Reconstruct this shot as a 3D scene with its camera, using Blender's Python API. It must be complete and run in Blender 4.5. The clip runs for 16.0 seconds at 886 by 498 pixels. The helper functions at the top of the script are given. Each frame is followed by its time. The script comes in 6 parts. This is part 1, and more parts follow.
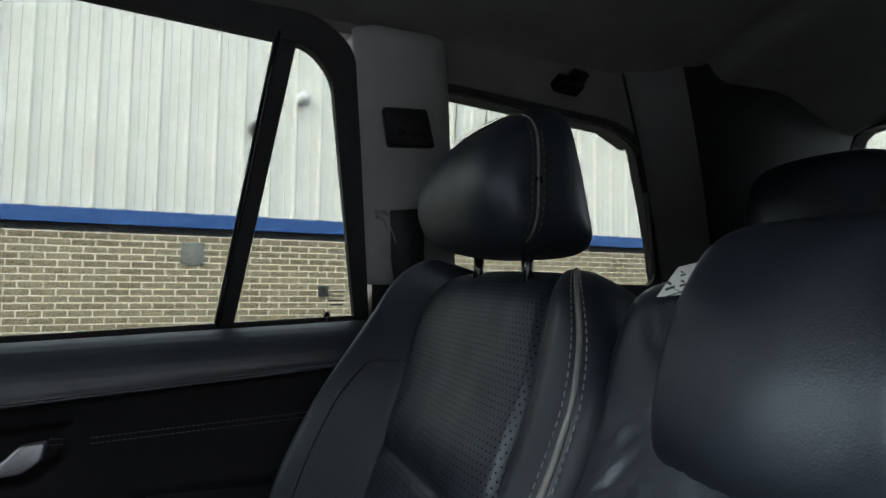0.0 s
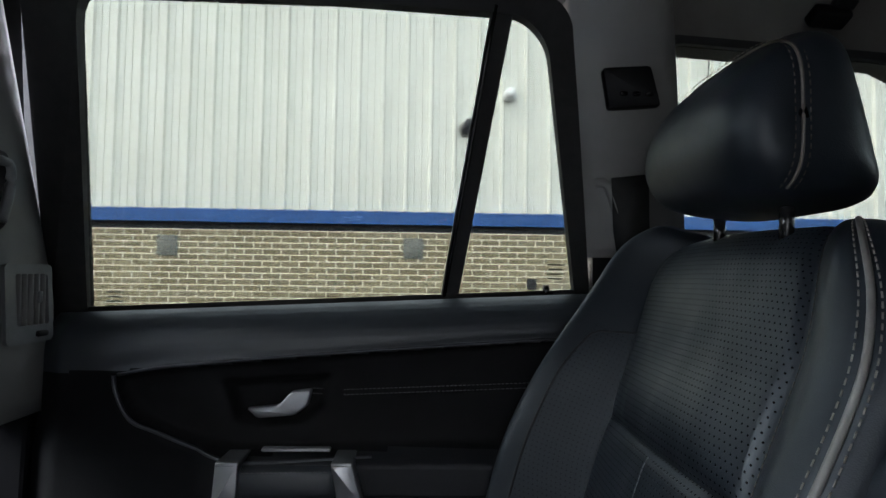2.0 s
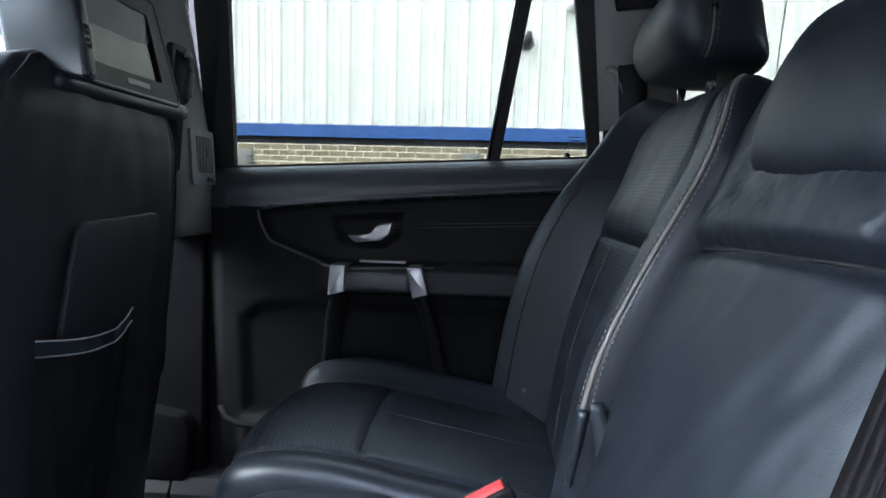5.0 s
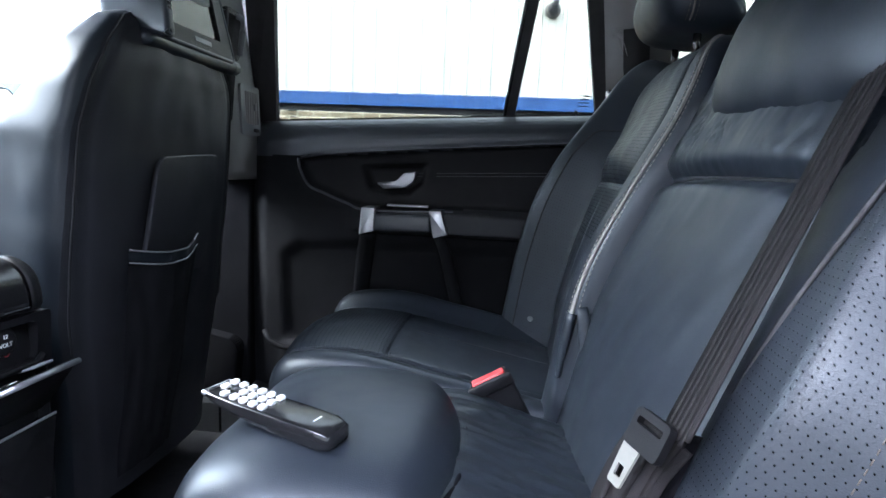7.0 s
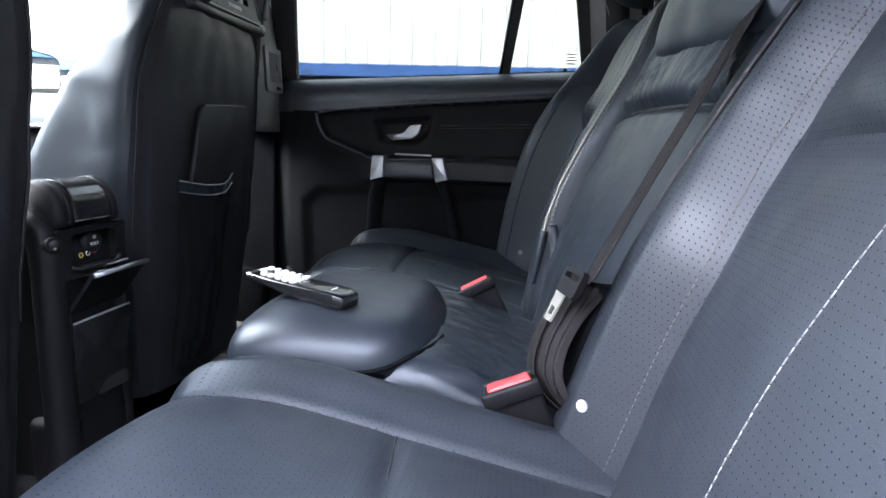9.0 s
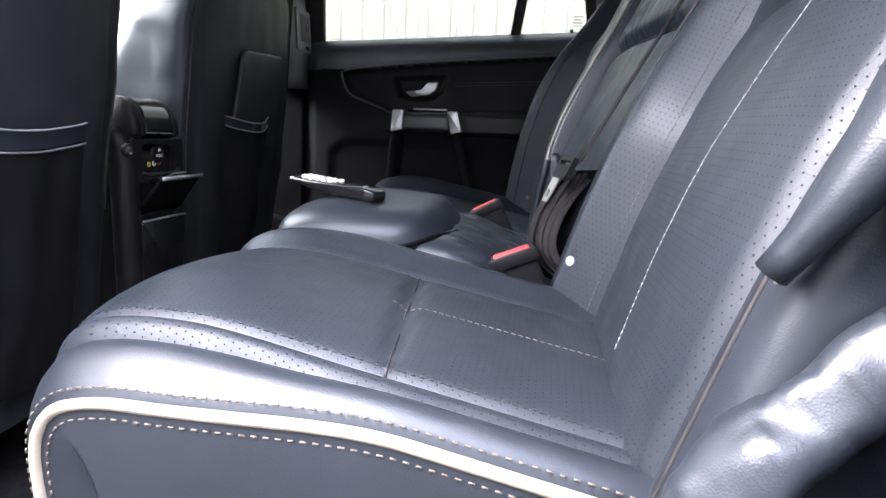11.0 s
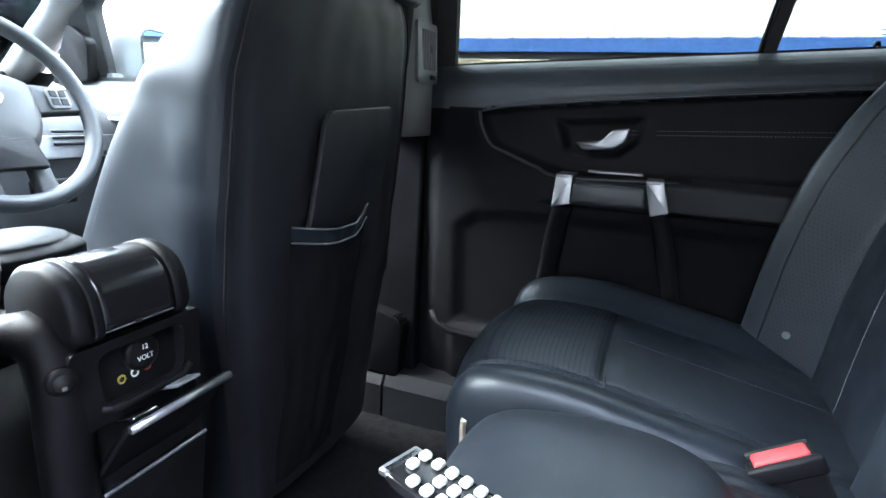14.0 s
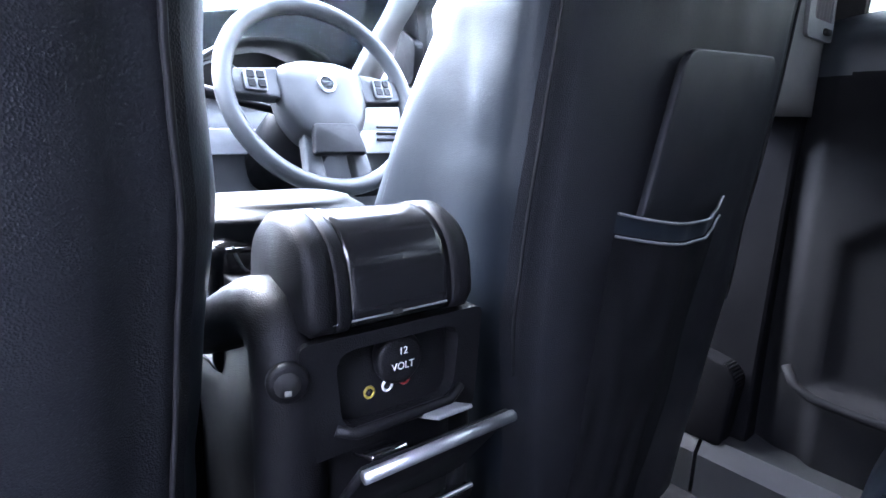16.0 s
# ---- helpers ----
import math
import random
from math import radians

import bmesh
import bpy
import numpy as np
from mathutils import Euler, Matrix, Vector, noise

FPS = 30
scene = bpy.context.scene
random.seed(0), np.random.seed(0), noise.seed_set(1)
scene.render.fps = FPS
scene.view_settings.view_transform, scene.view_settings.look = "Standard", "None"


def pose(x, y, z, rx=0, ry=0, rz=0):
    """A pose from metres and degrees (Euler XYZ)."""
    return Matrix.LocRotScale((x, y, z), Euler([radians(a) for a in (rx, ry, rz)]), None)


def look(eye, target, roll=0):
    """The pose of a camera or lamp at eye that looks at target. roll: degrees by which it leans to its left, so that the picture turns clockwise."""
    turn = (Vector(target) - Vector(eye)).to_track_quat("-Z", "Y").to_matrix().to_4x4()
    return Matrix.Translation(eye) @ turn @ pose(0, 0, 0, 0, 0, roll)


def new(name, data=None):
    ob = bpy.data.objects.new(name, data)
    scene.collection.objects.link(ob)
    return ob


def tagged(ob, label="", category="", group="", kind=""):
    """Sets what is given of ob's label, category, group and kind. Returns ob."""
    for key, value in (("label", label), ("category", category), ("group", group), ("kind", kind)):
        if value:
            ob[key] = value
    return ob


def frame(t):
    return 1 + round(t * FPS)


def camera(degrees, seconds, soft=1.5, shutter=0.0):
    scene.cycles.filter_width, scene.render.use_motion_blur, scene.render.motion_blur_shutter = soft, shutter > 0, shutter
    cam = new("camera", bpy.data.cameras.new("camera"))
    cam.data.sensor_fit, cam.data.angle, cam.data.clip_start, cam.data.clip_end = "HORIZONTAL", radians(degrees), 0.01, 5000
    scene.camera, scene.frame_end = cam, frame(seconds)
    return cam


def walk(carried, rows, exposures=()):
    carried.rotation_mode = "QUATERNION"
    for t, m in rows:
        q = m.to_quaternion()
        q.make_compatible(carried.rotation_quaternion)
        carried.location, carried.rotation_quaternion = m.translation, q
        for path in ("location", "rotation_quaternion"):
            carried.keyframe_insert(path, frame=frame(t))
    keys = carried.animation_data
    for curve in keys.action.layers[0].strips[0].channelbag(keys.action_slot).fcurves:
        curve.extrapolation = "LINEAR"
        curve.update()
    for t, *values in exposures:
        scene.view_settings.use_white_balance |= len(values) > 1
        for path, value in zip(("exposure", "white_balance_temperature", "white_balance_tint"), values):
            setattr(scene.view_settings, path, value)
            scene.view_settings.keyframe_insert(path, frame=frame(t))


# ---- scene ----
cam = camera(76.9, 16.0)
PATH = [
    (0, (0.032, -0.081, 1.207), (0.803, 1.761, 1.322), 0.8),
    (0.5, (0.018, -0.064, 1.208), (0.709, 1.81, 1.302), 0.7),
    (1, (0.013, -0.053, 1.203), (0.47, 1.892, 1.3), 0.7),
    (1.5, (0.006, -0.043, 1.19), (0.201, 1.945, 1.29), 1.0),
    (2, (0.018, -0.065, 1.173), (0.078, 1.933, 1.262), 0.8),
    (2.5, (0.04, -0.129, 1.154), (0.033, 1.87, 1.241), 1.2),
    (3, (0.054, -0.189, 1.135), (0.012, 1.809, 1.202), 1.3),
    (3.5, (0.057, -0.218, 1.117), (-0.019, 1.78, 1.142), 1.4),
    (4, (0.056, -0.262, 1.091), (-0.048, 1.735, 1.039), 1.5),
    (4.5, (0.041, -0.318, 1.075), (-0.069, 1.675, 0.954), 1.6),
    (5, (0.04, -0.358, 1.068), (-0.102, 1.628, 0.876), 1.6),
    (5.2, (0.041, -0.376, 1.055), (-0.111, 1.607, 0.841), 2.0),
    (7.3, (0.066, -0.506, 1.024), (-0.168, 1.453, 0.7), 2.2),
    (7.5, (0.07, -0.512, 1.023), (-0.179, 1.442, 0.673), 2.0),
    (8, (0.083, -0.538, 1.019), (-0.177, 1.411, 0.652), 2.0),
    (8.5, (0.097, -0.587, 1.001), (-0.167, 1.359, 0.627), 2.1),
    (9, (0.118, -0.656, 0.974), (-0.151, 1.289, 0.594), 2.2),
    (9.5, (0.129, -0.729, 0.944), (-0.151, 1.215, 0.568), 2.4),
    (10, (0.132, -0.779, 0.89), (-0.159, 1.165, 0.521), 2.6),
    (10.2, (0.133, -0.798, 0.868), (-0.162, 1.146, 0.5), 2.7),
    (12.3, (0.148, -0.749, 0.927), (-0.188, 1.167, 0.462), 2.7),
    (12.5, (0.131, -0.708, 0.965), (-0.207, 1.207, 0.497), 2.9),
    (13, (0.071, -0.585, 1.016), (-0.302, 1.321, 0.537), 2.8),
    (13.5, (0.011, -0.459, 1.028), (-0.482, 1.418, 0.544), 2.5),
    (14, (-0.074, -0.294, 1.028), (-0.774, 1.517, 0.546), 2.6),
    (14.5, (-0.157, -0.201, 1.001), (-1.17, 1.464, 0.554), 2.5),
    (15, (-0.193, -0.168, 0.97), (-1.474, 1.305, 0.535), 1.7),
    (15.5, (-0.209, -0.159, 0.955), (-1.656, 1.154, 0.525), 1.4),
    (16, (-0.21, -0.157, 0.954), (-1.722, 1.078, 0.521), 1.8),
]
EXPOSURE = [(0.0, 3.74, 6300, 15), (3.0, 3.74, 6250, 15), (4.5, 4.12, 6020, 16), (5.0, 4.36, 5950, 16), (7.5, 4.75, 5850, 17), (9.0, 4.72, 6150, 19), (10.0, 4.45, 6500, 23), (12.5, 4.9, 6500, 18), (13.5, 5.05, 6000, 12), (14.5, 5.0, 5950, 14), (16.0, 5.45, 5600, 24)]
walk(cam, [(t, look(eye, target, roll)) for t, eye, target, roll in PATH], EXPOSURE)

# ---- light ----
world = bpy.data.worlds.new("overcast_sky")
world.use_nodes = True
scene.world = world
wn = world.node_tree.nodes
sky = wn.new("ShaderNodeTexSky")
sky.sky_type, sky.sun_disc = "NISHITA", False
sky.sun_elevation, sky.sun_rotation = radians(49), radians(253.3)
sky.air_density, sky.dust_density = 1.0, 4.0
wn["Background"].inputs["Strength"].default_value = 0.14
mix = wn.new("ShaderNodeMixRGB")
mix.blend_type, mix.inputs[0].default_value, mix.inputs[2].default_value = "MIX", 0.6, (10.2, 10.9, 12.3, 1)
world.node_tree.links.new(sky.outputs[0], mix.inputs[1])
world.node_tree.links.new(mix.outputs[0], wn["Background"].inputs["Color"])
sun = new("sun", bpy.data.lights.new("sun", "SUN"))
sun.data.energy, sun.data.angle, sun.data.color = 0.9, radians(50), (1.0, 0.98, 0.95)
sun.matrix_world = look((-10, -3, 12), (0, 0, 0))


# ---- materials ----
def nodes(name, rough=0.5, metal=0.0, spec=0.5):
    m = bpy.data.materials.new(name)
    m.use_nodes = True
    t = m.node_tree
    b = t.nodes["Principled BSDF"]
    b.inputs["Roughness"].default_value = rough
    b.inputs["Metallic"].default_value = metal
    b.inputs["Specular IOR Level"].default_value = spec
    return m, t, b


def add(t, kind, **values):
    n = t.nodes.new(kind)
    for k, v in values.items():
        n.inputs[k.replace("_", " ")].default_value = v
    return n


def ramp(t, source, stops):
    r = t.nodes.new("ShaderNodeValToRGB")
    e = r.color_ramp.elements
    while len(e) < len(stops):
        e.new(0.5)
    for el, (p, c) in zip(e, stops):
        el.position, el.color = p, (*c, 1) if len(c) == 3 else c
    t.links.new(source, r.inputs[0])
    return r


def bump(t, b, source, strength, distance):
    n = add(t, "ShaderNodeBump", Strength=strength, Distance=distance)
    t.links.new(source, n.inputs["Height"])
    old = b.inputs["Normal"].links
    if old:
        t.links.new(old[0].from_socket, n.inputs["Normal"])
    t.links.new(n.outputs[0], b.inputs["Normal"])


def surface(name, dark, light, rough=0.5, scale=8.0, grain=0.0, grain_scale=900.0, metal=0.0, spec=0.5, rough_var=0.1, cells=False):
    """A painted, moulded or woven surface: colour drifts at one scale, relief and gloss at a finer one."""
    m, t, b = nodes(name, rough, metal, spec)
    co = t.nodes.new("ShaderNodeTexCoord").outputs["Object"]
    n1 = add(t, "ShaderNodeTexNoise", Scale=scale, Detail=5.0, Roughness=0.6)
    t.links.new(co, n1.inputs["Vector"])
    c = ramp(t, n1.outputs["Fac"], [(0.3, dark), (0.7, light)])
    t.links.new(c.outputs[0], b.inputs["Base Color"])
    r = add(t, "ShaderNodeMapRange", From_Min=0.3, From_Max=0.7, To_Min=rough - rough_var / 2, To_Max=rough + rough_var / 2)
    n2 = add(t, "ShaderNodeTexNoise", Scale=scale * 3.7, Detail=4.0)
    t.links.new(co, n2.inputs["Vector"])
    t.links.new(n2.outputs["Fac"], r.inputs["Value"])
    t.links.new(r.outputs[0], b.inputs["Roughness"])
    if grain:
        if cells:
            g = add(t, "ShaderNodeTexVoronoi", Scale=grain_scale)
            t.links.new(co, g.inputs["Vector"])
            bump(t, b, g.outputs["Distance"], grain, 0.0006)
        else:
            g = add(t, "ShaderNodeTexNoise", Scale=grain_scale, Detail=2.0)
            t.links.new(co, g.inputs["Vector"])
            bump(t, b, g.outputs["Fac"], grain, 0.0006)
    return m


def leather(name, dark, light, rough, holes=False, size=0.28):
    """Grained hide; with holes, staggered rows of small punched dots, the cell given in metres."""
    m = surface(name, dark, light, rough, 6.0, 0.16, 900.0, cells=True, rough_var=0.12, spec=0.5)
    t = m.node_tree
    b = t.nodes["Principled BSDF"]
    b.inputs["Specular Tint"].default_value = (0.91, 0.965, 0.985, 1)
    co = t.nodes["Texture Coordinate"].outputs["Object"]
    soft = add(t, "ShaderNodeTexNoise", Scale=26.0, Detail=3.0)
    t.links.new(co, soft.inputs["Vector"])
    bump(t, b, soft.outputs["Fac"], 0.15, 0.004)
    if holes:
        uv = t.nodes.new("ShaderNodeTexCoord").outputs["UV"]
        dots = None
        for shift in ((0, 0, 0), (0.5, 0.5, 0)):
            last = uv
            for op, vec, vec2 in (("MULTIPLY_ADD", (1 / holes[0], 1 / holes[1], 0.0), shift), ("FRACTION", None, None), ("SUBTRACT", (0.5, 0.5, 0.0), None), ("MULTIPLY", (holes[0] * 500, holes[1] * 500, 0.0), None), ("LENGTH", None, None)):
                vm = t.nodes.new("ShaderNodeVectorMath")
                vm.operation = op
                t.links.new(last, vm.inputs[0])
                if vec:
                    vm.inputs[1].default_value = vec
                if vec2:
                    vm.inputs[2].default_value = vec2
                last = vm.outputs["Value"] if op == "LENGTH" else vm.outputs[0]
            if dots is None:
                dots = last
            else:
                mn = t.nodes.new("ShaderNodeMath")
                mn.operation = "MINIMUM"
                t.links.new(dots, mn.inputs[0])
                t.links.new(last, mn.inputs[1])
                dots = mn.outputs[0]
        r = ramp(t, dots, [(size, (0, 0, 0)), (size + 0.13, (1, 1, 1))])
        mx = t.nodes.new("ShaderNodeMixRGB")
        mx.blend_type, mx.inputs[0].default_value = "MULTIPLY", 0.9
        src = b.inputs["Base Color"].links[0].from_socket
        t.links.new(src, mx.inputs[1])
        t.links.new(r.outputs[0], mx.inputs[2])
        t.links.new(mx.outputs[0], b.inputs["Base Color"])
        gloss = t.nodes.new("ShaderNodeMath")
        gloss.operation, gloss.inputs[1].default_value = "MULTIPLY", 0.5
        t.links.new(r.outputs[0], gloss.inputs[0])
        t.links.new(gloss.outputs[0], b.inputs["Specular IOR Level"])
        bump(t, b, r.outputs[0], 0.5, 0.001)
    return m


def pane_glass(name, tint):
    """A thin pane: it lets tinted light through and mirrors a little, more at a slant."""
    m, t, b = nodes(name)
    t.nodes.remove(b)
    tr = t.nodes.new("ShaderNodeBsdfTransparent")
    tr.inputs["Color"].default_value = (*tint, 1)
    gl = t.nodes.new("ShaderNodeBsdfGlossy")
    gl.inputs["Roughness"].default_value = 0.02
    gl.inputs["Color"].default_value = (0.9, 0.95, 1.0, 1)
    fr = add(t, "ShaderNodeFresnel", IOR=1.25)
    mx = t.nodes.new("ShaderNodeMixShader")
    t.links.new(fr.outputs[0], mx.inputs[0])
    t.links.new(tr.outputs[0], mx.inputs[1])
    t.links.new(gl.outputs[0], mx.inputs[2])
    t.links.new(mx.outputs[0], t.nodes["Material Output"].inputs["Surface"])
    return m


LEATHER = leather("black_leather", (0.0095, 0.0125, 0.0172), (0.0152, 0.0195, 0.026), 0.41)
PERF = leather("perforated_leather", (0.0095, 0.0125, 0.0172), (0.0152, 0.0195, 0.026), 0.50, holes=(0.0056, 0.0112), size=0.21)
PERFFINE = leather("finely_perforated_leather", (0.0095, 0.0125, 0.0172), (0.0152, 0.0195, 0.026), 0.47, holes=(0.0056, 0.0112), size=0.18)
PERFWIDE = leather("perforated_insert_leather", (0.0095, 0.0125, 0.0172), (0.0152, 0.0195, 0.026), 0.47, holes=(0.0056, 0.0112), size=0.36)
WORN = leather("creased_leather", (0.0095, 0.0125, 0.0172), (0.0152, 0.0195, 0.026), 0.40)
PLASTIC = surface("black_grained_plastic", (0.0055, 0.0055, 0.0062), (0.0085, 0.0085, 0.0098), 0.42, 10, 0.35, 1300, cells=True, spec=0.18)
SOFTPAD = surface("soft_black_door_skin", (0.024, 0.029, 0.035), (0.034, 0.040, 0.048), 0.36, 7, 0.35, 1100, cells=True, spec=0.75)
BACKSKIN = surface("smooth_black_vinyl", (0.014, 0.015, 0.018), (0.021, 0.022, 0.026), 0.48, 7, 0.5, 1100, cells=True, spec=0.35)
LOWER = surface("dark_door_plastic", (0.0065, 0.0067, 0.0078), (0.0098, 0.010, 0.0115), 0.66, 9, 0.5, 1300, cells=True, spec=0.1)
DECO = surface("black_door_inlay", (0.007, 0.007, 0.0077), (0.0105, 0.0105, 0.0118), 0.68, 12, 0.4, 1000, cells=True, spec=0.15)
GLOSS = surface("glossy_black_plastic", (0.008, 0.008, 0.009), (0.013, 0.013, 0.014), 0.16, 12, rough_var=0.06)
MATTE = surface("matte_black_trim", (0.004, 0.004, 0.005), (0.007, 0.007, 0.008), 0.95, 12, 0.4, 900, spec=0.02)
SEAL = surface("black_rubber", (0.005, 0.005, 0.005), (0.009, 0.009, 0.009), 0.7, 20, 0.3, 500)
PILLAR = surface("grey_pillar_trim", (0.18, 0.178, 0.172), (0.215, 0.21, 0.202), 0.62, 9, 0.5, 1500)
HEADLINER = surface("grey_headliner_cloth", (0.115, 0.11, 0.10), (0.145, 0.14, 0.128), 0.95, 14, 0.8, 1800, spec=0.1)
CARPET = surface("black_carpet", (0.008, 0.008, 0.009), (0.02, 0.02, 0.021), 1.0, 60, 1.0, 900, spec=0.05)
SILVER = surface("satin_silver", (0.42, 0.43, 0.45), (0.52, 0.53, 0.55), 0.34, 30, 0.1, 900, metal=0.85, rough_var=0.1)
CHROME = surface("polished_chrome", (0.7, 0.7, 0.72), (0.8, 0.8, 0.82), 0.12, 20, metal=1.0, rough_var=0.04)
PIPING = surface("cream_piping", (0.27, 0.235, 0.185), (0.36, 0.315, 0.25), 0.5, 60, 0.4, 900)
BROWNPIPE = surface("brown_piping", (0.10, 0.087, 0.072), (0.14, 0.123, 0.103), 0.5, 60, 0.4, 900)
GREYPIPE = surface("grey_cream_piping", (0.15, 0.142, 0.13), (0.20, 0.19, 0.175), 0.45, 60, 0.4, 900)
DIMTHREAD = surface("brown_thread", (0.075, 0.062, 0.05), (0.12, 0.10, 0.08), 0.8, 200, 0.5, 2500)
THREAD = surface("pale_thread", (0.20, 0.18, 0.15), (0.29, 0.265, 0.23), 0.75, 200, 0.5, 2500)
SEAMDARK = surface("dark_seam", (0.006, 0.006, 0.007), (0.01, 0.01, 0.011), 0.6, 40)
WEBBING = surface("seat_belt_webbing", (0.0065, 0.0052, 0.0055), (0.0095, 0.008, 0.0083), 0.68, 30, 0.9, 1500, spec=0.25)
RED = surface("red_buckle_plastic", (0.5, 0.035, 0.04), (0.62, 0.06, 0.06), 0.42, 40)
WHITE = surface("white_plastic", (0.68, 0.68, 0.66), (0.78, 0.78, 0.76), 0.45, 40)
GREYPL = surface("grey_plastic", (0.14, 0.145, 0.15), (0.2, 0.205, 0.21), 0.45, 25, 0.3, 1200)
DASH = surface("dashboard_skin", (0.045, 0.047, 0.05), (0.065, 0.067, 0.07), 0.5, 8, 0.6, 1000, cells=True)
WHEELSKIN = surface("grey_wheel_leather", (0.036, 0.038, 0.041), (0.052, 0.054, 0.057), 0.42, 10, 0.4, 900, cells=True)
SCREEN = surface("dark_display_glass", (0.012, 0.014, 0.013), (0.016, 0.018, 0.017), 0.12, 6, rough_var=0.05, spec=0.8)
PALEPL = surface("pale_grey_plastic", (0.27, 0.28, 0.30), (0.36, 0.37, 0.39), 0.5, 25, 0.3, 1200)
PAPER = surface("white_label_paper", (0.5, 0.49, 0.45), (0.62, 0.61, 0.56), 0.7, 60)
INK = surface("printed_ink", (0.02, 0.02, 0.02), (0.04, 0.04, 0.04), 0.6, 60)
YELLOW = surface("yellow_socket", (0.30, 0.235, 0.03), (0.38, 0.30, 0.045), 0.35, 60)
REDSOCK = surface("red_socket", (0.3, 0.02, 0.02), (0.4, 0.03, 0.03), 0.4, 60)
TINTED = pane_glass("privacy_glass", (0.335, 0.35, 0.325))
CLEAR = pane_glass("clear_glass", (0.86, 0.9, 0.88))
BODY = surface("car_paint", (0.02, 0.021, 0.024), (0.026, 0.027, 0.03), 0.3, 5)
MIRROR = surface("mirror_glass", (0.85, 0.86, 0.87), (0.88, 0.89, 0.9), 0.02, 3, metal=1.0, rough_var=0.0)
MORTAR = surface("pale_mortar", (0.68, 0.62, 0.48), (0.82, 0.76, 0.62), 0.95, 6, 0.8, 120)
CLADDING = surface("off_white_coated_steel", (0.66, 0.645, 0.565), (0.73, 0.715, 0.635), 0.5, 1.3, 0.05, 60, rough_var=0.15)
BLUE = surface("blue_coated_steel", (0.012, 0.062, 0.21), (0.02, 0.085, 0.27), 0.42, 2.0, rough_var=0.2)
STEEL = surface("grey_steel_plate", (0.16, 0.157, 0.135), (0.20, 0.196, 0.17), 0.6, 6)
TARMAC = surface("worn_asphalt", (0.04, 0.04, 0.04), (0.075, 0.073, 0.07), 0.95, 1.5, 1.0, 90)
SCUFF = surface("grey_sill_plastic", (0.018, 0.019, 0.02), (0.026, 0.027, 0.029), 0.36, 20, 0.3, 1200)
# near-black for dark fittings, and for the shade painted under the flashing
SHADOWGAP = surface("dark_fittings_and_gap_shade", (0.02, 0.02, 0.022), (0.03, 0.03, 0.03), 0.7, 3)

brick_m, bt, bb = nodes("buff_brick", 0.9, 0, 0.2)
oi = bt.nodes.new("ShaderNodeObjectInfo")
geo = bt.nodes.new("ShaderNodeNewGeometry")
sm = bt.nodes.new("ShaderNodeMath")
sm.operation = "ADD"
bt.links.new(oi.outputs["Random"], sm.inputs[0])
bt.links.new(geo.outputs["Random Per Island"], sm.inputs[1])
fm = bt.nodes.new("ShaderNodeMath")
fm.operation = "FRACT"
bt.links.new(sm.outputs[0], fm.inputs[0])
br = ramp(bt, fm.outputs[0], [(0.0, (0.225, 0.185, 0.112)), (0.5, (0.265, 0.218, 0.135)), (0.85, (0.30, 0.25, 0.16)), (1.0, (0.25, 0.21, 0.14))])
bn = add(bt, "ShaderNodeTexNoise", Scale=35.0, Detail=6.0)
bt.links.new(bt.nodes.new("ShaderNodeTexCoord").outputs["Object"], bn.inputs["Vector"])
bmx = bt.nodes.new("ShaderNodeMixRGB")
bmx.blend_type, bmx.inputs[0].default_value = "OVERLAY", 0.45
bt.links.new(br.outputs[0], bmx.inputs[1])
bt.links.new(bn.outputs["Fac"], bmx.inputs[2])
bt.links.new(bmx.outputs[0], bb.inputs["Base Color"])
bump(bt, bb, bn.outputs["Fac"], 0.6, 0.004)
BRICK = brick_m


# ---- shape helpers ----
def thing(name, label, category, at=(0, 0, 0), group="", kind=""):
    ob = new(name)
    ob.empty_display_size = 0.05
    ob.location = at
    return tagged(ob, label, category, group, kind)


def part(name, bm, material, parent=None, label="", smooth=True):
    """Links a bmesh, in world places, as one mesh object under a thing or a part."""
    me = bpy.data.meshes.new(name)
    bm.normal_update()
    bm.to_mesh(me)
    bm.free()
    me.materials.append(material)
    if smooth:
        me.shade_smooth()
    ob = new(name, me)
    if parent is not None:
        ob.parent = parent
        top = parent
        off = Vector(top.location)
        while top.parent is not None:
            top = top.parent
            off += Vector(top.location)
        me.transform(Matrix.Translation(-off))
    return tagged(ob, label)


def curve(pts, n, closed=False):
    """n points at even steps on a smooth curve through pts."""
    P = [np.array(p, float) for p in pts]
    k = len(P)
    out = []
    for i in range(k if closed else k - 1):
        p1, p2 = P[i], P[(i + 1) % k]
        p0 = P[i - 1] if (closed or i) else 2 * p1 - p2
        p3 = P[(i + 2) % k] if (closed or i + 2 < k) else 2 * p2 - p1
        for u in np.linspace(0, 1, 16, endpoint=False):
            out.append(0.5 * (2 * p1 + (p2 - p0) * u + (2 * p0 - 5 * p1 + 4 * p2 - p3) * u * u + (3 * p1 - p0 - 3 * p2 + p3) * u ** 3))
    out.append(P[0] if closed else P[-1])
    out = np.array(out)
    seg = np.r_[0, np.cumsum(np.linalg.norm(np.diff(out, axis=0), axis=1))]
    at = np.linspace(0, seg[-1], n, endpoint=not closed)
    return np.stack([np.interp(at, seg, out[:, c]) for c in range(out.shape[1])], 1)


def sstep(a, b, x):
    u = np.clip((x - a) / (b - a), 0, 1)
    return u * u * (3 - 2 * u)


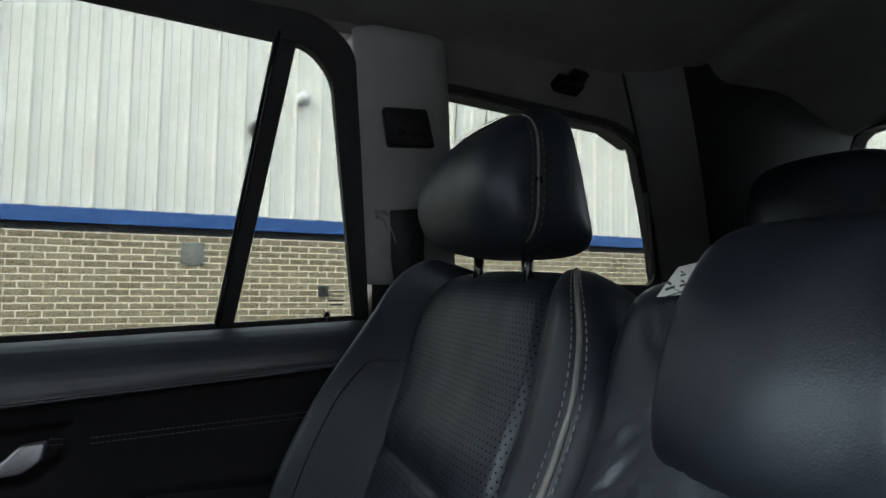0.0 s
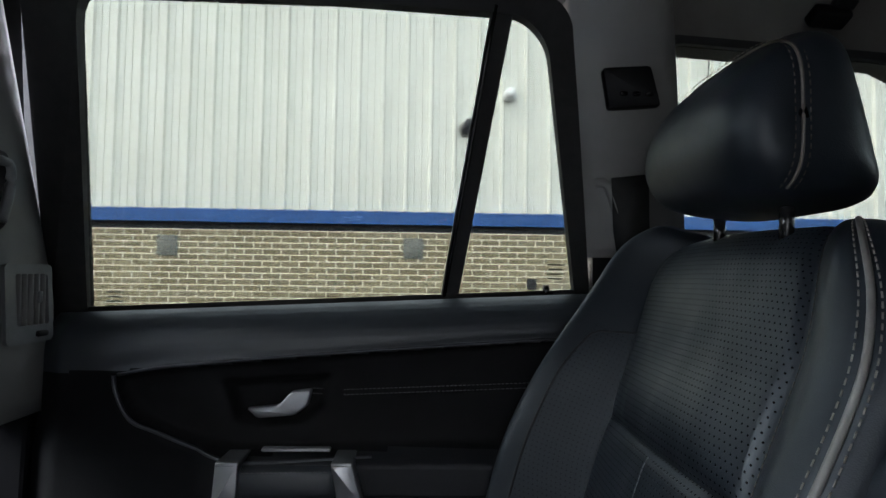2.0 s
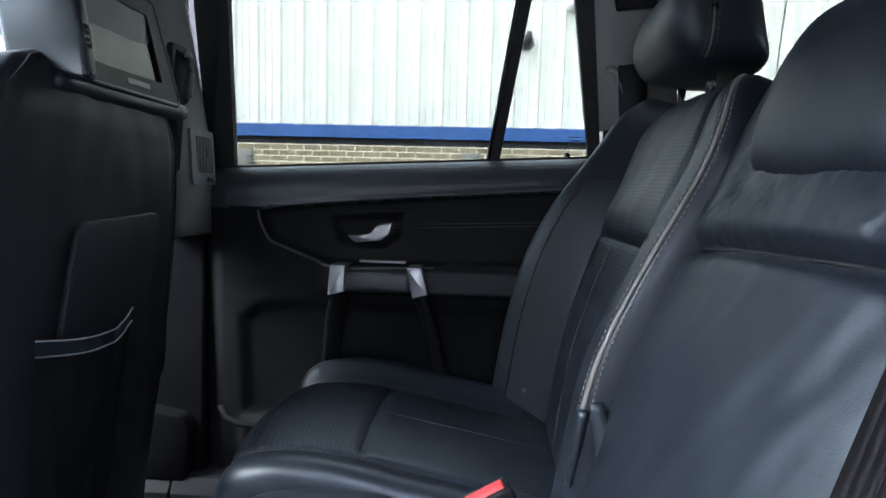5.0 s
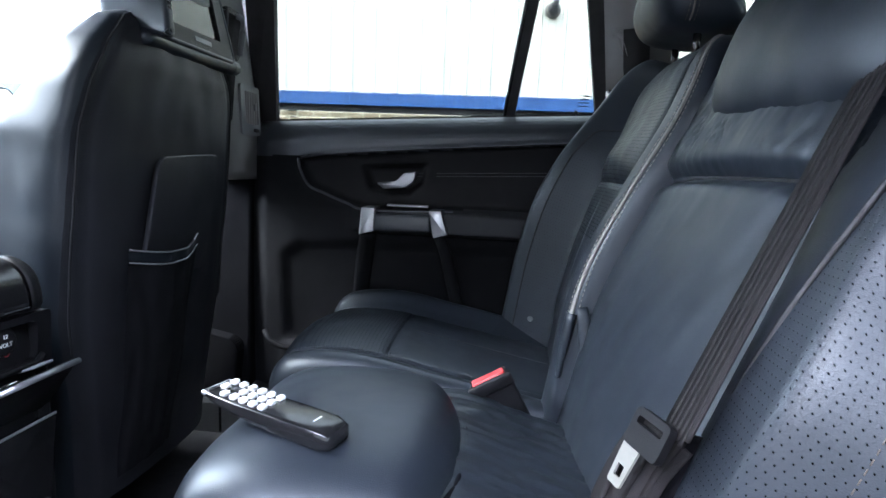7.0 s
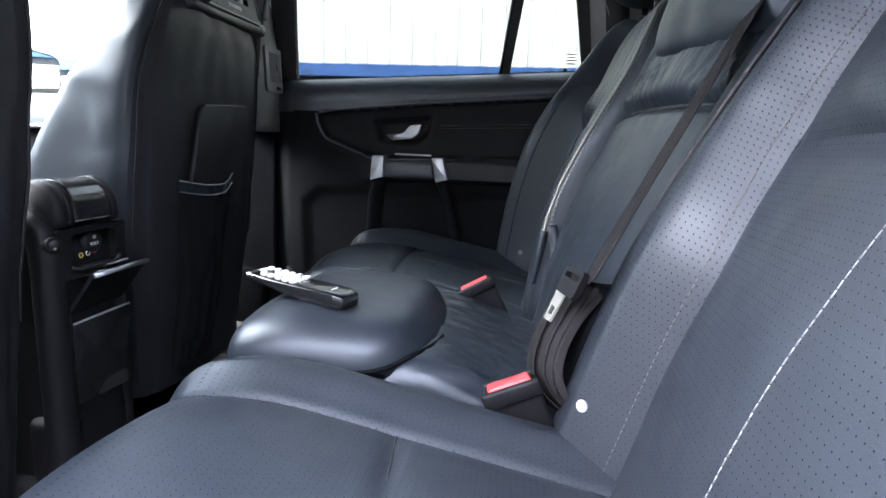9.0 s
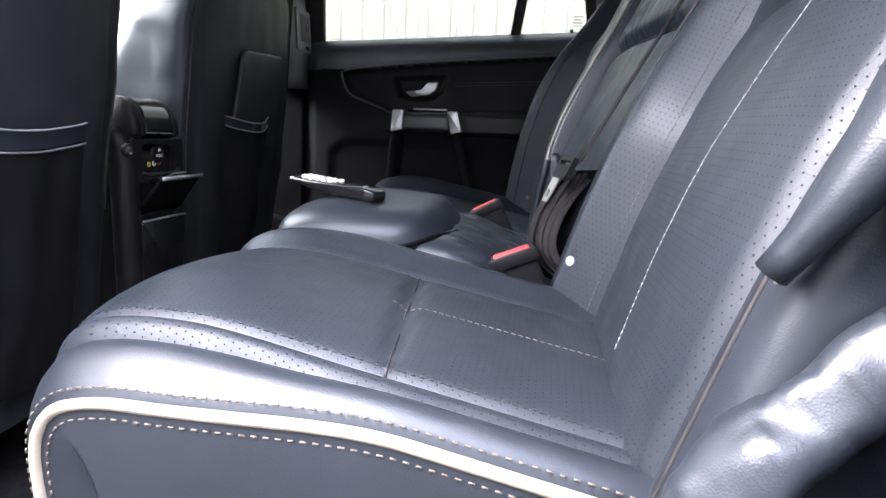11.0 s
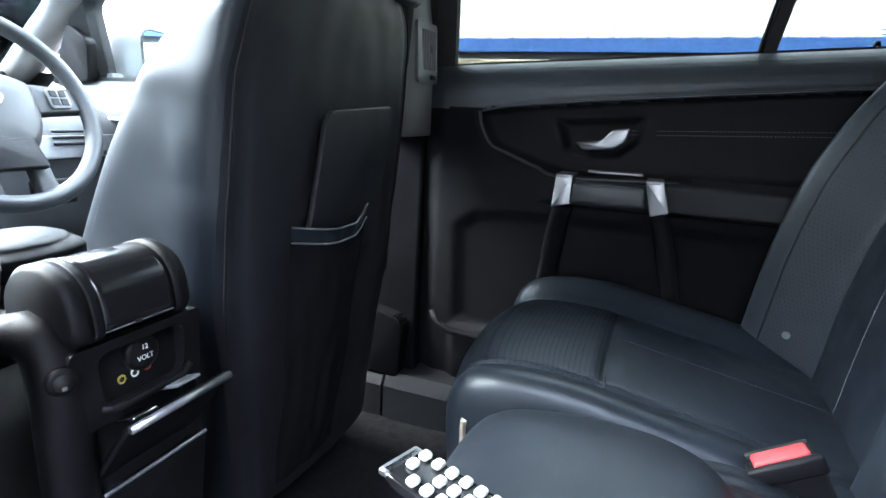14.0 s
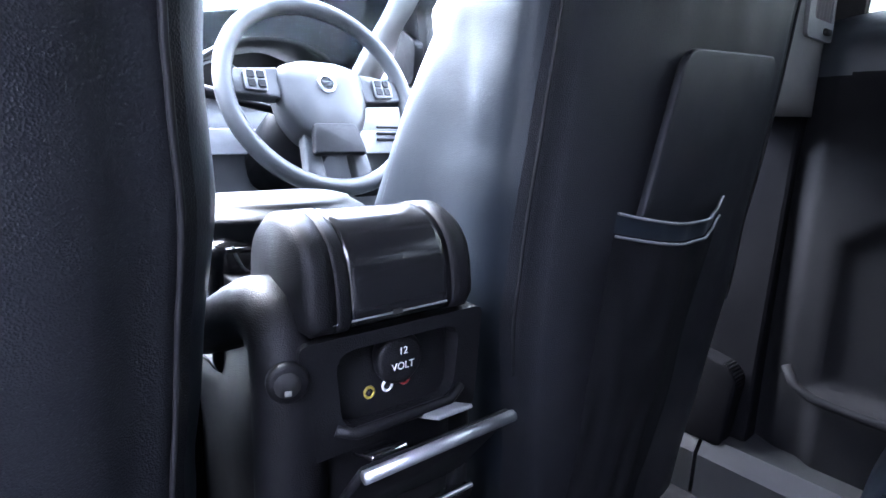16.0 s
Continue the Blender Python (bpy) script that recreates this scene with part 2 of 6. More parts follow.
def tube(path, r, n=8, closed=False, flat=1.0, up=(0, 0, 1)):
    """A round or flattened cord along a path. r: one radius, or one a point."""
    P = [Vector(p) for p in path]
    bm = bmesh.new()
    rings = []
    for i, p in enumerate(P):
        a = P[i - 1] if (i or closed) else P[i]
        b = P[(i + 1) % len(P)] if (i + 1 < len(P) or closed) else P[i]
        d = (b - a).normalized()
        side = d.cross(Vector(up))
        side = side.normalized() if side.length > 1e-4 else d.orthogonal().normalized()
        nor = side.cross(d)
        rr = r[i] if hasattr(r, "__len__") else r
        rings.append([bm.verts.new(p + side * math.cos(2 * math.pi * k / n) * rr + nor * math.sin(2 * math.pi * k / n) * rr * flat) for k in range(n)])
    m = len(rings)
    for i in range(m if closed else m - 1):
        A, B = rings[i], rings[(i + 1) % m]
        for k in range(n):
            bm.faces.new((A[k], A[(k + 1) % n], B[(k + 1) % n], B[k]))
    if not closed:
        bm.faces.new(rings[0][::-1])
        bm.faces.new(rings[-1])
    bmesh.ops.recalc_face_normals(bm, faces=bm.faces)
    return bm


def strap(path, across, width, thick=0.0015):
    """A flat band along a path; across: its width's direction, one or one a point."""
    bm = bmesh.new()
    P = [Vector(p) for p in path]
    rings = []
    for i, p in enumerate(P):
        d = (P[min(i + 1, len(P) - 1)] - P[max(i - 1, 0)]).normalized()
        a = Vector(across[i] if hasattr(across[0], "__len__") else across)
        a = (a - d * a.dot(d)).normalized()
        nrm = d.cross(a).normalized()
        rings.append([bm.verts.new(p + a * sx * width / 2 + nrm * sy * thick / 2) for sx, sy in ((-1, -1), (1, -1), (1, 1), (-1, 1))])
    for A, B in zip(rings, rings[1:]):
        for k in range(4):
            bm.faces.new((A[k], A[(k + 1) % 4], B[(k + 1) % 4], B[k]))
    bm.faces.new(rings[0][::-1])
    bm.faces.new(rings[-1])
    bmesh.ops.recalc_face_normals(bm, faces=bm.faces)
    return bm


def block(size, at=(0, 0, 0), turn=(0, 0, 0), bevel=0.003, seg=2, taper=None):
    """A box with rounded edges. taper: scale of its top in x and y."""
    bm = bmesh.new()
    bmesh.ops.create_cube(bm, size=1)
    for v in bm.verts:
        if taper and v.co.z > 0:
            v.co.x *= taper[0]
            v.co.y *= taper[1]
        v.co = Vector((v.co.x * size[0], v.co.y * size[1], v.co.z * size[2]))
    if bevel:
        bmesh.ops.bevel(bm, geom=bm.edges[:] + bm.verts[:], offset=min(bevel, min(size) * 0.49), segments=seg, profile=0.5, affect="EDGES")
    bm.transform(pose(*at, *turn))
    return bm


def disc(r, depth, at, turn=(0, 0, 0), n=24, bevel=0.0, r2=None):
    bm = bmesh.new()
    bmesh.ops.create_cone(bm, cap_ends=True, segments=n, radius1=r, radius2=r if r2 is None else r2, depth=depth)
    if bevel:
        es = [e for e in bm.edges if len([f for f in e.link_faces if len(f.verts) > 4]) == 1]
        bmesh.ops.bevel(bm, geom=es, offset=bevel, segments=2, profile=0.5, affect="EDGES")
    bm.transform(pose(*at, *turn))
    return bm


def prism(poly, plane, depth, bevel=0.0):
    """A polygon pushed through a thickness. plane: a function (a, b, d) to a place, d from 0 to depth."""
    bm = bmesh.new()
    A = [bm.verts.new(plane(a, b, 0)) for a, b in poly]
    B = [bm.verts.new(plane(a, b, depth)) for a, b in poly]
    n = len(poly)
    bm.faces.new(A)
    bm.faces.new(B[::-1])
    for i in range(n):
        bm.faces.new((A[i], B[i], B[(i + 1) % n], A[(i + 1) % n]))
    bmesh.ops.recalc_face_normals(bm, faces=bm.faces)
    if bevel:
        bmesh.ops.bevel(bm, geom=bm.edges[:], offset=bevel, segments=2, profile=0.5, affect="EDGES")
    return bm


def rounded(poly, r, n=5):
    """A polygon with its corners rounded."""
    out = []
    k = len(poly)
    for i in range(k):
        p, a, b = np.array(poly[i], float), np.array(poly[i - 1], float), np.array(poly[(i + 1) % k], float)
        ri = r[i] if hasattr(r, "__len__") else r
        ua, ub = (a - p), (b - p)
        la, lb = np.linalg.norm(ua), np.linalg.norm(ub)
        q = min(ri, la * 0.45, lb * 0.45)
        s, e = p + ua / la * q, p + ub / lb * q
        for u in np.linspace(0, 1, n):
            out.append(tuple((1 - u) ** 2 * s + 2 * u * (1 - u) * p + u * u * e))
    return out


def join(*bms):
    out = bmesh.new()
    for b in bms:
        me = bpy.data.meshes.new("t")
        b.to_mesh(me)
        b.free()
        out.from_mesh(me)
        bpy.data.meshes.remove(me)
    return out


def ring_prism(outer, inner, plane, depth):
    """A frame: the band between two outlines of equal count, with a thickness."""
    bm = bmesh.new()
    n = len(outer)
    R = [[bm.verts.new(plane(a, b, d)) for a, b in poly] for poly, d in ((outer, 0), (inner, 0), (inner, depth), (outer, depth))]
    for k in range(4):
        A, B = R[k], R[(k + 1) % 4]
        for i in range(n):
            bm.faces.new((A[i], A[(i + 1) % n], B[(i + 1) % n], B[i]))
    bmesh.ops.recalc_face_normals(bm, faces=bm.faces)
    return bm


def field(fn, us, vs, region=None):
    """A surface sampled on a grid, as one bmesh a region, with its (u, v) as UV in metres."""
    V = [[fn(u, v) for v in vs] for u in us]
    groups = {}
    for i in range(len(us) - 1):
        for j in range(len(vs) - 1):
            key = region((us[i] + us[i + 1]) / 2, (vs[j] + vs[j + 1]) / 2) if region else "all"
            if key is not None:
                groups.setdefault(key, []).append((i, j))
    out = {}
    for key, cells in groups.items():
        bm = bmesh.new()
        uvl = bm.loops.layers.uv.new("UVMap")
        idx = {}
        for i, j in cells:
            q = []
            for a, b in ((i, j), (i + 1, j), (i + 1, j + 1), (i, j + 1)):
                if (a, b) not in idx:
                    idx[a, b] = bm.verts.new(V[a][b])
                q.append((idx[a, b], (us[a], vs[b])))
            f = bm.faces.new([w[0] for w in q])
            for lo, (_, uv) in zip(f.loops, q):
                lo[uvl].uv = uv
        out[key] = bm
    return out


class Loft:
    """A padded body: rounded sections strung on a spine. secs: rows of (origin, depth axis, half width, half thickness);
    the width runs along y. shift(s, v): how far the front face stands out, in metres."""

    def __init__(self, secs, shift=None, e=5.0, nu=96, warp=None, remap=None):
        self.warp, self.remap = warp, remap or (lambda s, v: s)
        self.secs, self.shift, self.e = secs, shift or (lambda s, v: 0.0), e
        w, t = secs[len(secs) // 2][2:4]
        a = np.linspace(0, 2 * np.pi, 2001)[:-1] - np.pi / 2 - np.pi
        s = np.sign(np.cos(a)) * np.abs(np.cos(a)) ** (2 / e)
        q = np.sign(np.sin(a)) * np.abs(np.sin(a)) ** (2 / e)
        pts = np.stack([s * w, q * t], 1)
        pts = np.vstack([pts, pts[:1]])
        seg = np.r_[0, np.cumsum(np.linalg.norm(np.diff(pts, axis=0), axis=1))]
        at = np.linspace(0, seg[-1], nu, endpoint=False)
        sq = np.vstack([np.stack([s, q], 1), [[s[0], q[0]]]])
        self.loop = [(np.interp(x, seg, sq[:, 0]), np.interp(x, seg, sq[:, 1]), x) for x in at]
        self.len = np.r_[0, np.cumsum([np.linalg.norm(np.array(b[0]) - np.array(a[0])) for a, b in zip(secs, secs[1:])])]

    def point(self, s, q, v):
        k = v * (len(self.secs) - 1)
        i = min(int(k), len(self.secs) - 2)
        u = k - i
        a, b = self.secs[i], self.secs[i + 1]
        o = np.array(a[0]) * (1 - u) + np.array(b[0]) * u
        d = np.array(a[1]) * (1 - u) + np.array(b[1]) * u
        w, t = a[2] * (1 - u) + b[2] * u, a[3] * (1 - u) + b[3] * u
        m = max(0.0, min(1.0, q * 1.4))
        p = Vector(o + np.array((0, s * w, 0)) + d * (q * t + self.shift(s, v) * m * min(1.0, t / 0.02)))
        return self.warp(p, s) if self.warp else p

    def front(self, s, v, off=0.0):
        q = (1 - abs(s) ** self.e) ** (1 / self.e)
        p = self.point(s, q, v)
        i = min(int(v * (len(self.secs) - 1)), len(self.secs) - 1)
        return p + Vector(self.secs[i][1]) * off

    def build(self, region=None):
        n, m = len(self.loop), len(self.secs)
        V = [[self.point(self.remap(s, i / (m - 1)), q, i / (m - 1)) for s, q, _ in self.loop] for i in range(m)]
        mid = min((j for j in range(n) if self.loop[j][1] > 0), key=lambda j: abs(self.loop[j][0]))
        U = []
        for row in V:
            c = np.r_[0, np.cumsum([(row[(j + 1) % n] - row[j]).length for j in range(n)])]
            U.append(c - c[mid])
        groups = {}
        for i in range(m - 1):
            for j in range(n):
                s, q = [(self.loop[j][c] + self.loop[(j + 1) % n][c]) / 2 for c in (0, 1)]
                if j == n - 1:
                    s, q = self.loop[j][0], self.loop[j][1]
                key = region(s, q, (i + 0.5) / (m - 1)) if region else "all"
                groups.setdefault(key, []).append((i, j))
        out = {}
        for key, cells in groups.items():
            bm = bmesh.new()
            uvl = bm.loops.layers.uv.new("UVMap")
            idx = {}
            for i, j in cells:
                quad = []
                for a, b in ((i, j), (i, j + 1), (i + 1, j + 1), (i + 1, j)):
                    kk = (a, b % n)
                    if kk not in idx:
                        idx[kk] = bm.verts.new(V[a][b % n])
                    quad.append((idx[kk], (U[a][b], self.len[a])))
                f = bm.faces.new([z[0] for z in quad])
                for lo, (_, uv) in zip(f.loops, quad):
                    lo[uvl].uv = uv
            if key == "body" or region is None:
                for i in (0, m - 1):
                    ring = [idx.get((i, j)) for j in range(n)]
                    if all(ring):
                        bm.faces.new(ring)
            bmesh.ops.recalc_face_normals(bm, faces=bm.faces) if region is None else None
            out[key] = bm
        return out


def stitches(path, length=0.004, gap=0.0025, r=0.0006):
    """A row of thread stitches along a path."""
    P = np.array([tuple(p) for p in path])
    seg = np.r_[0, np.cumsum(np.linalg.norm(np.diff(P, axis=0), axis=1))]
    bm = bmesh.new()
    x = 0.0
    while x + length < seg[-1]:
        ends = [Vector([np.interp(y, seg, P[:, c]) for c in range(3)]) for y in (x, x + length)]
        d = (ends[1] - ends[0]).normalized()
        o = d.orthogonal().normalized()
        o2 = d.cross(o)
        ra = [[bm.verts.new(p + (o * math.cos(k * 1.2566) + o2 * math.sin(k * 1.2566)) * r) for k in range(5)] for p in ends]
        for k in range(5):
            bm.faces.new((ra[0][k], ra[0][(k + 1) % 5], ra[1][(k + 1) % 5], ra[1][k]))
        bm.faces.new(ra[0][::-1])
        bm.faces.new(ra[1])
        x += length + gap
    return bm


# ---- the car's shell: x runs to the rear, y to its right-hand side, its middle at y = 0.06 ----
MID = 0.06
FLOOR = 0.40


def side(z):
    """The right-hand glass line: upright below the belt, leaning in above it."""
    return 0.787 - 0.33 * max(0.0, z - 1.13) + (0.0 if z > 0.6 else -0.02)


def right(x, z, d):
    return (x, side(z) + d, z)


def left(x, z, d):
    return (x, 2 * MID - side(z) - d, z)


def skin(name, poly, material, plane, depth, parent=None, label="", bevel=0.0):
    return part(name, prism(poly, plane, depth, bevel), material, parent, label, smooth=False)


# floor pan with carpet, transmission tunnel under the console
def floor_z(x, y):
    tunnel = 0.10 * (1 - sstep(0.10, 0.17, abs(y - 0.02)))
    return FLOOR + tunnel + 0.004 * noise.noise((x * 9, y * 9, 0))


fl = field(lambda u, v: (u, v, floor_z(u, v)), np.linspace(-1.75, 1.42, 110), np.linspace(MID - 0.72, MID + 0.66, 60))["all"]
tagged(part("floor", fl, CARPET), "black carpeted car floor with a raised tunnel", "floor", kind="structure")
under = block((3.2, 1.5, 0.06), (-0.16, MID, 0.34), bevel=0.01)
tagged(part("underfloor", under, PLASTIC), "dark underside of the car floor", "floor", kind="structure")


# headliner, with its step across behind the second row
def roof_z(x, y):
    k = abs(y - MID) / 0.60
    z = 1.548 + 0.082 * (1 - k ** 3.2)
    z -= 0.03 * sstep(-0.65, -0.95, x) if x < -0.65 else 0
    z -= 0.012 * sstep(0.80, 0.84, x) + 0.05 * sstep(0.95, 1.2, x)
    z += 0.010 * math.exp(-((x - 0.80) / 0.02) ** 2)
    return z


rf = bmesh.new()
xs, ys = np.linspace(-0.90, 1.20, 90), np.linspace(MID - 0.60, MID + 0.60, 44)
lo = [[rf.verts.new((x, y, roof_z(x, y))) for y in ys] for x in xs]
hi = [[rf.verts.new((x, y, roof_z(x, y) + 0.035)) for y in ys] for x in xs]
for i in range(len(xs) - 1):
    for j in range(len(ys) - 1):
        rf.faces.new((lo[i][j], lo[i][j + 1], lo[i + 1][j + 1], lo[i + 1][j]))
        rf.faces.new((hi[i][j], hi[i + 1][j], hi[i + 1][j + 1], hi[i][j + 1]))
    for j, rev in ((0, 1), (-1, 0)):
        rf.faces.new((lo[i][j], lo[i + 1][j], hi[i + 1][j], hi[i][j]))
for j in range(len(ys) - 1):
    for i in (0, -1):
        rf.faces.new((lo[i][j], lo[i][j + 1], hi[i][j + 1], hi[i][j]))
tagged(part("ceiling", rf, HEADLINER), "dark grey cloth headliner of a car", "ceiling", kind="structure")

# body sides: roof rails, pillars and the panels behind the rear doors, with open windows between them
for plane, word in ((right, "right"), (left, "left")):
    wall = thing("wall_" + word, "dark car body side with grey trimmed pillars", "car body", (0.3, MID + (0.75 if word == "right" else -0.75), 0.42), kind="structure")
    skin("roof_rail", [(-0.95, 1.548), (0.2, 1.54), (0.32, 1.508), (0.34, 1.492), (0.66, 1.475), (0.72, 1.452), (1.25, 1.47), (1.25, 1.60), (-0.95, 1.60)], HEADLINER, plane, 0.05, wall)
    skin("rear_side_panel", [(0.36, 0.44), (1.40, 0.44), (1.40, 1.205), (0.33, 1.205)], PLASTIC, plane, 0.06, wall)
    skin("sill_panel", [(-1.60, 0.30), (0.36, 0.30), (0.36, 0.455), (-1.60, 0.455)], PLASTIC, plane, 0.08, wall)
    # pillar between the rear door and the rearmost window, wrapping inwards
    rows = []
    for z in np.linspace(1.20, 1.545, 24):
        k = (z - 1.20) / 0.345
        x0, x1 = 0.255 - 0.055 * k, 0.405 - 0.070 * k
        y = side(z)
        rows.append([(x0 - 0.004, y + 0.03), (x0, y - 0.012), (x0 + 0.025, y - 0.030), (x1 - 0.03, y - 0.030), (x1 - 0.004, y - 0.018), (x1, y + 0.03)])
    bm = bmesh.new()
    vv = [[bm.verts.new((x, y if word == "right" else 2 * MID - y, z)) for (x, y) in r] for r, z in zip(rows, np.linspace(1.20, 1.545, 24))]
    for a, b in zip(vv, vv[1:]):
        for k in range(6):
            bm.faces.new((a[k], a[(k + 1) % 6], b[(k + 1) % 6], b[k]))
    bm.faces.new(vv[0])
    bm.faces.new(vv[-1])
    bmesh.ops.recalc_face_normals(bm, faces=bm.faces)
    part("rear_door_pillar", bm, PILLAR, wall, "grey moulded pillar trim")
    skin("lower_pillar", [(0.27, 0.42), (0.42, 0.42), (0.405, 1.215), (0.262, 1.215)], PLASTIC, lambda x, z, d, p=plane: p(x, z, d - 0.012), 0.05, wall)
    # rearmost pillar: pale trim curving inwards behind the last side window
    bm = bmesh.new()
    vv, strip_rows = [], []
    for z in np.linspace(1.19, 1.62, 26):
        k = (z - 1.19) / 0.34
        xa = 0.850 - 0.15 * k - 0.03 * k * k
        y = side(z)
        ring = [(xa, y + 0.03), (xa, y - 0.004), (xa + 0.02, y - 0.006), (xa + 0.06, y - 0.016), (xa + 0.10, y - 0.036), (1.20, y - 0.052), (1.30, y + 0.03)]
        vv.append([bm.verts.new((x, yy if word == "right" else 2 * MID - yy, z)) for x, yy in ring])
        strip_rows.append([(x, (yy - 0.003) if word == "right" else 2 * MID - yy + 0.003, z) for x, yy in ring[1:5]])
    pale = bmesh.new()
    pvs = [[pale.verts.new(p) for p in r] for r in strip_rows]
    for a, b in zip(pvs, pvs[1:]):
        for k in range(3):
            pale.faces.new((a[k], a[k + 1], b[k + 1], b[k]))
    bmesh.ops.solidify(pale, geom=list(pale.faces), thickness=-0.002)
    bmesh.ops.recalc_face_normals(pale, faces=pale.faces)
    for a, b in zip(vv, vv[1:]):
        for k in range(7):
            bm.faces.new((a[k], a[(k + 1) % 7], b[(k + 1) % 7], b[k]))
    bm.faces.new(vv[0])
    bm.faces.new(vv[-1])
    bmesh.ops.recalc_face_normals(bm, faces=bm.faces)
    part("rear_corner_trim", bm, PLASTIC, wall, "dark trim beside the tailgate")
    part("rearmost_pillar", pale, PILLAR, wall, "grey moulded pillar trim")
    # last side window: rubber frame and privacy glass
    out = rounded([(0.325, 1.500), (0.67, 1.482), (0.745, 1.448), (0.855, 1.19), (0.40, 1.19)], [0.03, 0.05, 0.06, 0.04, 0.03], 6)
    inn = rounded([(0.334, 1.490), (0.665, 1.472), (0.732, 1.438), (0.836, 1.202), (0.41, 1.202)], [0.03, 0.05, 0.06, 0.04, 0.03], 6)
    part("window_seal", ring_prism(out, inn, lambda x, z, d, p=plane: p(x, z, d - 0.004), 0.012), SEAL, wall, smooth=False)
    gl = part("window_pane", prism(out, lambda x, z, d, p=plane: p(x, z, d + 0.004), 0.004), TINTED, wall, "dark tinted privacy glass", smooth=False)
    # pillar between the doors: a full column with its face to the rear
    bm = bmesh.new()
    vv = []
    for z in np.linspace(0.98, 1.56, 30):
        k = (z - 0.98) / 0.58
        yi = 0.600 - 0.045 * min(k, 0.6) / 0.6 + 0.02 * sstep(0.6, 1.0, k)
        yo = side(z) - 0.040 + 0.01 * k
        xr = -0.502 - 0.006 * k
        sec = [(xr - 0.105 - 0.03 * k, yo + 0.02), (xr - 0.09, yo - 0.02), (xr - 0.05, yi - 0.004), (xr - 0.012, yi), (xr, yi + 0.016), (xr + 0.002, (yi + yo) / 2), (xr, yo - 0.030), (xr - 0.006, yo - 0.006), (xr - 0.02, yo + 0.02)]
        vv.append([bm.verts.new((x, yy if word == "right" else 2 * MID - yy, z)) for x, yy in sec])
    for a, b in zip(vv, vv[1:]):
        for k in range(9):
            bm.faces.new((a[k], a[(k + 1) % 9], b[(k + 1) % 9], b[k]))
    bm.faces.new(vv[0])
    bm.faces.new(vv[-1])
    bmesh.ops.recalc_face_normals(bm, faces=bm.faces)
    pil = part("door_pillar", bm, PILLAR, wall, "grey moulded pillar trim with air vent")
    skin("lower_door_pillar", [(-0.62, 0.42), (-0.507, 0.42), (-0.507, 0.985), (-0.61, 0.985)], MATTE, lambda x, z, d, p=plane: p(x, z, d - 0.085), 0.10, wall, bevel=0.006)
    skin("pillar_skin", [(-0.66, 0.40), (-0.53, 0.40), (-0.54, 1.10), (-0.53, 1.56), (-0.68, 1.56)], SEAL, lambda x, z, d, p=plane: p(x, z, d + 0.036), 0.05, wall)
    # pillar beside the windscreen and the front foot well
    bm = tube([plane(-0.92, 1.560, -0.02), plane(-1.20, 1.44, -0.02), plane(-1.55, 1.22, -0.01), plane(-1.82, 1.05, 0)], 0.045, 10, flat=0.8)
    part("windscreen_pillar", bm, PILLAR, wall, "grey moulded windscreen pillar")
    skin("footwell_panel", [(-1.80, 0.40), (-1.50, 0.40), (-1.50, 1.08), (-1.80, 1.08)], PLASTIC, plane, 0.05, wall)
    if word == "right":
        # air vent in the pillar's face
        vent = part("air_vent", ring_prism(rounded([(0.633, 1.178), (0.720, 1.178), (0.730, 1.075), (0.643, 1.075)], 0.008), rounded([(0.652, 1.166), (0.712, 1.166), (0.720, 1.098), (0.660, 1.098)], 0.006), lambda y, z, d: (-0.509 + d, y, z), 0.012), GREYPL, wall, "grey vent frame", smooth=False)
        part("vent_backing", prism([(0.652, 1.166), (0.712, 1.166), (0.720, 1.098), (0.660, 1.098)], lambda y, z, d: (-0.508 + d, y, z), 0.003), SEAL, vent, smooth=False)
        for k in range(5):
            yy = 0.660 + 0.0115 * k
            part("slat", block((0.006, 0.004, 0.068), (-0.500, yy + 0.003, 1.132), (4, 0, 18), 0.001), PILLAR, vent)
        part("thumb_wheel", block((0.012, 0.02, 0.008), (-0.498, 0.704, 1.086), bevel=0.003), SEAL, vent)
        part("vent_lever", block((0.006, 0.005, 0.016), (-0.494, 0.695, 1.135), bevel=0.002), GREYPL, vent)
        # belt height adjuster
        adj = part("belt_adjuster", prism(rounded([(0.575, 1.315), (0.630, 1.315), (0.632, 1.225), (0.612, 1.212), (0.572, 1.260)], 0.012), lambda y, z, d: (-0.506 + d, y, z), 0.012, 0.003), PLASTIC, wall, "dark belt height adjuster")
        part("belt_loop", tube(curve([(-0.486, 0.600, 1.30), (-0.484, 0.616, 1.296), (-0.484, 0.618, 1.265), (-0.486, 0.610, 1.228)], 14), 0.006, 8), GREYPL, adj)
        part("front_belt", strap([(-0.489, 0.600, 1.30), (-0.492, 0.585, 1.22), (-0.495, 0.57, 1.10)], (0.3, 1, 0), 0.03), WEBBING, adj)
        # remote panel for the rear sound system on the pillar behind the door
        pan = part("sound_panel", prism(rounded([(0.243, 1.443), (0.306, 1.447), (0.326, 1.399), (0.257, 1.394)], 0.005), lambda x, z, d: (x, side(z) - 0.030 - d, z), 0.014, 0.002), PLASTIC, wall, "dark panel with six buttons")
        for a in range(3):
            for b in range(2):
                part("panel_button", block((0.010, 0.005, 0.006), (0.268 + 0.017 * a + 0.005 * b, side(1.42) - 0.044, 1.431 - 0.019 * b), (18, 0, 0), 0.002), GLOSS, pan)
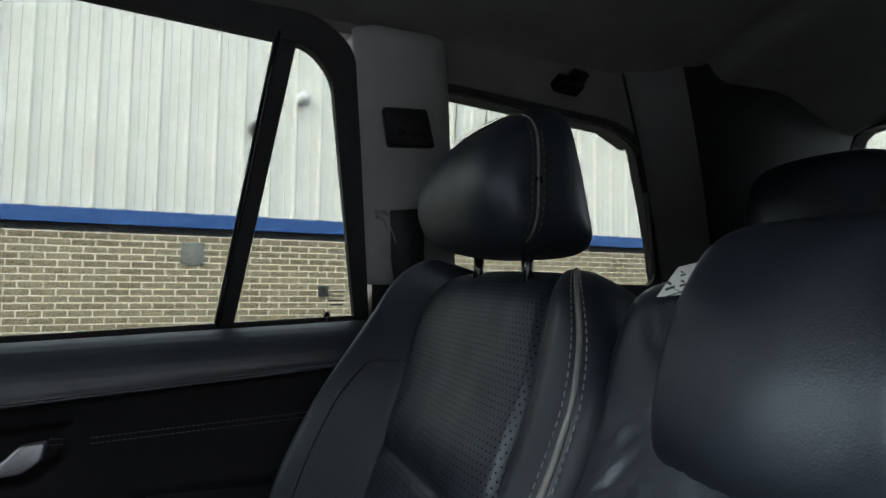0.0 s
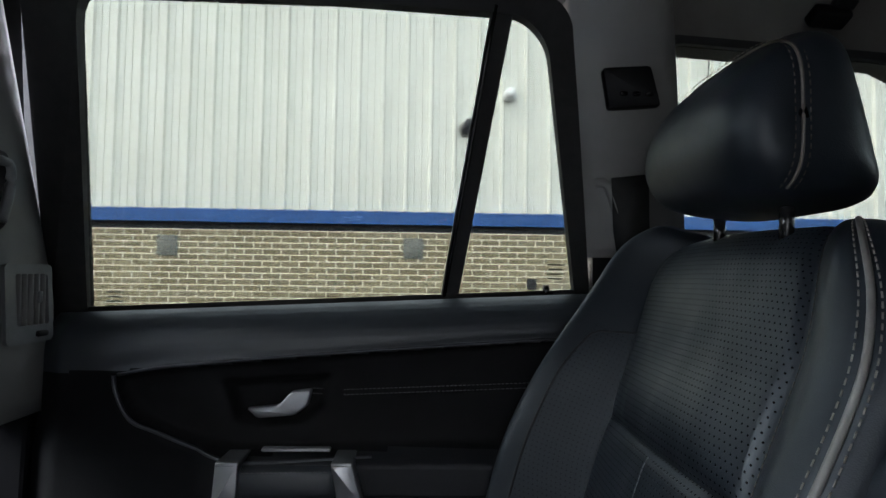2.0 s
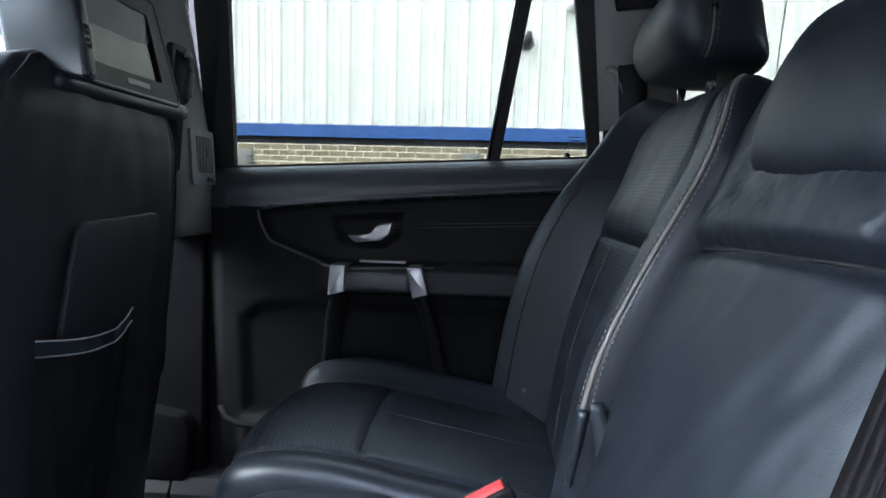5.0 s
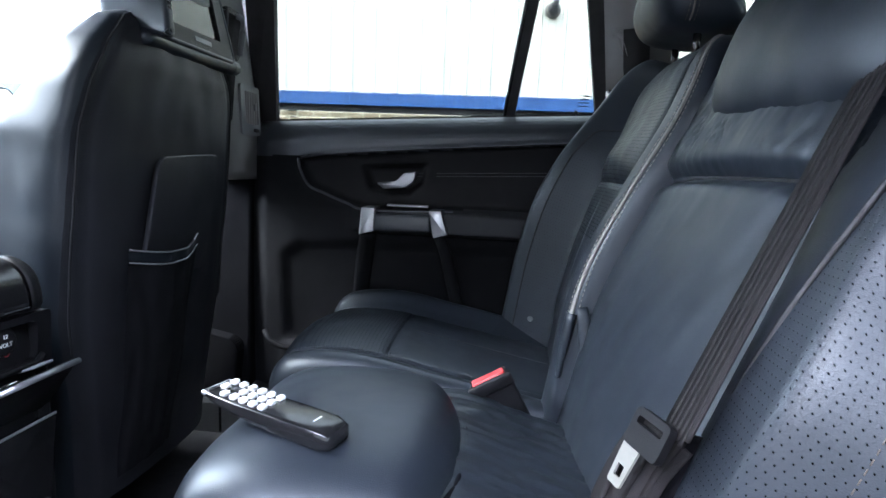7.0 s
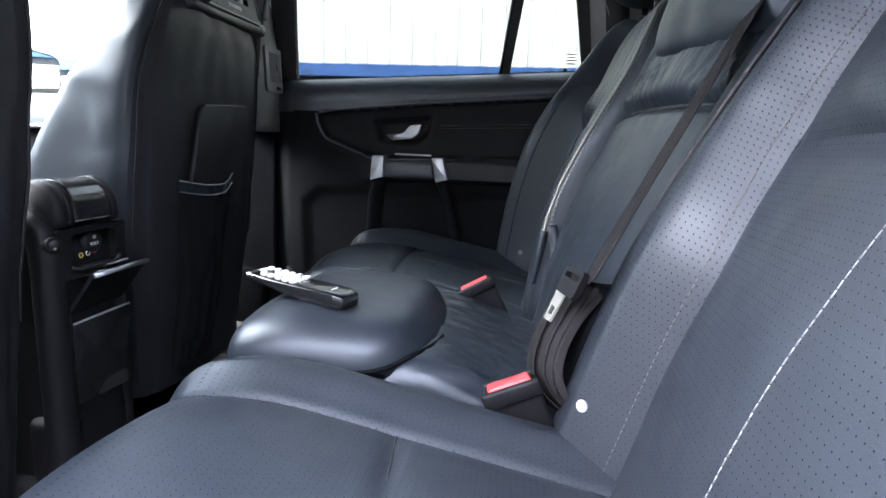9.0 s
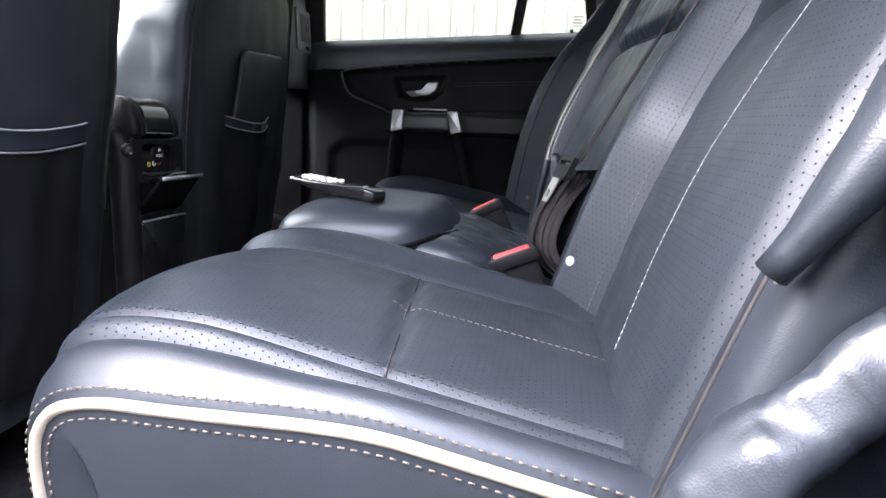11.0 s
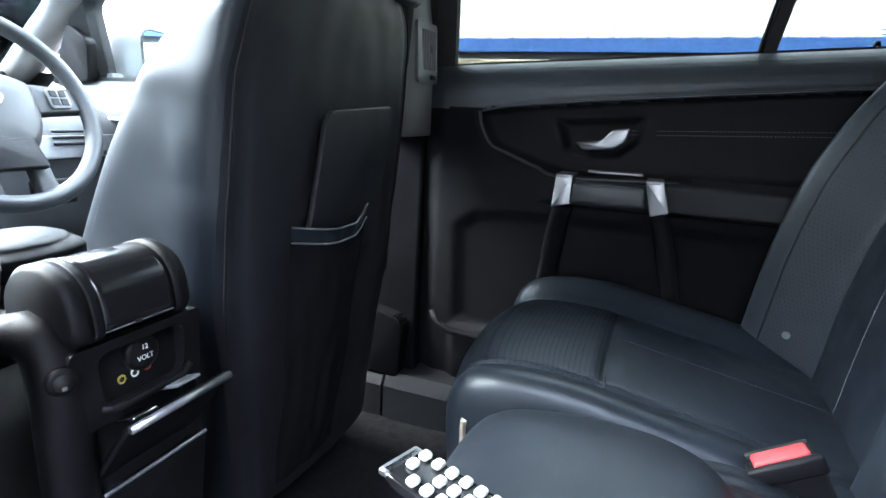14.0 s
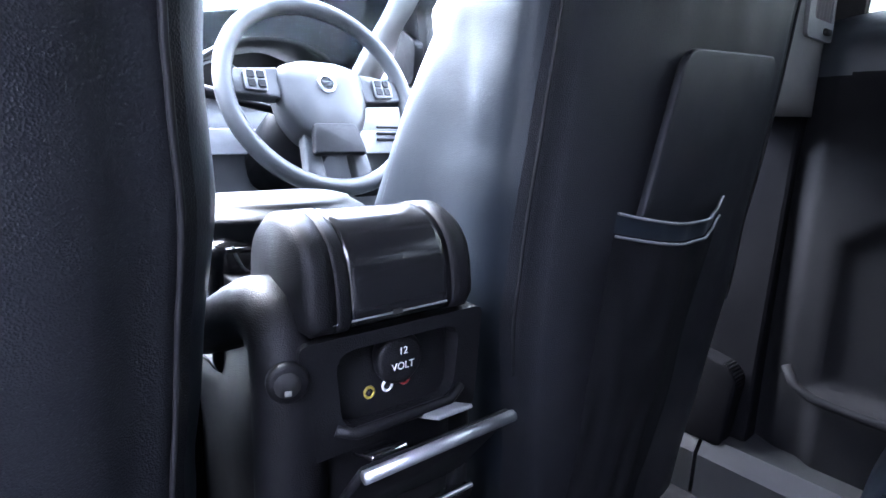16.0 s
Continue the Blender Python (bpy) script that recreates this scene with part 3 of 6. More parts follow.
        # seat belt guide behind the door and its belt
        gd = part("belt_guide", tube(curve([(0.253, side(1.30) - 0.028, 1.303), (0.268, side(1.29) - 0.036, 1.300), (0.285, side(1.26) - 0.036, 1.262), (0.300, side(1.23) - 0.03, 1.225)], 12), 0.007, 8), PILLAR, wall, "grey belt guide")
        part("shoulder_belt", strap([(0.295, side(1.33) - 0.036, 1.31), (0.305, side(1.25) - 0.040, 1.24), (0.315, 0.70, 1.16), (0.33, 0.69, 1.0)], (1, -0.1, 0), 0.05), SEAL, gd, "dark seat belt")

# tailgate: frame, glass, and the panel below it
tg = thing("wall_rear", "closed tailgate with its window, seen from inside", "tailgate", (1.35, MID, 0.42), kind="structure")
tail = lambda y, z, d: (1.40 - 0.42 * max(0, z - 1.05) + d, y, z)
o2 = rounded([(MID - 0.72, 1.60), (MID + 0.72, 1.60), (MID + 0.75, 1.05), (MID - 0.75, 1.05)], 0.02)
i2 = rounded([(MID - 0.535, 1.515), (MID + 0.565, 1.515), (MID + 0.60, 1.13), (MID - 0.60, 1.13)], 0.05)
part("tailgate_frame", ring_prism(o2, i2, tail, 0.04), PLASTIC, tg, smooth=False)
part("tailgate_pane", prism(i2, lambda y, z, d: tail(y, z, d + 0.02), 0.004), TINTED, tg, "dark tinted privacy glass", smooth=False)
part("tailgate_panel", prism([(MID - 0.75, 0.40), (MID + 0.75, 0.40), (MID + 0.75, 1.06), (MID - 0.75, 1.06)], lambda y, z, d: (1.40 + d, y, z), 0.05), PLASTIC, tg, smooth=False)

# windscreen and bulkhead
ws = thing("windscreen", "clear sloping windscreen", "windscreen", (-1.7, MID, 1.06), kind="structure")
wsp = lambda y, k, d: (-0.90 - 0.94 * k + d, y, 1.585 - 0.525 * k)
part("windscreen_pane", prism([(MID - 0.58, 0), (MID + 0.58, 0), (MID + 0.70, 1), (MID - 0.70, 1)], wsp, 0.005), CLEAR, ws, "clear glass", smooth=False)
part("header_rail", block((0.07, 1.16, 0.05), (-0.90, MID, 1.60), bevel=0.015), HEADLINER, ws)
bk = block((0.06, 1.5, 0.72), (-1.80, MID, 0.72), bevel=0.01)
tagged(part("wall_front", bk, PLASTIC), "dark bulkhead behind the dashboard", "bulkhead", kind="structure")
bonnet = field(lambda u, v: (u, v, 1.02 + 0.02 * math.cos((v - MID) * 2) - 0.10 * ((-1.8 - u) / 0.95) ** 2), np.linspace(-2.75, -1.79, 16), np.linspace(MID - 0.75, MID + 0.75, 16))["all"]
tagged(part("bonnet", bonnet, BODY), "dark painted car bonnet", "bonnet", kind="structure")


# ---- right rear door ----
def belt(x):
    return 1.113 + 0.0486 * (x + 0.48)


door = thing("rear_door", "black leather-trimmed rear car door with silver grab handle, closed", "car door", (-0.1, 0.74, 0.46))
PROF = [(1.01, 0.8), (1.007, 0.7794), (1.005, 0.7689), (1.002, 0.7588), (0.9982, 0.7492), (0.9929, 0.7403), (0.9865, 0.7323), (0.9791, 0.7253), (0.9709, 0.7195), (0.9621, 0.715), (0.9527, 0.7119), (0.9431, 0.7103), (0.9, 0.7095), (0.85, 0.708), (0.81, 0.703), (0.79, 0.7), (0.74, 0.7), (0.6, 0.7), (0.45, 0.702), (0.32, 0.71)]
pz, py = np.array([p[0] for p in PROF][::-1]), np.array([p[1] for p in PROF][::-1])
INLAY = np.array([(-0.400, 1.030), (-0.395, 1.005), (-0.375, 0.972), (-0.34, 0.957), (-0.285, 0.937), (-0.24, 0.926), (-0.05, 0.930), (0.36, 0.944), (0.36, 1.098), (0.18, 1.084), (-0.14, 1.060), (-0.33, 1.042)])
POCKET = np.array([(-0.445, 0.82), (-0.40, 0.855), (-0.27, 0.862), (0.34, 0.862), (0.34, 0.58), (-0.40, 0.60), (-0.44, 0.62)])


def inside(poly, x, z):
    """Distance to a polygon's outline, above 0 within it."""
    a, b = poly, np.roll(poly, -1, 0)
    p = np.array((x, z))
    ab = b - a
    u = np.clip(((p - a) * ab).sum(1) / (ab * ab).sum(1), 0, 1)
    dist = np.min(np.linalg.norm(p - a - ab * u[:, None], axis=1))
    c = ((a[:, 1] > z) != (b[:, 1] > z)) & (x < (b[:, 0] - a[:, 0]) * (z - a[:, 1]) / (b[:, 1] - a[:, 1] + 1e-12) + a[:, 0])
    return dist if c.sum() % 2 else -dist


HANDLEBOWL = np.array([(-0.265, 1.024), (-0.11, 1.034), (-0.12, 0.985), (-0.15, 0.958), (-0.20, 0.956), (-0.245, 0.965)])


def door_y(x, z):
    zz = 1.0 + (z - 1.135)
    if z > 0.93:
        k = sstep(0.93, 1.03, z)
        zz = (1 - k) * (1.0 + z - 1.135) + k * (1.0 + z - belt(x))
    y = np.interp(zz, pz, py)
    d = inside(INLAY, x, z)
    y += 0.016 * sstep(-0.002, 0.010, d) - 0.004 * math.exp(-(d / 0.006) ** 2)
    arm = sstep(0.872, 0.884, z) * (1 - sstep(0.922, 0.936, z)) * sstep(-0.29, -0.20, x)
    y -= 0.030 * arm
    bowl = inside(HANDLEBOWL, x, z)
    y += 0.018 * sstep(0.0, 0.014, bowl)
    p = inside(POCKET, x, z)
    y += 0.011 * sstep(0.0, 0.03, p)
    y -= 0.014 * sstep(0.615, 0.605, z) * sstep(-0.45, -0.42, x) if z < 0.62 else 0
    y += 0.012 * sstep(-0.47, -0.505, x)
    return y




def door_region(x, z):
    if inside(INLAY, x, z) > 0.004:
        return "inlay"
    if z > belt(x) - 0.080:
        return "upper"
    if z > 0.936 or (x < -0.225 and z > 0.872):
        return "front"
    if 0.876 < z < 0.936 and x > -0.225:
        return "arm"
    return "pocket" if inside(POCKET, x, z) > 0.01 else "lower"


zs = np.r_[np.linspace(0.46, 0.86, 62), np.linspace(0.866, 0.94, 22), np.linspace(0.944, 1.06, 30), np.linspace(1.064, 1.110, 20)[:-1], np.linspace(1.110, 1.160, 40)]
dm = field(lambda u, v: (u, door_y(u, min(v, belt(u) - 0.002)), min(v, belt(u) - 0.002)), np.linspace(-0.508, 0.36, 150), zs, door_region)
part("upper_pad", dm["upper"], SOFTPAD, door, "soft black upper door skin")
part("front_pad", dm["front"], LOWER, door, "smooth black door skin")
part("inlay", dm["inlay"], DECO, door, "black leather inlay")
part("inlay_edge", tube([(x, door_y(x, z) - 0.0005, z) for x, z in curve([tuple(p) for p in INLAY[INLAY[:, 0] < 0.3]][:7], 60)] , 0.0028, 8), SOFTPAD, door, "raised edge of the inlay")
part("inlay_edge", tube([(x, door_y(x, z) - 0.0005, z) for x, z in curve([(0.355, 1.0976), (0.18, 1.084), (-0.14, 1.060), (-0.33, 1.042), (-0.395, 1.031)], 50)], 0.0022, 8), SOFTPAD, door, "raised edge of the inlay")
part("arm_rest", dm["arm"], BACKSKIN, door, "padded black arm rest")
part("lower_panel", dm["lower"], LOWER, door, "dark grained plastic")
part("map_pocket", dm["pocket"], LOWER, door)
part("outer_panel", prism([(-0.50, 0.42), (0.34, 0.42), (0.36, 1.13), (-0.50, 1.10)], lambda x, z, d: (x, 0.835 + d, z), 0.02), BODY, door, smooth=False)
part("pocket_rim", tube(curve([(-0.47, 0.685, 0.640), (-0.455, 0.678, 0.618), (-0.42, 0.676, 0.606), (-0.30, 0.678, 0.602), (-0.1, 0.680, 0.60), (0.3, 0.682, 0.60)], 30), 0.007, 8), LOWER, door)
part("stitching", stitches([(x, door_y(x, z) - 0.001, z) for x, z in [(-0.14 + 0.05 * k, 1.001 + 0.0022 * k) for k in range(9)]], 0.004, 0.002, 0.0005), GREYPL, door, "pale stitched seam")
part("stitching", stitches([(x, door_y(x, z) - 0.001, z) for x, z in [(-0.14 + 0.05 * k, 1.008 + 0.0022 * k) for k in range(9)]], 0.004, 0.002, 0.0005), GREYPL, door, "pale stitched seam")
# release handle
hpts = rounded([(-0.226, 0.984), (-0.182, 0.989), (-0.165, 1.008), (-0.136, 1.012), (-0.142, 0.989), (-0.160, 0.976), (-0.211, 0.971)], 0.004, 3)
part("door_handle", prism(hpts, lambda x, z, d: (x, 0.716 - 0.06 * (x + 0.19) + d, z), 0.014, 0.003), SILVER, door, "satin silver release lever")
# grab handle: two silver brackets, a padded bridge and the dark arch under it
grab = part("grab_handle", block((0.130, 0.030, 0.042), (-0.157, 0.672, 0.903), (0, 0, 0), 0.010, 3), SOFTPAD, door, "padded bridge between silver brackets")
for x0, x1, lean in ((-0.242, -0.213, -0.003), (-0.098, -0.071, 0.012)):
    pts = [(x0, 0.930), (x1, 0.931), (x1 + lean + 0.001, 0.884), (x0 + lean - 0.001, 0.876)]
    part("bracket", prism(rounded(pts, 0.002, 3), lambda x, z, d: (x, 0.650 + d, z), 0.05, 0.002), SILVER, grab, "satin silver bracket")
    part("bracket_top", block((abs(x1 - x0), 0.055, 0.005), ((x0 + x1) / 2, 0.678, 0.931), bevel=0.002), SILVER, grab)
part("grip_strip", block((0.090, 0.012, 0.005), (-0.150, 0.692, 0.938), (0, 0, 0), 0.002), SILVER, grab)
part("grip_stitching", stitches([(-0.21, 0.6555, 0.919), (-0.10, 0.6555, 0.921)], 0.004, 0.002, 0.0005), GREYPL, grab)
for pts in ([(-0.228, 0.668, 0.878), (-0.236, 0.676, 0.84), (-0.245, 0.690, 0.78), (-0.255, 0.700, 0.70), (-0.262, 0.702, 0.60)], [(-0.078, 0.668, 0.884), (-0.062, 0.676, 0.84), (-0.045, 0.688, 0.77), (-0.030, 0.698, 0.70), (-0.018, 0.702, 0.60)]):
    part("arch_leg", tube(curve(pts, 20), 0.020, 10, flat=0.6), LOWER, door, "glossy dark arch under the grab handle")
# window frame, division bar and panes
fo = rounded([(-0.532, 1.085), (-0.502, 1.552), (0.150, 1.552), (0.205, 1.52), (0.268, 1.12)], [0.004, 0.03, 0.04, 0.03, 0.004], 6)
fi = rounded([(-0.480, 1.110), (-0.433, 1.538), (0.142, 1.514), (0.176, 1.482), (0.242, 1.145)], [0.006, 0.045, 0.05, 0.05, 0.006], 6)
wf = part("window_frame", ring_prism(fo, fi, lambda x, z, d: (x, side(z) - 0.012 + d, z), 0.018), SEAL, door, "black window frame with rubber seal", smooth=False)
bar = [(0.039, 1.128), (0.066, 1.13), (0.130, 1.530), (0.100, 1.530)]
part("division_bar", prism(bar, lambda x, z, d: (x, side(z) - 0.008 + d, z), 0.011, 0.002), SEAL, wf, "black division bar", smooth=False)
part("frame_moulding", tube([(0.046 + 0.0585 * k, side(1.14 + 0.385 * k) - 0.010, 1.14 + 0.385 * k) for k in np.linspace(0, 1, 8)], 0.003, 6), GLOSS, wf)
part("belt_seal", prism([(-0.49, belt(-0.49) - 0.012), (0.25, belt(0.25) - 0.012), (0.25, belt(0.25) + 0.004), (-0.49, belt(-0.49) + 0.004)], lambda x, z, d: (x, side(z) - 0.010 + d, z), 0.012), SEAL, wf, smooth=False)
mp = rounded([(-0.49, 1.09), (-0.44, 1.535), (0.115, 1.535), (0.052, 1.12)], 0.01, 4)
part("window_pane", prism(mp, lambda x, z, d: (x, side(z) + 0.004 + d, z), 0.004), TINTED, door, "dark tinted privacy glass", smooth=False)
qp = rounded([(0.052, 1.12), (0.115, 1.535), (0.18, 1.52), (0.25, 1.13)], 0.01, 4)
part("quarter_pane", prism(qp, lambda x, z, d: (x, side(z) + 0.004 + d, z), 0.004), TINTED, door, "dark tinted privacy glass", smooth=False)
for x0, z0, n in ((-0.462, 1.135, 4), (0.200, 1.185, 4)):
    for k in range(n):
        part("glass_etching", block((0.026 - 0.005 * (k % 2), 0.0006, 0.0022), (x0 + 0.014, side(z0 - 0.007 * k) + 0.0030, z0 - 0.007 * k + 0.004), (18, 0, 0), 0.0), STEEL, door, "faint etched marks on the glass", smooth=False)
lk = part("lock_button", tube([(0.2, 0.775, 1.130), (0.2, 0.775, 1.150), (0.2, 0.775, 1.158)], [0.005, 0.0055, 0.0045], 12), GLOSS, door, "black lock button")
part("lock_collar", disc(0.010, 0.004, (0.2, 0.775, 1.1455), n=20), GLOSS, lk)

# scuff plate and sill trim in front of the seat
sc = thing("sill_trim", "dark plastic sill trim beside the carpet", "sill trim", (-0.5, 0.66, 0.44), kind="structure")
part("trim_strip", prism([(0.645, 0.47), (0.660, 0.494), (0.735, 0.50), (0.735, 0.43), (0.645, 0.40)], lambda y, z, d: (-1.3 + d, y, z), 0.738), SCUFF, sc, smooth=False)
part("trim_strip", prism([(0.645, 0.47), (0.660, 0.498), (0.735, 0.504), (0.735, 0.43), (0.645, 0.40)], lambda y, z, d: (-0.556 + d, y, z), 0.90), SCUFF, sc, smooth=False)
part("pillar_foot", prism(rounded([(-0.66, 0.49), (-0.53, 0.49), (-0.52, 0.60), (-0.535, 0.62), (-0.64, 0.64)], 0.01), lambda x, z, d: (x, 0.655 + d, z), 0.08, 0.004), MATTE, sc)


# ---- second-row seats ----
def spine(pts, n, width, thick, round_end, round_start=0.02, centre=None, corner=0.06, flip=1):
    """Sections for a padded slab whose front face follows pts (x, z); width(u) and centre(u) along it, in metres."""
    C = curve(pts, 400)
    seg = np.r_[0, np.cumsum(np.linalg.norm(np.diff(C, axis=0), axis=1))]
    L = seg[-1]
    h = np.r_[np.linspace(0, round_start, 7)[:-1], np.linspace(round_start, L - round_end, n)[:-1], L - round_end + round_end * np.sin(np.linspace(0, math.pi / 2, 14))]
    secs = []
    for x in h:
        x = min(x, L - 1e-6)
        p = np.array([np.interp(x, seg, C[:, c]) for c in (0, 1)])
        q = np.array([np.interp(min(x + 0.01, L), seg, C[:, c]) - np.interp(max(x - 0.01, 0), seg, C[:, c]) for c in (0, 1)])
        q /= np.linalg.norm(q)
        nrm = flip * np.array((-q[1], q[0]))
        f = 1.0
        if x > L - round_end:
            t = (x - (L - round_end)) / round_end
            f = max(0.05, (1 - t ** 2.4) ** (1 / 2.4))
        elif x < round_start:
            t = 1 - x / round_start
            f = max(0.05, (1 - t ** 2.2) ** (1 / 2.2))
        u = x / L
        w = width(u) / 2 - (corner * (1 - f) if x > L / 2 else 0.02 * (1 - f))
        o = p - nrm * thick / 2
        secs.append(((o[0], centre(u), o[1]), (nrm[0], 0, nrm[1]), w, thick / 2 * f))
    return secs


def groove(d, w=0.005, depth=0.004):
    return -depth * math.exp(-(d / w) ** 2)


def outer_seat(dx, tilt, mir, group):
    """One of the two wide seats. mir: +1 where the car's middle lies towards -y, -1 for the other side."""
    cy = MID + mir * 0.385
    name = "rear_seat"
    lab = "black perforated leather rear car seat with cream piping"
    seat = thing(name, lab, "car seat", (dx + 0.1, cy, 0.42), group)
    # backrest
    pts = [(0.135 + dx, 0.60), (0.158 + dx, 0.68), (0.185 + dx + tilt * 0.35, 0.85), (0.228 + dx + tilt * 0.7, 1.00), (0.272 + dx + tilt * 0.9, 1.11), (0.325 + dx + tilt * 1.1, 1.234 if mir > 0 else 1.222)]
    VC = 0.64 if mir > 0 else 0.605
    # the wide left-hand back broadens towards its top
    inner_y = lambda u: -0.072 + 0.085 * sstep(0.35, 0.80, u)
    slim = lambda u: 0.036 * sstep(0.80, 1.0, u)
    wid = (lambda u: 0.415 - slim(u)) if mir > 0 else (lambda u: inner_y(u) + 0.5345)
    cen = (lambda u: cy + 0.010 * sstep(0.5, 1, u) + slim(u) / 2) if mir > 0 else (lambda u: (inner_y(u) - 0.5345) / 2)
    s_of = lambda y, v: -(y - cen(v)) / (wid(v) / 2)
    roll_y = lambda v: -0.104 - 0.010 * sstep(0.4, 0.7, v)
    def edge_in(v):
        if mir > 0:
            return -0.65
        return s_of(-0.195 + 0.024 * sstep(0.42, 0.62, v) + 0.006 * sstep(0.7, 0.9, v), v)
    def edge_out(v):
        return 0.67 + 0.10 * sstep(0.66, 0.95, v) if mir > 0 else s_of(-0.485, v)
    big, sml = (0.088, 0.018) if mir > 0 else (0.004, 0.002)
    def shift(s, v):
        s = s * mir
        a1, a2 = edge_in(v), edge_out(v)
        low = sstep(0.02, 0.16, v) * (1 - 0.55 * sstep(0.5, 0.95, v))
        d = (0.038 if mir > 0 else 0.052) * sstep(a1 + 0.02, a1 - 0.17, s) * (1 - (0.75 if mir > 0 else 0.15) * sstep(0.4, 0.8, v)) + (big * low + sml) * sstep(a2 - 0.02, a2 + 0.22, s)
        d += groove(s - a1, 0.022, 0.006) + groove(s - a2, 0.022, 0.006)
        if a1 < s < a2:
            m = (s - a1) / (a2 - a1)
            d += 0.006 * math.sin(math.pi * m) + groove(v - VC, 0.010, 0.007) * min(1, 8 * m, 8 * (1 - m))
            if v > VC:
                d += 0.010 * math.exp(-((v - VC - 0.05) / 0.05) ** 2) * min(1, 4 * m, 4 * (1 - m))
            d += 0.0016 * noise.noise((s * 5, v * 9, 4))
            d += 0.004 * math.sin(math.pi * np.clip((v - 0.1) / (VC - 0.1), 0, 1)) if v < VC else 0.004 * math.sin(math.pi * (v - VC) / (1 - VC))
        return d
    seams = (lambda v: (s_of(roll_y(v), v), edge_in(v), s_of(-0.455, v), edge_out(v))) if mir < 0 else (lambda v: (-0.80, edge_in(v), 0.30, edge_out(v)))
    K = (-1.0,) + seams(0.5) + (1.0,)
    lof = Loft(spine(pts, 76, wid, 0.115, 0.085, centre=cen, corner=0.080), shift, 5.5, 230, None, lambda s, v: mir * float(np.interp(s * mir, K, (-1.0,) + seams(v) + (1.0,))))
    def region(s, q, v):
        s2 = s * mir
        a1, a2 = K[2], K[4]
        if q < 0.35 or v > 0.985 or v < 0.02:
            return "body"
        if s2 < a1:
            return "roll" if mir < 0 and s2 < K[1] else "inner"
        if s2 > a2:
            return "edge" if mir < 0 or s2 > 0.81 or v > 0.78 else "outer"
        if mir < 0:
            return "up" if v > VC else ("strip" if s2 > K[3] else "low")
        return "up" if v > VC else ("low_top" if v > VC - 0.14 else "low")
    g = lof.build(region)
    back = part("backrest", g["body"], LEATHER, seat)
    part("inner_bolster", g["inner"], PERF if mir < 0 else LEATHER, back)
    if "outer" in g:
        part("outer_bolster", g["outer"], PERF, back)
    part("edge_roll", g["edge"], LEATHER, back)
    for k_ in ("strip", "low_top"):
        if k_ in g:
            part("perforated_strip", g[k_], PERFWIDE if mir > 0 else PERFFINE, back, "perforated leather")
    if "roll" in g:
        part("inner_roll", g["roll"], LEATHER, back)
    part("upper_insert", g["up"], PERFWIDE if mir > 0 else PERFFINE, back, "perforated leather panel")
    part("lower_insert", g["low"], LEATHER if mir > 0 else PERFFINE, back)
    if mir > 0:
        pipe = lambda v: -0.970 + 0.045 * v + 0.06 * sstep(0.86, 0.985, v)
        part("piping", tube([lof.front(pipe(v) * mir, v, 0.001) for v in np.linspace(0.36, 0.975, 50)], [0.0034 - 0.0012 * k / 49 for k in range(50)], 8), GREYPIPE, back, "grey-cream piping")
        part("piping_sleeve", tube([lof.front(pipe(v) * mir, v, 0.001) for v in np.linspace(0.25, 0.375, 14)], [0.006 + 0.006 * sstep(0, 9, k) for k in range(14)], 12, flat=0.6), LEATHER, back, "leather sleeve over the end of the piping")
        part("stitching", stitches([lof.front((pipe(v) + 0.036) * mir, v, 0.0006) for v in np.linspace(0.36, 0.97, 50)], 0.0045, 0.003, 0.0006), THREAD, back, "pale thread")
        part("stitching", stitches([lof.front((pipe(v) - 0.024) * mir, v, 0.0006) for v in np.linspace(0.36, 0.97, 50)], 0.0045, 0.003, 0.0006), THREAD, back, "pale thread")
    else:
        part("seam", tube([lof.front(s_of(roll_y(v), v) * mir, v, 0.0) for v in np.linspace(0.12, 0.97, 50)], 0.0026, 6), SEAMDARK, back)
        part("seam", tube([lof.front(s_of(-0.503, v) * mir, v, -0.0005) for v in np.linspace(0.10, 0.95, 50)], 0.0022, 6), SEAMDARK, back)
        part("stitching", stitches([lof.front(s_of(-0.514, v) * mir, v, 0.001) for v in np.linspace(0.34, 0.9, 60)], 0.005, 0.004, 0.0012), THREAD, back, "coarse pale thread")
    mid = (lambda v: 0.02) if mir > 0 else (lambda v: s_of(-0.352, v))
    part("stitching", stitches([lof.front(mid(v) * mir, v, 0.0006) for v in np.linspace(0.12 if mir > 0 else 0.19, VC - 0.01, 50)], 0.005, 0.001, 0.0005), GREYPL, back, "thread")
    part("stitching", stitches([lof.front((edge_in(v) - 0.035) * mir, v, 0.0005) for v in np.linspace(0.08, 0.95, 50)], r=0.0004), DIMTHREAD, back, "thread")
    for fn in (edge_in, edge_out):
        part("seam", tube([lof.front(fn(v) * mir, v, -0.001) for v in np.linspace(0.05, 0.97, 60)], 0.0014, 6), SEAMDARK, back)
    part("seam", tube([lof.front(s_ * mir, VC, -0.001) for s_ in np.linspace(edge_in(VC), edge_out(VC), 30)], 0.0014, 6), SEAMDARK, back)
    # rounded seam on the outer bolster
    if mir > 0:
        part("seam", tube([lof.front((0.70 + 0.11 * sstep(0.795, 0.755, v)) * mir, v, 0.0008) for v in np.linspace(0.795, 0.15, 60)], 0.0016, 6), SEAMDARK, back)
    bs, bv = (0.76 if mir > 0 else s_of(-0.166, 0.22)) * mir, 0.22
    bp = lof.front(bs, bv, 0.0)
    bn_ = (lof.front(bs + 0.02, bv) - bp).cross(lof.front(bs, bv + 0.02) - bp).normalized()
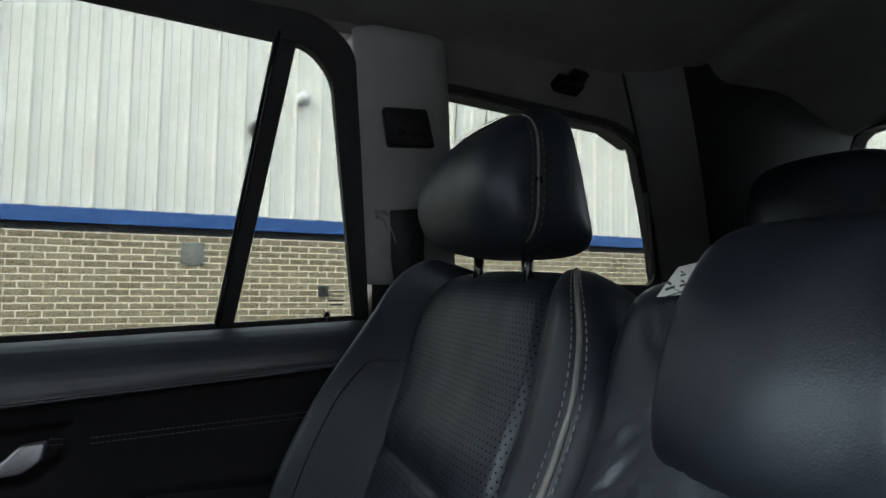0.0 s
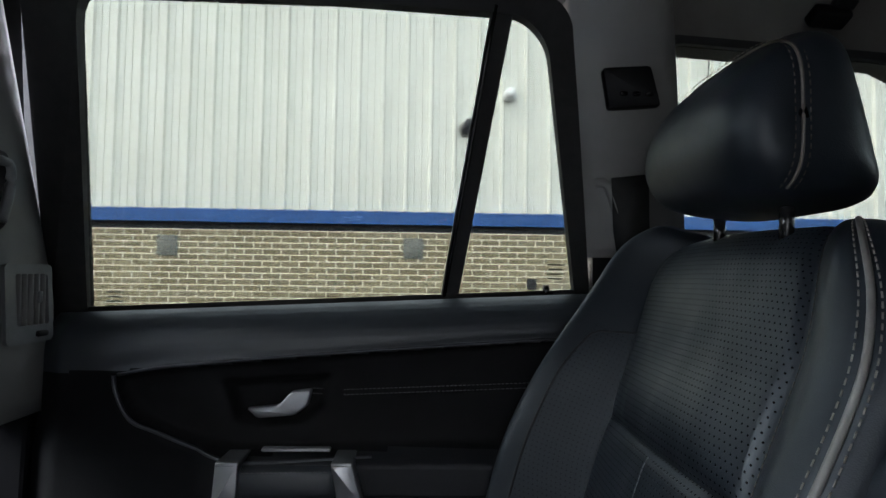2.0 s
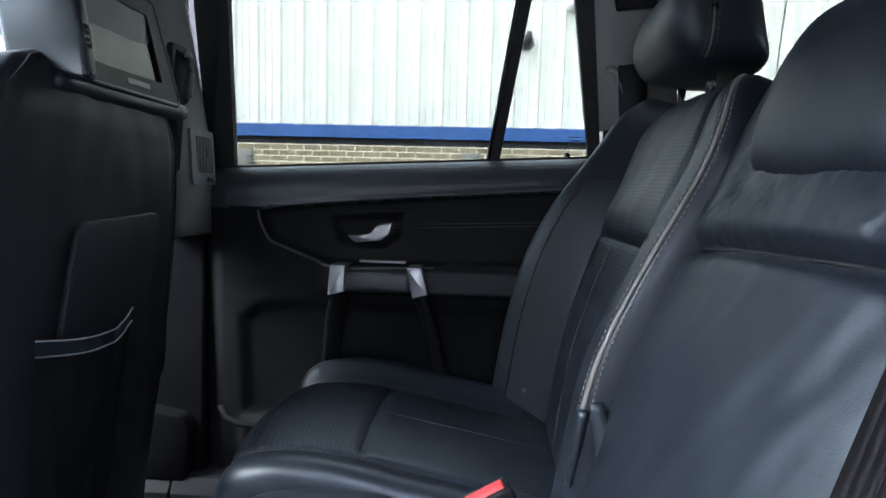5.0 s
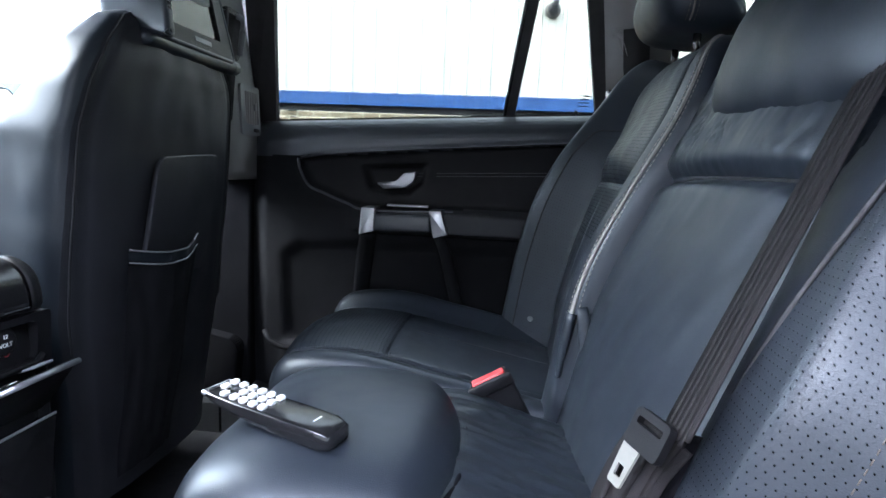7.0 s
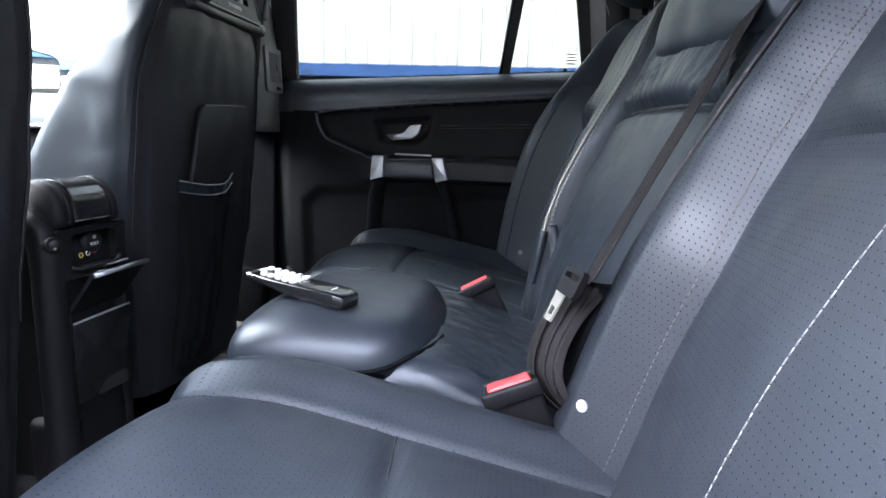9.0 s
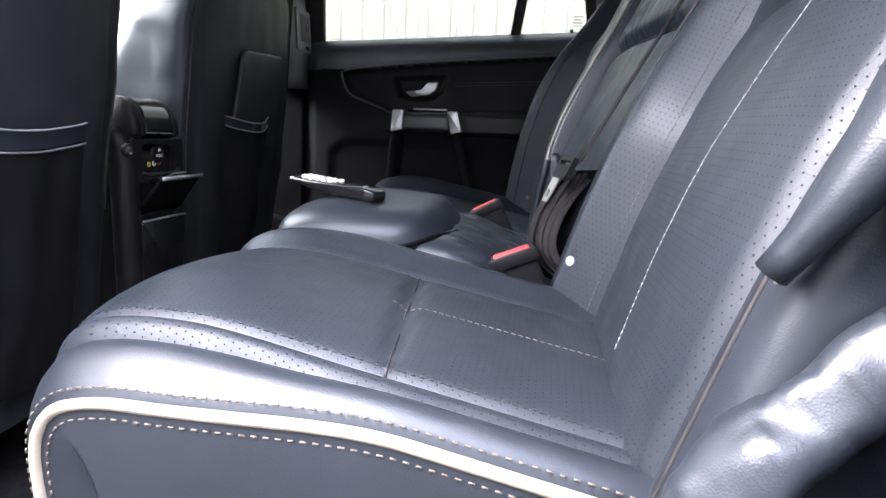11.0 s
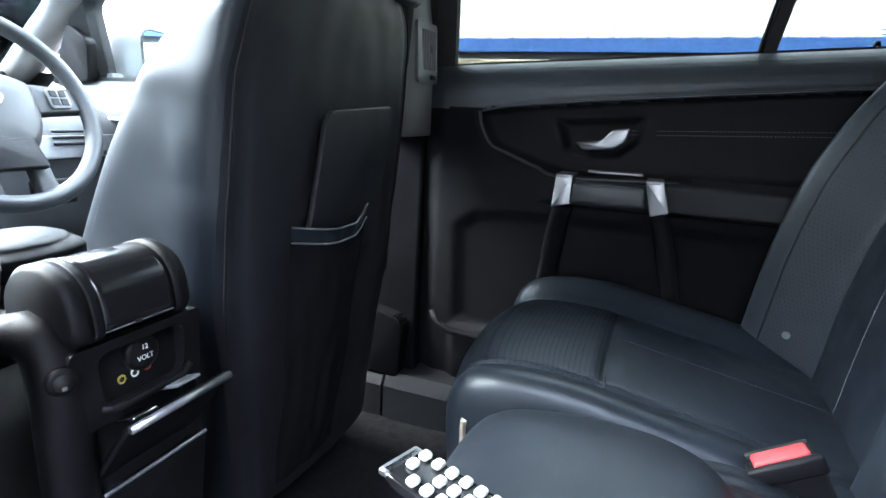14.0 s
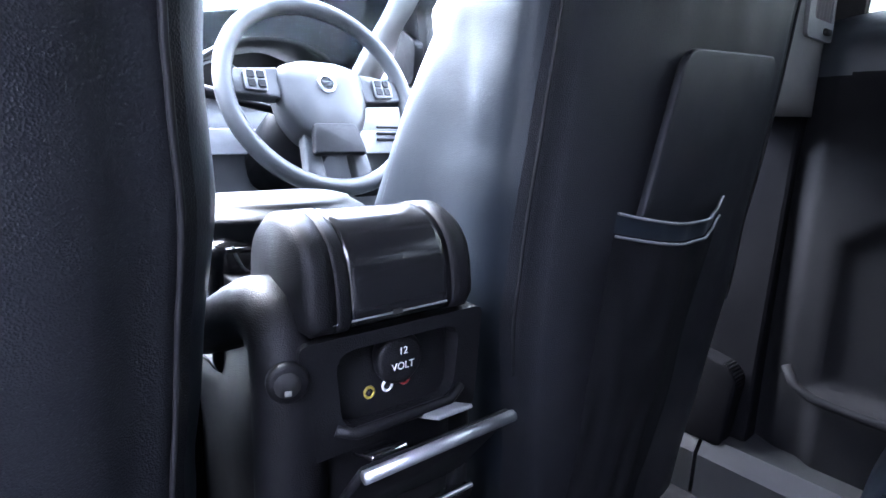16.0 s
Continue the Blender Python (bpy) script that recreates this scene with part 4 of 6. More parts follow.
    bn_ = bn_ if bn_.x < 0 else -bn_
    bb_ = disc(0.0058, 0.003, (0, 0, 0), n=20, bevel=0.0008)
    bb_.transform(Matrix.Translation(bp + bn_ * 0.0005) @ bn_.to_track_quat("Z", "Y").to_matrix().to_4x4())
    part("fixing_button", bb_, PALEPL if mir < 0 else GREYPL, back, "round plastic button with a small mark")
    if mir < 0:
        roll = curve([(0.246, -0.532, 0.818), (0.262, -0.540, 0.848), (0.282, -0.543, 0.885), (0.306, -0.538, 0.930), (0.338, -0.532, 0.985), (0.372, -0.524, 1.05), (0.40, -0.51, 1.12)], 30)
        part("side_roll", tube(roll, [0.009 + 0.013 * sstep(0, 9, k) for k in range(30)], 14, flat=0.9), LEATHER, back, "rolled outer edge")
        slack = curve([(0.330, -0.552, 0.812), (0.290, -0.556, 0.792), (0.258, -0.560, 0.764), (0.236, -0.562, 0.738), (0.222, -0.560, 0.700), (0.215, -0.555, 0.64)], 40)
        fold_ = tube(slack, [0.022 + 0.003 * math.sin(k * 0.35) for k in range(40)], 40, flat=0.8)
        for v_ in fold_.verts:
            k = noise.noise((v_.co.x * 30, v_.co.y * 55, v_.co.z * 30))
            v_.co += Vector((-0.4, -0.3, 0.5)) * (0.010 * k - 0.012 * abs(noise.noise((v_.co.x * 60 + v_.co.z * 60, v_.co.y * 25, 3))))
        part("side_cloth", fold_, LEATHER, back, "slack folded leather")
    # cushion, from the back to the front edge and down
    f = -0.040 if mir > 0 else -0.020
    cp = [(0.20 + dx, 0.675), (0.12 + dx, 0.690), (-0.02 + dx, 0.716), (-0.14 + dx + f * 0.4, 0.738), (-0.215 + dx + f, 0.733), (-0.252 + dx + f, 0.700), (-0.262 + dx + f, 0.64), (-0.255 + dx + f, 0.56)]
    B1, B2 = (-0.64, 0.66) if mir > 0 else (-0.54, 0.70)
    VI = 0.45 if mir > 0 else 0.36
    vi = lambda s: VI - (0.03 * (s - B1) if mir < 0 else 0.0)
    def cshift(s, v):
        s = s * mir
        e = 1 - sstep(0.66, 0.80, v)
        d = 0.020 * sstep(B1, B1 - 0.28, s) * (0.5 + 0.5 * e) + (0.038 if mir > 0 else 0.004) * sstep(B2, B2 + 0.26, s) * (0.35 + 0.65 * e)
        d += groove(s - B1, 0.022, 0.005) + groove(s - B2, 0.022, 0.005)
        if mir < 0:
            d += groove(s - 0.80, 0.018, 0.004) + 0.008 * sstep(0.80, 0.90, s)
        if B1 < s < B2:
            m = (s - B1) / (B2 - B1)
            d += 0.008 * math.sin(math.pi * m) + groove(v - vi(s), 0.009, 0.007) * min(1, 8 * m, 8 * (1 - m))
        return d * sstep(0.0, 0.12, v)
    cw = 0.405 if mir > 0 else 0.385
    bow = (lambda p, s_: p + Vector((0.020 * abs(s_ * mir + 0.1) ** 3 * sstep(0.05, -0.2, p.x), 0, -0.030 * sstep(0.72, 0.95, s_ * mir) * sstep(0.08, -0.12, p.x)))) if mir < 0 else (lambda p, s_: p + Vector((0.035 * abs(s_) ** 3 * sstep(0.0, -0.25, p.x), 0, 0)))
    cl = Loft(spine(cp, 70, lambda u: cw - 0.02 * sstep(0.7, 1, u), 0.13, 0.03, centre=lambda u: cy + (0.004 if mir > 0 else 0.012), corner=0.02, flip=-1), cshift, 5.0, 190, bow)
    def creg(s, q, v):
        s2 = s * mir
        if q < 0.3 or v > 0.97 or v < 0.02:
            return "body"
        if s2 < B1 or s2 > B2:
            if mir < 0:
                return "strip" if -0.78 < s2 < 0.80 else ("bol_in" if s2 < 0 else "bol_out")
            return "bol_in" if s2 < 0 else "bol_out"
        return "nose" if v > 0.66 else ("front" if v > vi(s2) or mir < 0 else "rear")
    g = cl.build(creg)
    cu = part("cushion", g["body"], LEATHER, seat)
    part("front_insert", g["front"], PERFWIDE if mir > 0 else PERFFINE, cu, "perforated leather panel")
    if "rear" in g:
        part("rear_insert", g["rear"], LEATHER, cu)
    part("inner_bolster", g["bol_in"], LEATHER, cu)
    if "strip" in g:
        part("perforated_strip", g["strip"], PERF, cu, "perforated leather")
    part("outer_bolster", g["bol_out"], LEATHER, cu)
    part("front_roll", g["nose"], LEATHER, cu)
    for s in (B1, B2):
        part("seam", tube([cl.front(s * mir, v, -0.001) for v in np.linspace(0.05, 0.9, 50)], 0.0013, 6), SEAMDARK, cu)
        part("stitching", stitches([cl.front((s - math.copysign(0.030, s)) * mir, v, 0.0004) for v in np.linspace(0.05, 0.9, 60)], r=0.0005), LEATHER, cu, "thread")
    part("seam", tube([cl.front(s * mir, vi(s), 0.0006) for s in np.linspace(B1, B2, 30)], 0.0013, 6), SEAMDARK, cu)
    part("stitching", stitches([cl.front((0.02 if mir > 0 else 0.10) * mir, v, 0.0003) for v in np.linspace(0.08, VI, 30)], r=0.0005), DIMTHREAD, cu, "thread")
    if mir < 0:
        part("piping", tube([cl.point(0.985 * mir, 0.60, v) + Vector((0, 0.001 * mir, 0)) for v in np.linspace(0.03, 0.86, 60)], 0.0042, 8), PIPING, cu, "cream piping")
        for s, q in ((0.972, 0.71), (0.995, 0.47)):
            part("stitching", stitches([cl.point(s * mir, q, v) + Vector((0, 0.001 * mir, 0.001)) for v in np.linspace(0.05, 0.84, 60)], 0.004, 0.004, 0.0008), DIMTHREAD, cu, "grey thread")
    else:
        part("piping", tube([cl.front(-0.985 * mir, v, 0.0) for v in np.linspace(0.72, 0.90, 30)], 0.004, 8), PIPING, cu, "cream piping")
    part("side_cover", block((0.36, 0.34, 0.10), (dx + 0.02, cy, 0.50), bevel=0.02), PLASTIC, seat)
    part("seat_rail", block((0.40, 0.06, 0.06), (dx + 0.0, cy, 0.43), bevel=0.01), PLASTIC, seat)
    # head restraint on two posts
    hx = dx + 1.1 * tilt
    prof = curve([(0.276, 1.246), (0.256, 1.278), (0.258, 1.315), (0.277, 1.350), (0.305, 1.374), (0.336, 1.384), (0.358, 1.372), (0.372, 1.33), (0.386, 1.27), (0.390, 1.242), (0.372, 1.232), (0.32, 1.234)], 70, True)
    c0 = np.array((0.303, prof.mean(0)[1]))
    hy, hw = cy + mir * 0.012, 0.110
    aa = np.linspace(-math.pi / 2 + 0.004, math.pi / 2 - 0.004, 46)
    EH = 4.0
    ring = []
    for a_ in aa:
        s_, k_ = math.copysign(abs(math.sin(a_)) ** (2 / EH), a_), abs(math.cos(a_)) ** (2 / EH)
        ring.append([(c0[0] + (p[0] - c0[0]) * k_ + hx, hy + s_ * hw, c0[1] + (p[1] - c0[1]) * k_) for p in prof])
    bm_in, bm_side = bmesh.new(), bmesh.new()
    for b_, want in ((bm_in, True), (bm_side, False)):
        idx = {}
        for i in range(45):
            for j in range(70):
                if (ring[i][j][0] - hx < 0.303) != want:
                    continue
                quad = []
                for a_, c_ in ((i, j), (i + 1, j), (i + 1, (j + 1) % 70), (i, (j + 1) % 70)):
                    if (a_, c_) not in idx:
                        idx[a_, c_] = b_.verts.new(ring[a_][c_])
                    quad.append(idx[a_, c_])
                b_.faces.new(quad)
    hr = part("head_restraint", bm_in, LEATHER, seat)
    part("rear_cover", bm_side, LEATHER, hr)
    def seam_at(xp, out):
        hi, lo = [], []
        for rg in ring:
            zz = [(rg[j][1], rg[j][2] + (rg[(j + 1) % 70][2] - rg[j][2]) * (xp + hx - rg[j][0]) / (rg[(j + 1) % 70][0] - rg[j][0])) for j in range(70) if (rg[j][0] - hx - xp) * (rg[(j + 1) % 70][0] - hx - xp) < 0]
            if len(zz) > 1:
                hi.append((xp + hx, rg[0][1], max(z for _, z in zz)))
                lo.append((xp + hx, rg[0][1], min(z for _, z in zz)))
        left_ = [p for p in lo if p[1] < hy and p[2] > 1.245][::-1]
        right_ = [p for p in lo if p[1] > hy and p[2] > 1.245][::-1]
        P = left_ + hi + right_
        c = Vector((xp + hx, hy, 1.31))
        return [Vector(p) + (Vector(p) - c).normalized() * out for p in curve(P, 90)]
    rim = seam_at(0.3031, 0.0012)
    part("piping", tube(rim, 0.0013, 8), BROWNPIPE, hr, "thin brown piping")
    for off in (-0.006, 0.006):
        part("stitching", stitches([p + Vector((off, 0, 0)) for p in rim], 0.004, 0.003, 0.0005), DIMTHREAD, hr)
    for off in (-0.055, 0.055):
        part("post", tube([(0.325 + hx, hy + off, 1.19), (0.327 + hx, hy + off, 1.25)], 0.006, 12), GLOSS, hr, "dark head restraint post")
    return seat


outer_seat(0.0, 0.0, 1, "second-row seats")
outer_seat(0.055, 0.075, -1, "second-row seats")


# narrow middle seat with its raised child cushion
def middle_seat():
    cy = 0.062
    seat = thing("rear_seat", "narrow creased black leather middle seat with child booster cushion", "car seat", (0.1, cy, 0.42), "second-row seats")
    pts = [(0.130, 0.60), (0.148, 0.68), (0.184, 0.85), (0.240, 0.98), (0.259, 1.03), (0.292, 1.11), (0.334, 1.20), (0.346, 1.225)]
    lean = lambda p, s_: p + Vector((0.23 * (0.235 - p.y) * (0.5 + 0.5 * sstep(0.65, 0.9, p.z)), 0, 0))
    def shift(s, v):
        d = 0.012 * (1 - s * s) + groove(v - 0.655 + 0.008 * s * s, 0.016, 0.012)
        up = v - 0.655 + 0.008 * s * s
        d += 0.005 * math.exp(-((up - 0.045) / 0.05) ** 2) * sstep(0.0, 0.012, up) - 0.004 * sstep(-0.02, -0.002, up) * (1 - sstep(0, 0.006, up))
        # gathers fanning out from the corners of the head restraint, and along the crease
        fold = lambda a, b, k: -abs(noise.noise((a, b, k)))
        ang, rad = math.atan2(up - 0.15, abs(s) - 0.52), math.hypot((up - 0.15) * 2.2, abs(s) - 0.52)
        if up > 0:
            d += 0.0085 * fold(ang * 9 + noise.noise((s * 4, v * 6, 1)), rad * 2.5, 1.0) * math.exp(-((rad - 0.24) / 0.16) ** 2)
            d += 0.0034 * fold(s * 26 + 2.0 * noise.noise((s * 4, v * 8, 3)), v * 9, 4.0) * math.exp(-((up - 0.06) / 0.05) ** 2)
        else:
            d += 0.0060 * fold(math.atan2(-up, 1.08 - abs(s)) * 6 + noise.noise((s * 4, v * 6, 2)), v * 5, 2.0) * math.exp(-(((abs(s) - 0.85) / 0.28) ** 2 + ((up + 0.04) / 0.06) ** 2))
            d += 0.0009 * fold(s * 3.2 + v * 4.0, v * 2.0, 6.0)
        d += 0.0010 * noise.noise((s * 12, v * 26, 5)) * math.exp(-abs(up) / 0.09)
        d += 0.0020 * noise.noise((s * 3 + v * 3, v * 4, 2)) + 0.0008 * noise.noise((s * 9 + v * 7, v * 9, 8))
        return d
    lof = Loft(spine(pts, 110, lambda u: 0.375, 0.10, 0.045, centre=lambda u: cy + 0.022, corner=0.035), shift, 6.0, 220, lean)
    g = lof.build(lambda s, q, v: "body" if (q < 0.3 or v > 0.985 or v < 0.02) else ("up" if v > 0.655 else "low"))
    back = part("backrest", g["body"], LEATHER, seat)
    part("upper_panel", g["up"], WORN, back, "wrinkled leather")
    part("lower_panel", g["low"], WORN, back, "creased leather")
    part("seam", tube([lof.front(s, 0.655 - 0.008 * s * s, 0.0005) for s in np.linspace(-0.95, 0.95, 60)], 0.0024, 6), SEAMDARK, back)
    # integrated head restraint: a thick pad with a rounded lower edge
    hp = [(0.300, 1.078), (0.276, 1.100), (0.275, 1.14), (0.290, 1.19), (0.314, 1.235), (0.332, 1.262)]
    hl = Loft(spine(hp, 40, lambda u: 0.205 + 0.055 * sstep(0.0, 0.16, u) - 0.02 * sstep(0.5, 1.0, u), 0.095, 0.05, 0.016, centre=lambda u: cy + 0.006, corner=0.035), lambda s, v: 0.008 * (1 - s * s) + 0.002 * noise.noise((s * 3, v * 3, 9)), 9.0, 150, lean)
    part("head_restraint", hl.build()["all"], LEATHER, seat)
    # base cushion behind the booster
    cp = [(0.215, 0.688), (0.12, 0.708), (0.03, 0.738), (-0.05, 0.735), (-0.15, 0.715), (-0.20, 0.66), (-0.205, 0.58)]
    def cshift(s, v):
        return 0.006 * (1 - s * s) - 0.0022 * max(0.0, 1 - 5 * abs(noise.noise((s * 5 + 2.0 * noise.noise((s * 4, v * 11, 8)), v * 16 + 1.2 * s, 21)))) * math.exp(-((v - 0.2) / 0.14) ** 2) - 0.0075 * abs(noise.noise((s * 7 + 1.5 * noise.noise((s * 3, v * 9, 5)), v * 4, 12))) * math.exp(-((v - 0.22) / 0.12) ** 2) + 0.003 * noise.noise((s * 12 + v * 6, v * 14, 3)) + 0.0022 * noise.noise((s * 22, v * 6, 4)) * sstep(0.05, 0.15, v) + 0.004 * noise.noise((s * 3, v * 6, 6))
    cl = Loft(spine(cp, 80, lambda u: 0.335, 0.11, 0.03, centre=lambda u: cy, corner=0.02, flip=-1), cshift, 5.0, 160)
    part("cushion", cl.build()["all"], WORN, seat, "creased leather cushion")
    # booster: domed pad, square at the front, rounded at the rear
    by = 0.042
    def outline(a):
        c, s = math.cos(a), math.sin(a)
        e = 2.7 if c > 0 else 6.0
        r = (abs(c) ** e + abs(s) ** e) ** (-1 / e)
        return np.array((-0.085 + (0.118 if c > 0 else 0.130) * r * c - 0.030 * max(0.0, s) ** 2 * max(0.0, c), by + 0.160 * r * s))
    bm = bmesh.new()
    uvl = bm.loops.layers.uv.new("UVMap")
    n = 120
    prof = [(0.0, 0.0), (0.25, 0.0003), (0.45, 0.0012), (0.6, 0.0028), (0.72, 0.005), (0.81, 0.0085), (0.87, 0.0125), (0.92, 0.018), (0.955, 0.024), (0.98, 0.032), (0.995, 0.042), (1.0, 0.052), (0.998, 0.060), (0.985, 0.067), (0.968, 0.070), (0.985, 0.074), (0.992, 0.082), (0.975, 0.12)]
    rings = []
    for k, drop in prof[1:]:
        ring = []
        for j in range(n):
            o = outline(2 * math.pi * j / n)
            x, y = np.array((-0.085, by)) + (o - np.array((-0.085, by))) * k
            z = 0.782 - drop - 0.020 * sstep(-0.02, 0.06, x) - 0.010 * sstep(-0.12, -0.22, x) + 0.002 * noise.noise((x * 14, y * 14, 7)) - 0.03 * ((y - by) / 0.16) ** 4 * (1 if drop < 0.06 else 0) * 0.4
            ring.append(bm.verts.new((x, y, z)))
        rings.append(ring)
    top = bm.verts.new((-0.085, by, 0.782))
    for j in range(n):
        bm.faces.new((top, rings[0][j], rings[0][(j + 1) % n]))
        for A, B in zip(rings, rings[1:]):
            bm.faces.new((A[j], B[j], B[(j + 1) % n], A[(j + 1) % n]))
    bmesh.ops.recalc_face_normals(bm, faces=bm.faces)
    bo = part("booster_cushion", bm, LEATHER, seat, "raised padded booster cushion")
    k = 0.975
    cord = [tuple(np.array((-0.085, by)) + (outline(2 * math.pi * j / 90) - np.array((-0.085, by))) * k) for j in range(90)]
    part("seam", tube([(x, y, 0.708 - 0.020 * sstep(-0.02, 0.06, x) - 0.010 * sstep(-0.12, -0.22, x)) for x, y in cord], 0.0022, 6, True), SEAMDARK, bo)
    rear_arc = [tuple(outline(a)) for a in np.linspace(-1.35, 1.35, 60)]
    part("seam", tube([(x + 0.001, y, 0.7395 - 0.012 * sstep(0.12, 0.16, abs(y - by)) + 0.006 * noise.noise((x * 20, y * 20, 1))) for x, y in rear_arc], 0.0026, 8), MATTE, bo)
    part("side_cover", block((0.34, 0.26, 0.12), (0.02, cy, 0.50), bevel=0.02), PLASTIC, seat)
    part("seat_rail", block((0.36, 0.06, 0.06), (0.0, cy, 0.43), bevel=0.01), PLASTIC, seat)
    # printed instruction label on the upper corner
    lx = lambda z: 0.3235 + (z - 1.199) * 0.42
    lb = part("instruction_label", prism([(0.224, 1.198), (0.183, 1.202), (0.175, 1.226), (0.213, 1.219)], lambda y, z, d: (lx(z) + d, y, z), 0.002), PAPER, seat, "white printed instruction label", smooth=False)
    for y, z, w, h in ((0.214, 1.206, 0.008, 0.007), (0.203, 1.208, 0.006, 0.005), (0.191, 1.209, 0.009, 0.008), (0.206, 1.2145, 0.004, 0.004), (0.184, 1.2195, 0.010, 0.003), (0.204, 1.2022, 0.030, 0.0016)):
        for k in range(2):
            part("print", block((0.0008, w * (1 - 0.5 * k), h * 0.25), (lx(z) - 0.0006, y + 0.001 * k, z - h * 0.25 + k * h * 0.5), (18 * (k * 2 - 1), 22, 0), 0), INK, lb, smooth=False)
    # belt sleeve beside the neighbouring seat
    part("belt_sleeve", tube(curve([(0.168, 0.236, 0.850), (0.172, 0.232, 0.83), (0.182, 0.226, 0.79), (0.194, 0.222, 0.75)], 14), [0.007 + 0.0009 * k for k in range(14)], 12, flat=0.45, up=(0, 1, 0)), LEATHER, seat)


middle_seat()


# ---- belts and buckles of the second row ----
def buckle(at, yaw, tilt):
    b = thing("seat_belt_buckle", "black seat belt buckle with red release button", "buckle", at, "seat belt buckles")
    m = pose(*at, 0, tilt, yaw)
    def put(bm):
        bm.transform(m)
        return bm
    body = part("housing", put(block((0.058, 0.026, 0.085), (0, 0, -0.046), bevel=0.005, seg=3)), PLASTIC, b)
    part("release_button", put(block((0.046, 0.017, 0.010), (0, 0.000, -0.003), bevel=0.003, seg=3)), RED, b, "red release button")
    part("slot", put(block((0.052, 0.005, 0.012), (0, 0.0115, -0.006), bevel=0.001)), SEAL, b)
    part("rim", put(block((0.061, 0.008, 0.018), (0, -0.013, -0.008), bevel=0.003)), PLASTIC, b)
    return b


buckle((0.050, 0.214, 0.752), 8, -28)
buckle((0.116, -0.120, 0.736), 8, -22)

sb = thing("seat_belt", "hanging brown-black lap and shoulder belt with grey tongue", "seat belt", (0.19, -0.08, 0.70))
up = curve([(0.184, -0.112, 0.846), (0.224, -0.088, 0.92), (0.268, -0.062, 1.00), (0.322, -0.032, 1.10), (0.368, -0.010, 1.18), (0.415, 0.010, 1.26), (0.455, 0.018, 1.275), (0.48, 0.020, 1.24)], 56)
part("shoulder_belt", strap([(p[0] + 0.003, p[1], p[2]) for p in up], (0.02, 1, 0), 0.044), WEBBING, sb, "dark woven belt and shade backing")
for k in (-0.0155, -0.0078, 0.0, 0.0078, 0.0155):
    part("woven_rib", strap([(p[0] + 0.0020 + 0.02 * k, p[1] + 1.0 * k, p[2]) for p in up], (0.02, 1, 0), 0.0050, 0.0010), WEBBING, sb)
lap = curve([(0.190, -0.085, 0.836), (0.172, -0.088, 0.808), (0.156, -0.098, 0.775), (0.152, -0.108, 0.745), (0.164, -0.115, 0.722), (0.185, -0.118, 0.705)], 30)
part("lap_belt_and_shade", strap(lap, [(0.80, -0.55 - 0.25 * k / 29, 0.1) for k in range(30)], 0.046), WEBBING, sb, "dark woven belt and shade backing")
for k in (-0.014, 0.0, 0.014):
    part("woven_rib", strap([(p[0] + 0.8 * k - 0.0012, p[1] - 0.6 * k - 0.0012, p[2]) for p in lap], [(0.80, -0.55 - 0.25 * j / 29, 0.1) for j in range(30)], 0.0055, 0.0010), WEBBING, sb)
# added matte black band: paints the dark hollow behind the belt's loop
hollow_shade = curve([(0.196, -0.085, 0.838), (0.194, -0.095, 0.79), (0.192, -0.105, 0.74), (0.194, -0.110, 0.700)], 20)
part("lap_belt_and_shade", strap(hollow_shade, (0.80, -0.60, 0), 0.064), MATTE, sb, "dark woven belt and shade backing")
mt = pose(0.170, -0.104, 0.842, 0, 24, 20) @ Matrix.Scale(0.66, 4)
tb = ring_prism(rounded([(-0.030, -0.022), (0.030, -0.022), (0.030, 0.022), (-0.030, 0.022)], 0.008), rounded([(-0.022, 0.004), (0.022, 0.004), (0.022, 0.013), (-0.022, 0.013)], 0.003), lambda a, b, d: (d, a, b), 0.010)
tb.transform(mt)
tn = part("tongue_grip", tb, PLASTIC, sb, "black plastic grip", smooth=False)
t2 = ring_prism(rounded([(0.004, -0.070), (0.028, -0.070), (0.030, -0.018), (0.000, -0.018)], 0.004), rounded([(0.010, -0.060), (0.022, -0.060), (0.022, -0.046), (0.010, -0.046)], 0.002), lambda a, b, d: (d + 0.003, a, b), 0.003)
t2.transform(mt)
part("tongue_plate", t2, STEEL, tn, "steel tongue", smooth=False)

# remote control lying on the booster cushion
rem = thing("remote_control", "slim black remote control with pale rubber buttons", "remote control", (-0.138, -0.037, 0.79))
mr = pose(-0.143, -0.021, 0.7915, 0, -3.5, 160.4)
body = bmesh.new()
rr = []
for k, (x, hw, z0, z1) in enumerate([(-0.076, 0.012, -0.007, 0.001), (-0.073, 0.0165, -0.0095, 0.0055), (-0.06, 0.0195, -0.011, 0.0085), (-0.02, 0.0205, -0.010, 0.0075), (0.03, 0.0200, -0.007, 0.006), (0.062, 0.0190, -0.003, 0.006), (0.074, 0.0175, 0.000, 0.006), (0.0765, 0.016, 0.002, 0.0055)]):
    ring = rounded([(-hw, z0), (hw, z0), (hw, z1), (-hw, z1)], min(0.005, (z1 - z0) * 0.45), 4)
    rr.append([body.verts.new((x, a, b)) for a, b in ring])
for A, B in zip(rr, rr[1:]):
    for k in range(len(A)):
        body.faces.new((A[k], A[(k + 1) % len(A)], B[(k + 1) % len(A)], B[k]))
body.faces.new(rr[0][::-1])
body.faces.new(rr[-1])
bmesh.ops.recalc_face_normals(body, faces=body.faces)
body.transform(mr)
rb = part("case", body, GLOSS, rem, "satin black case")
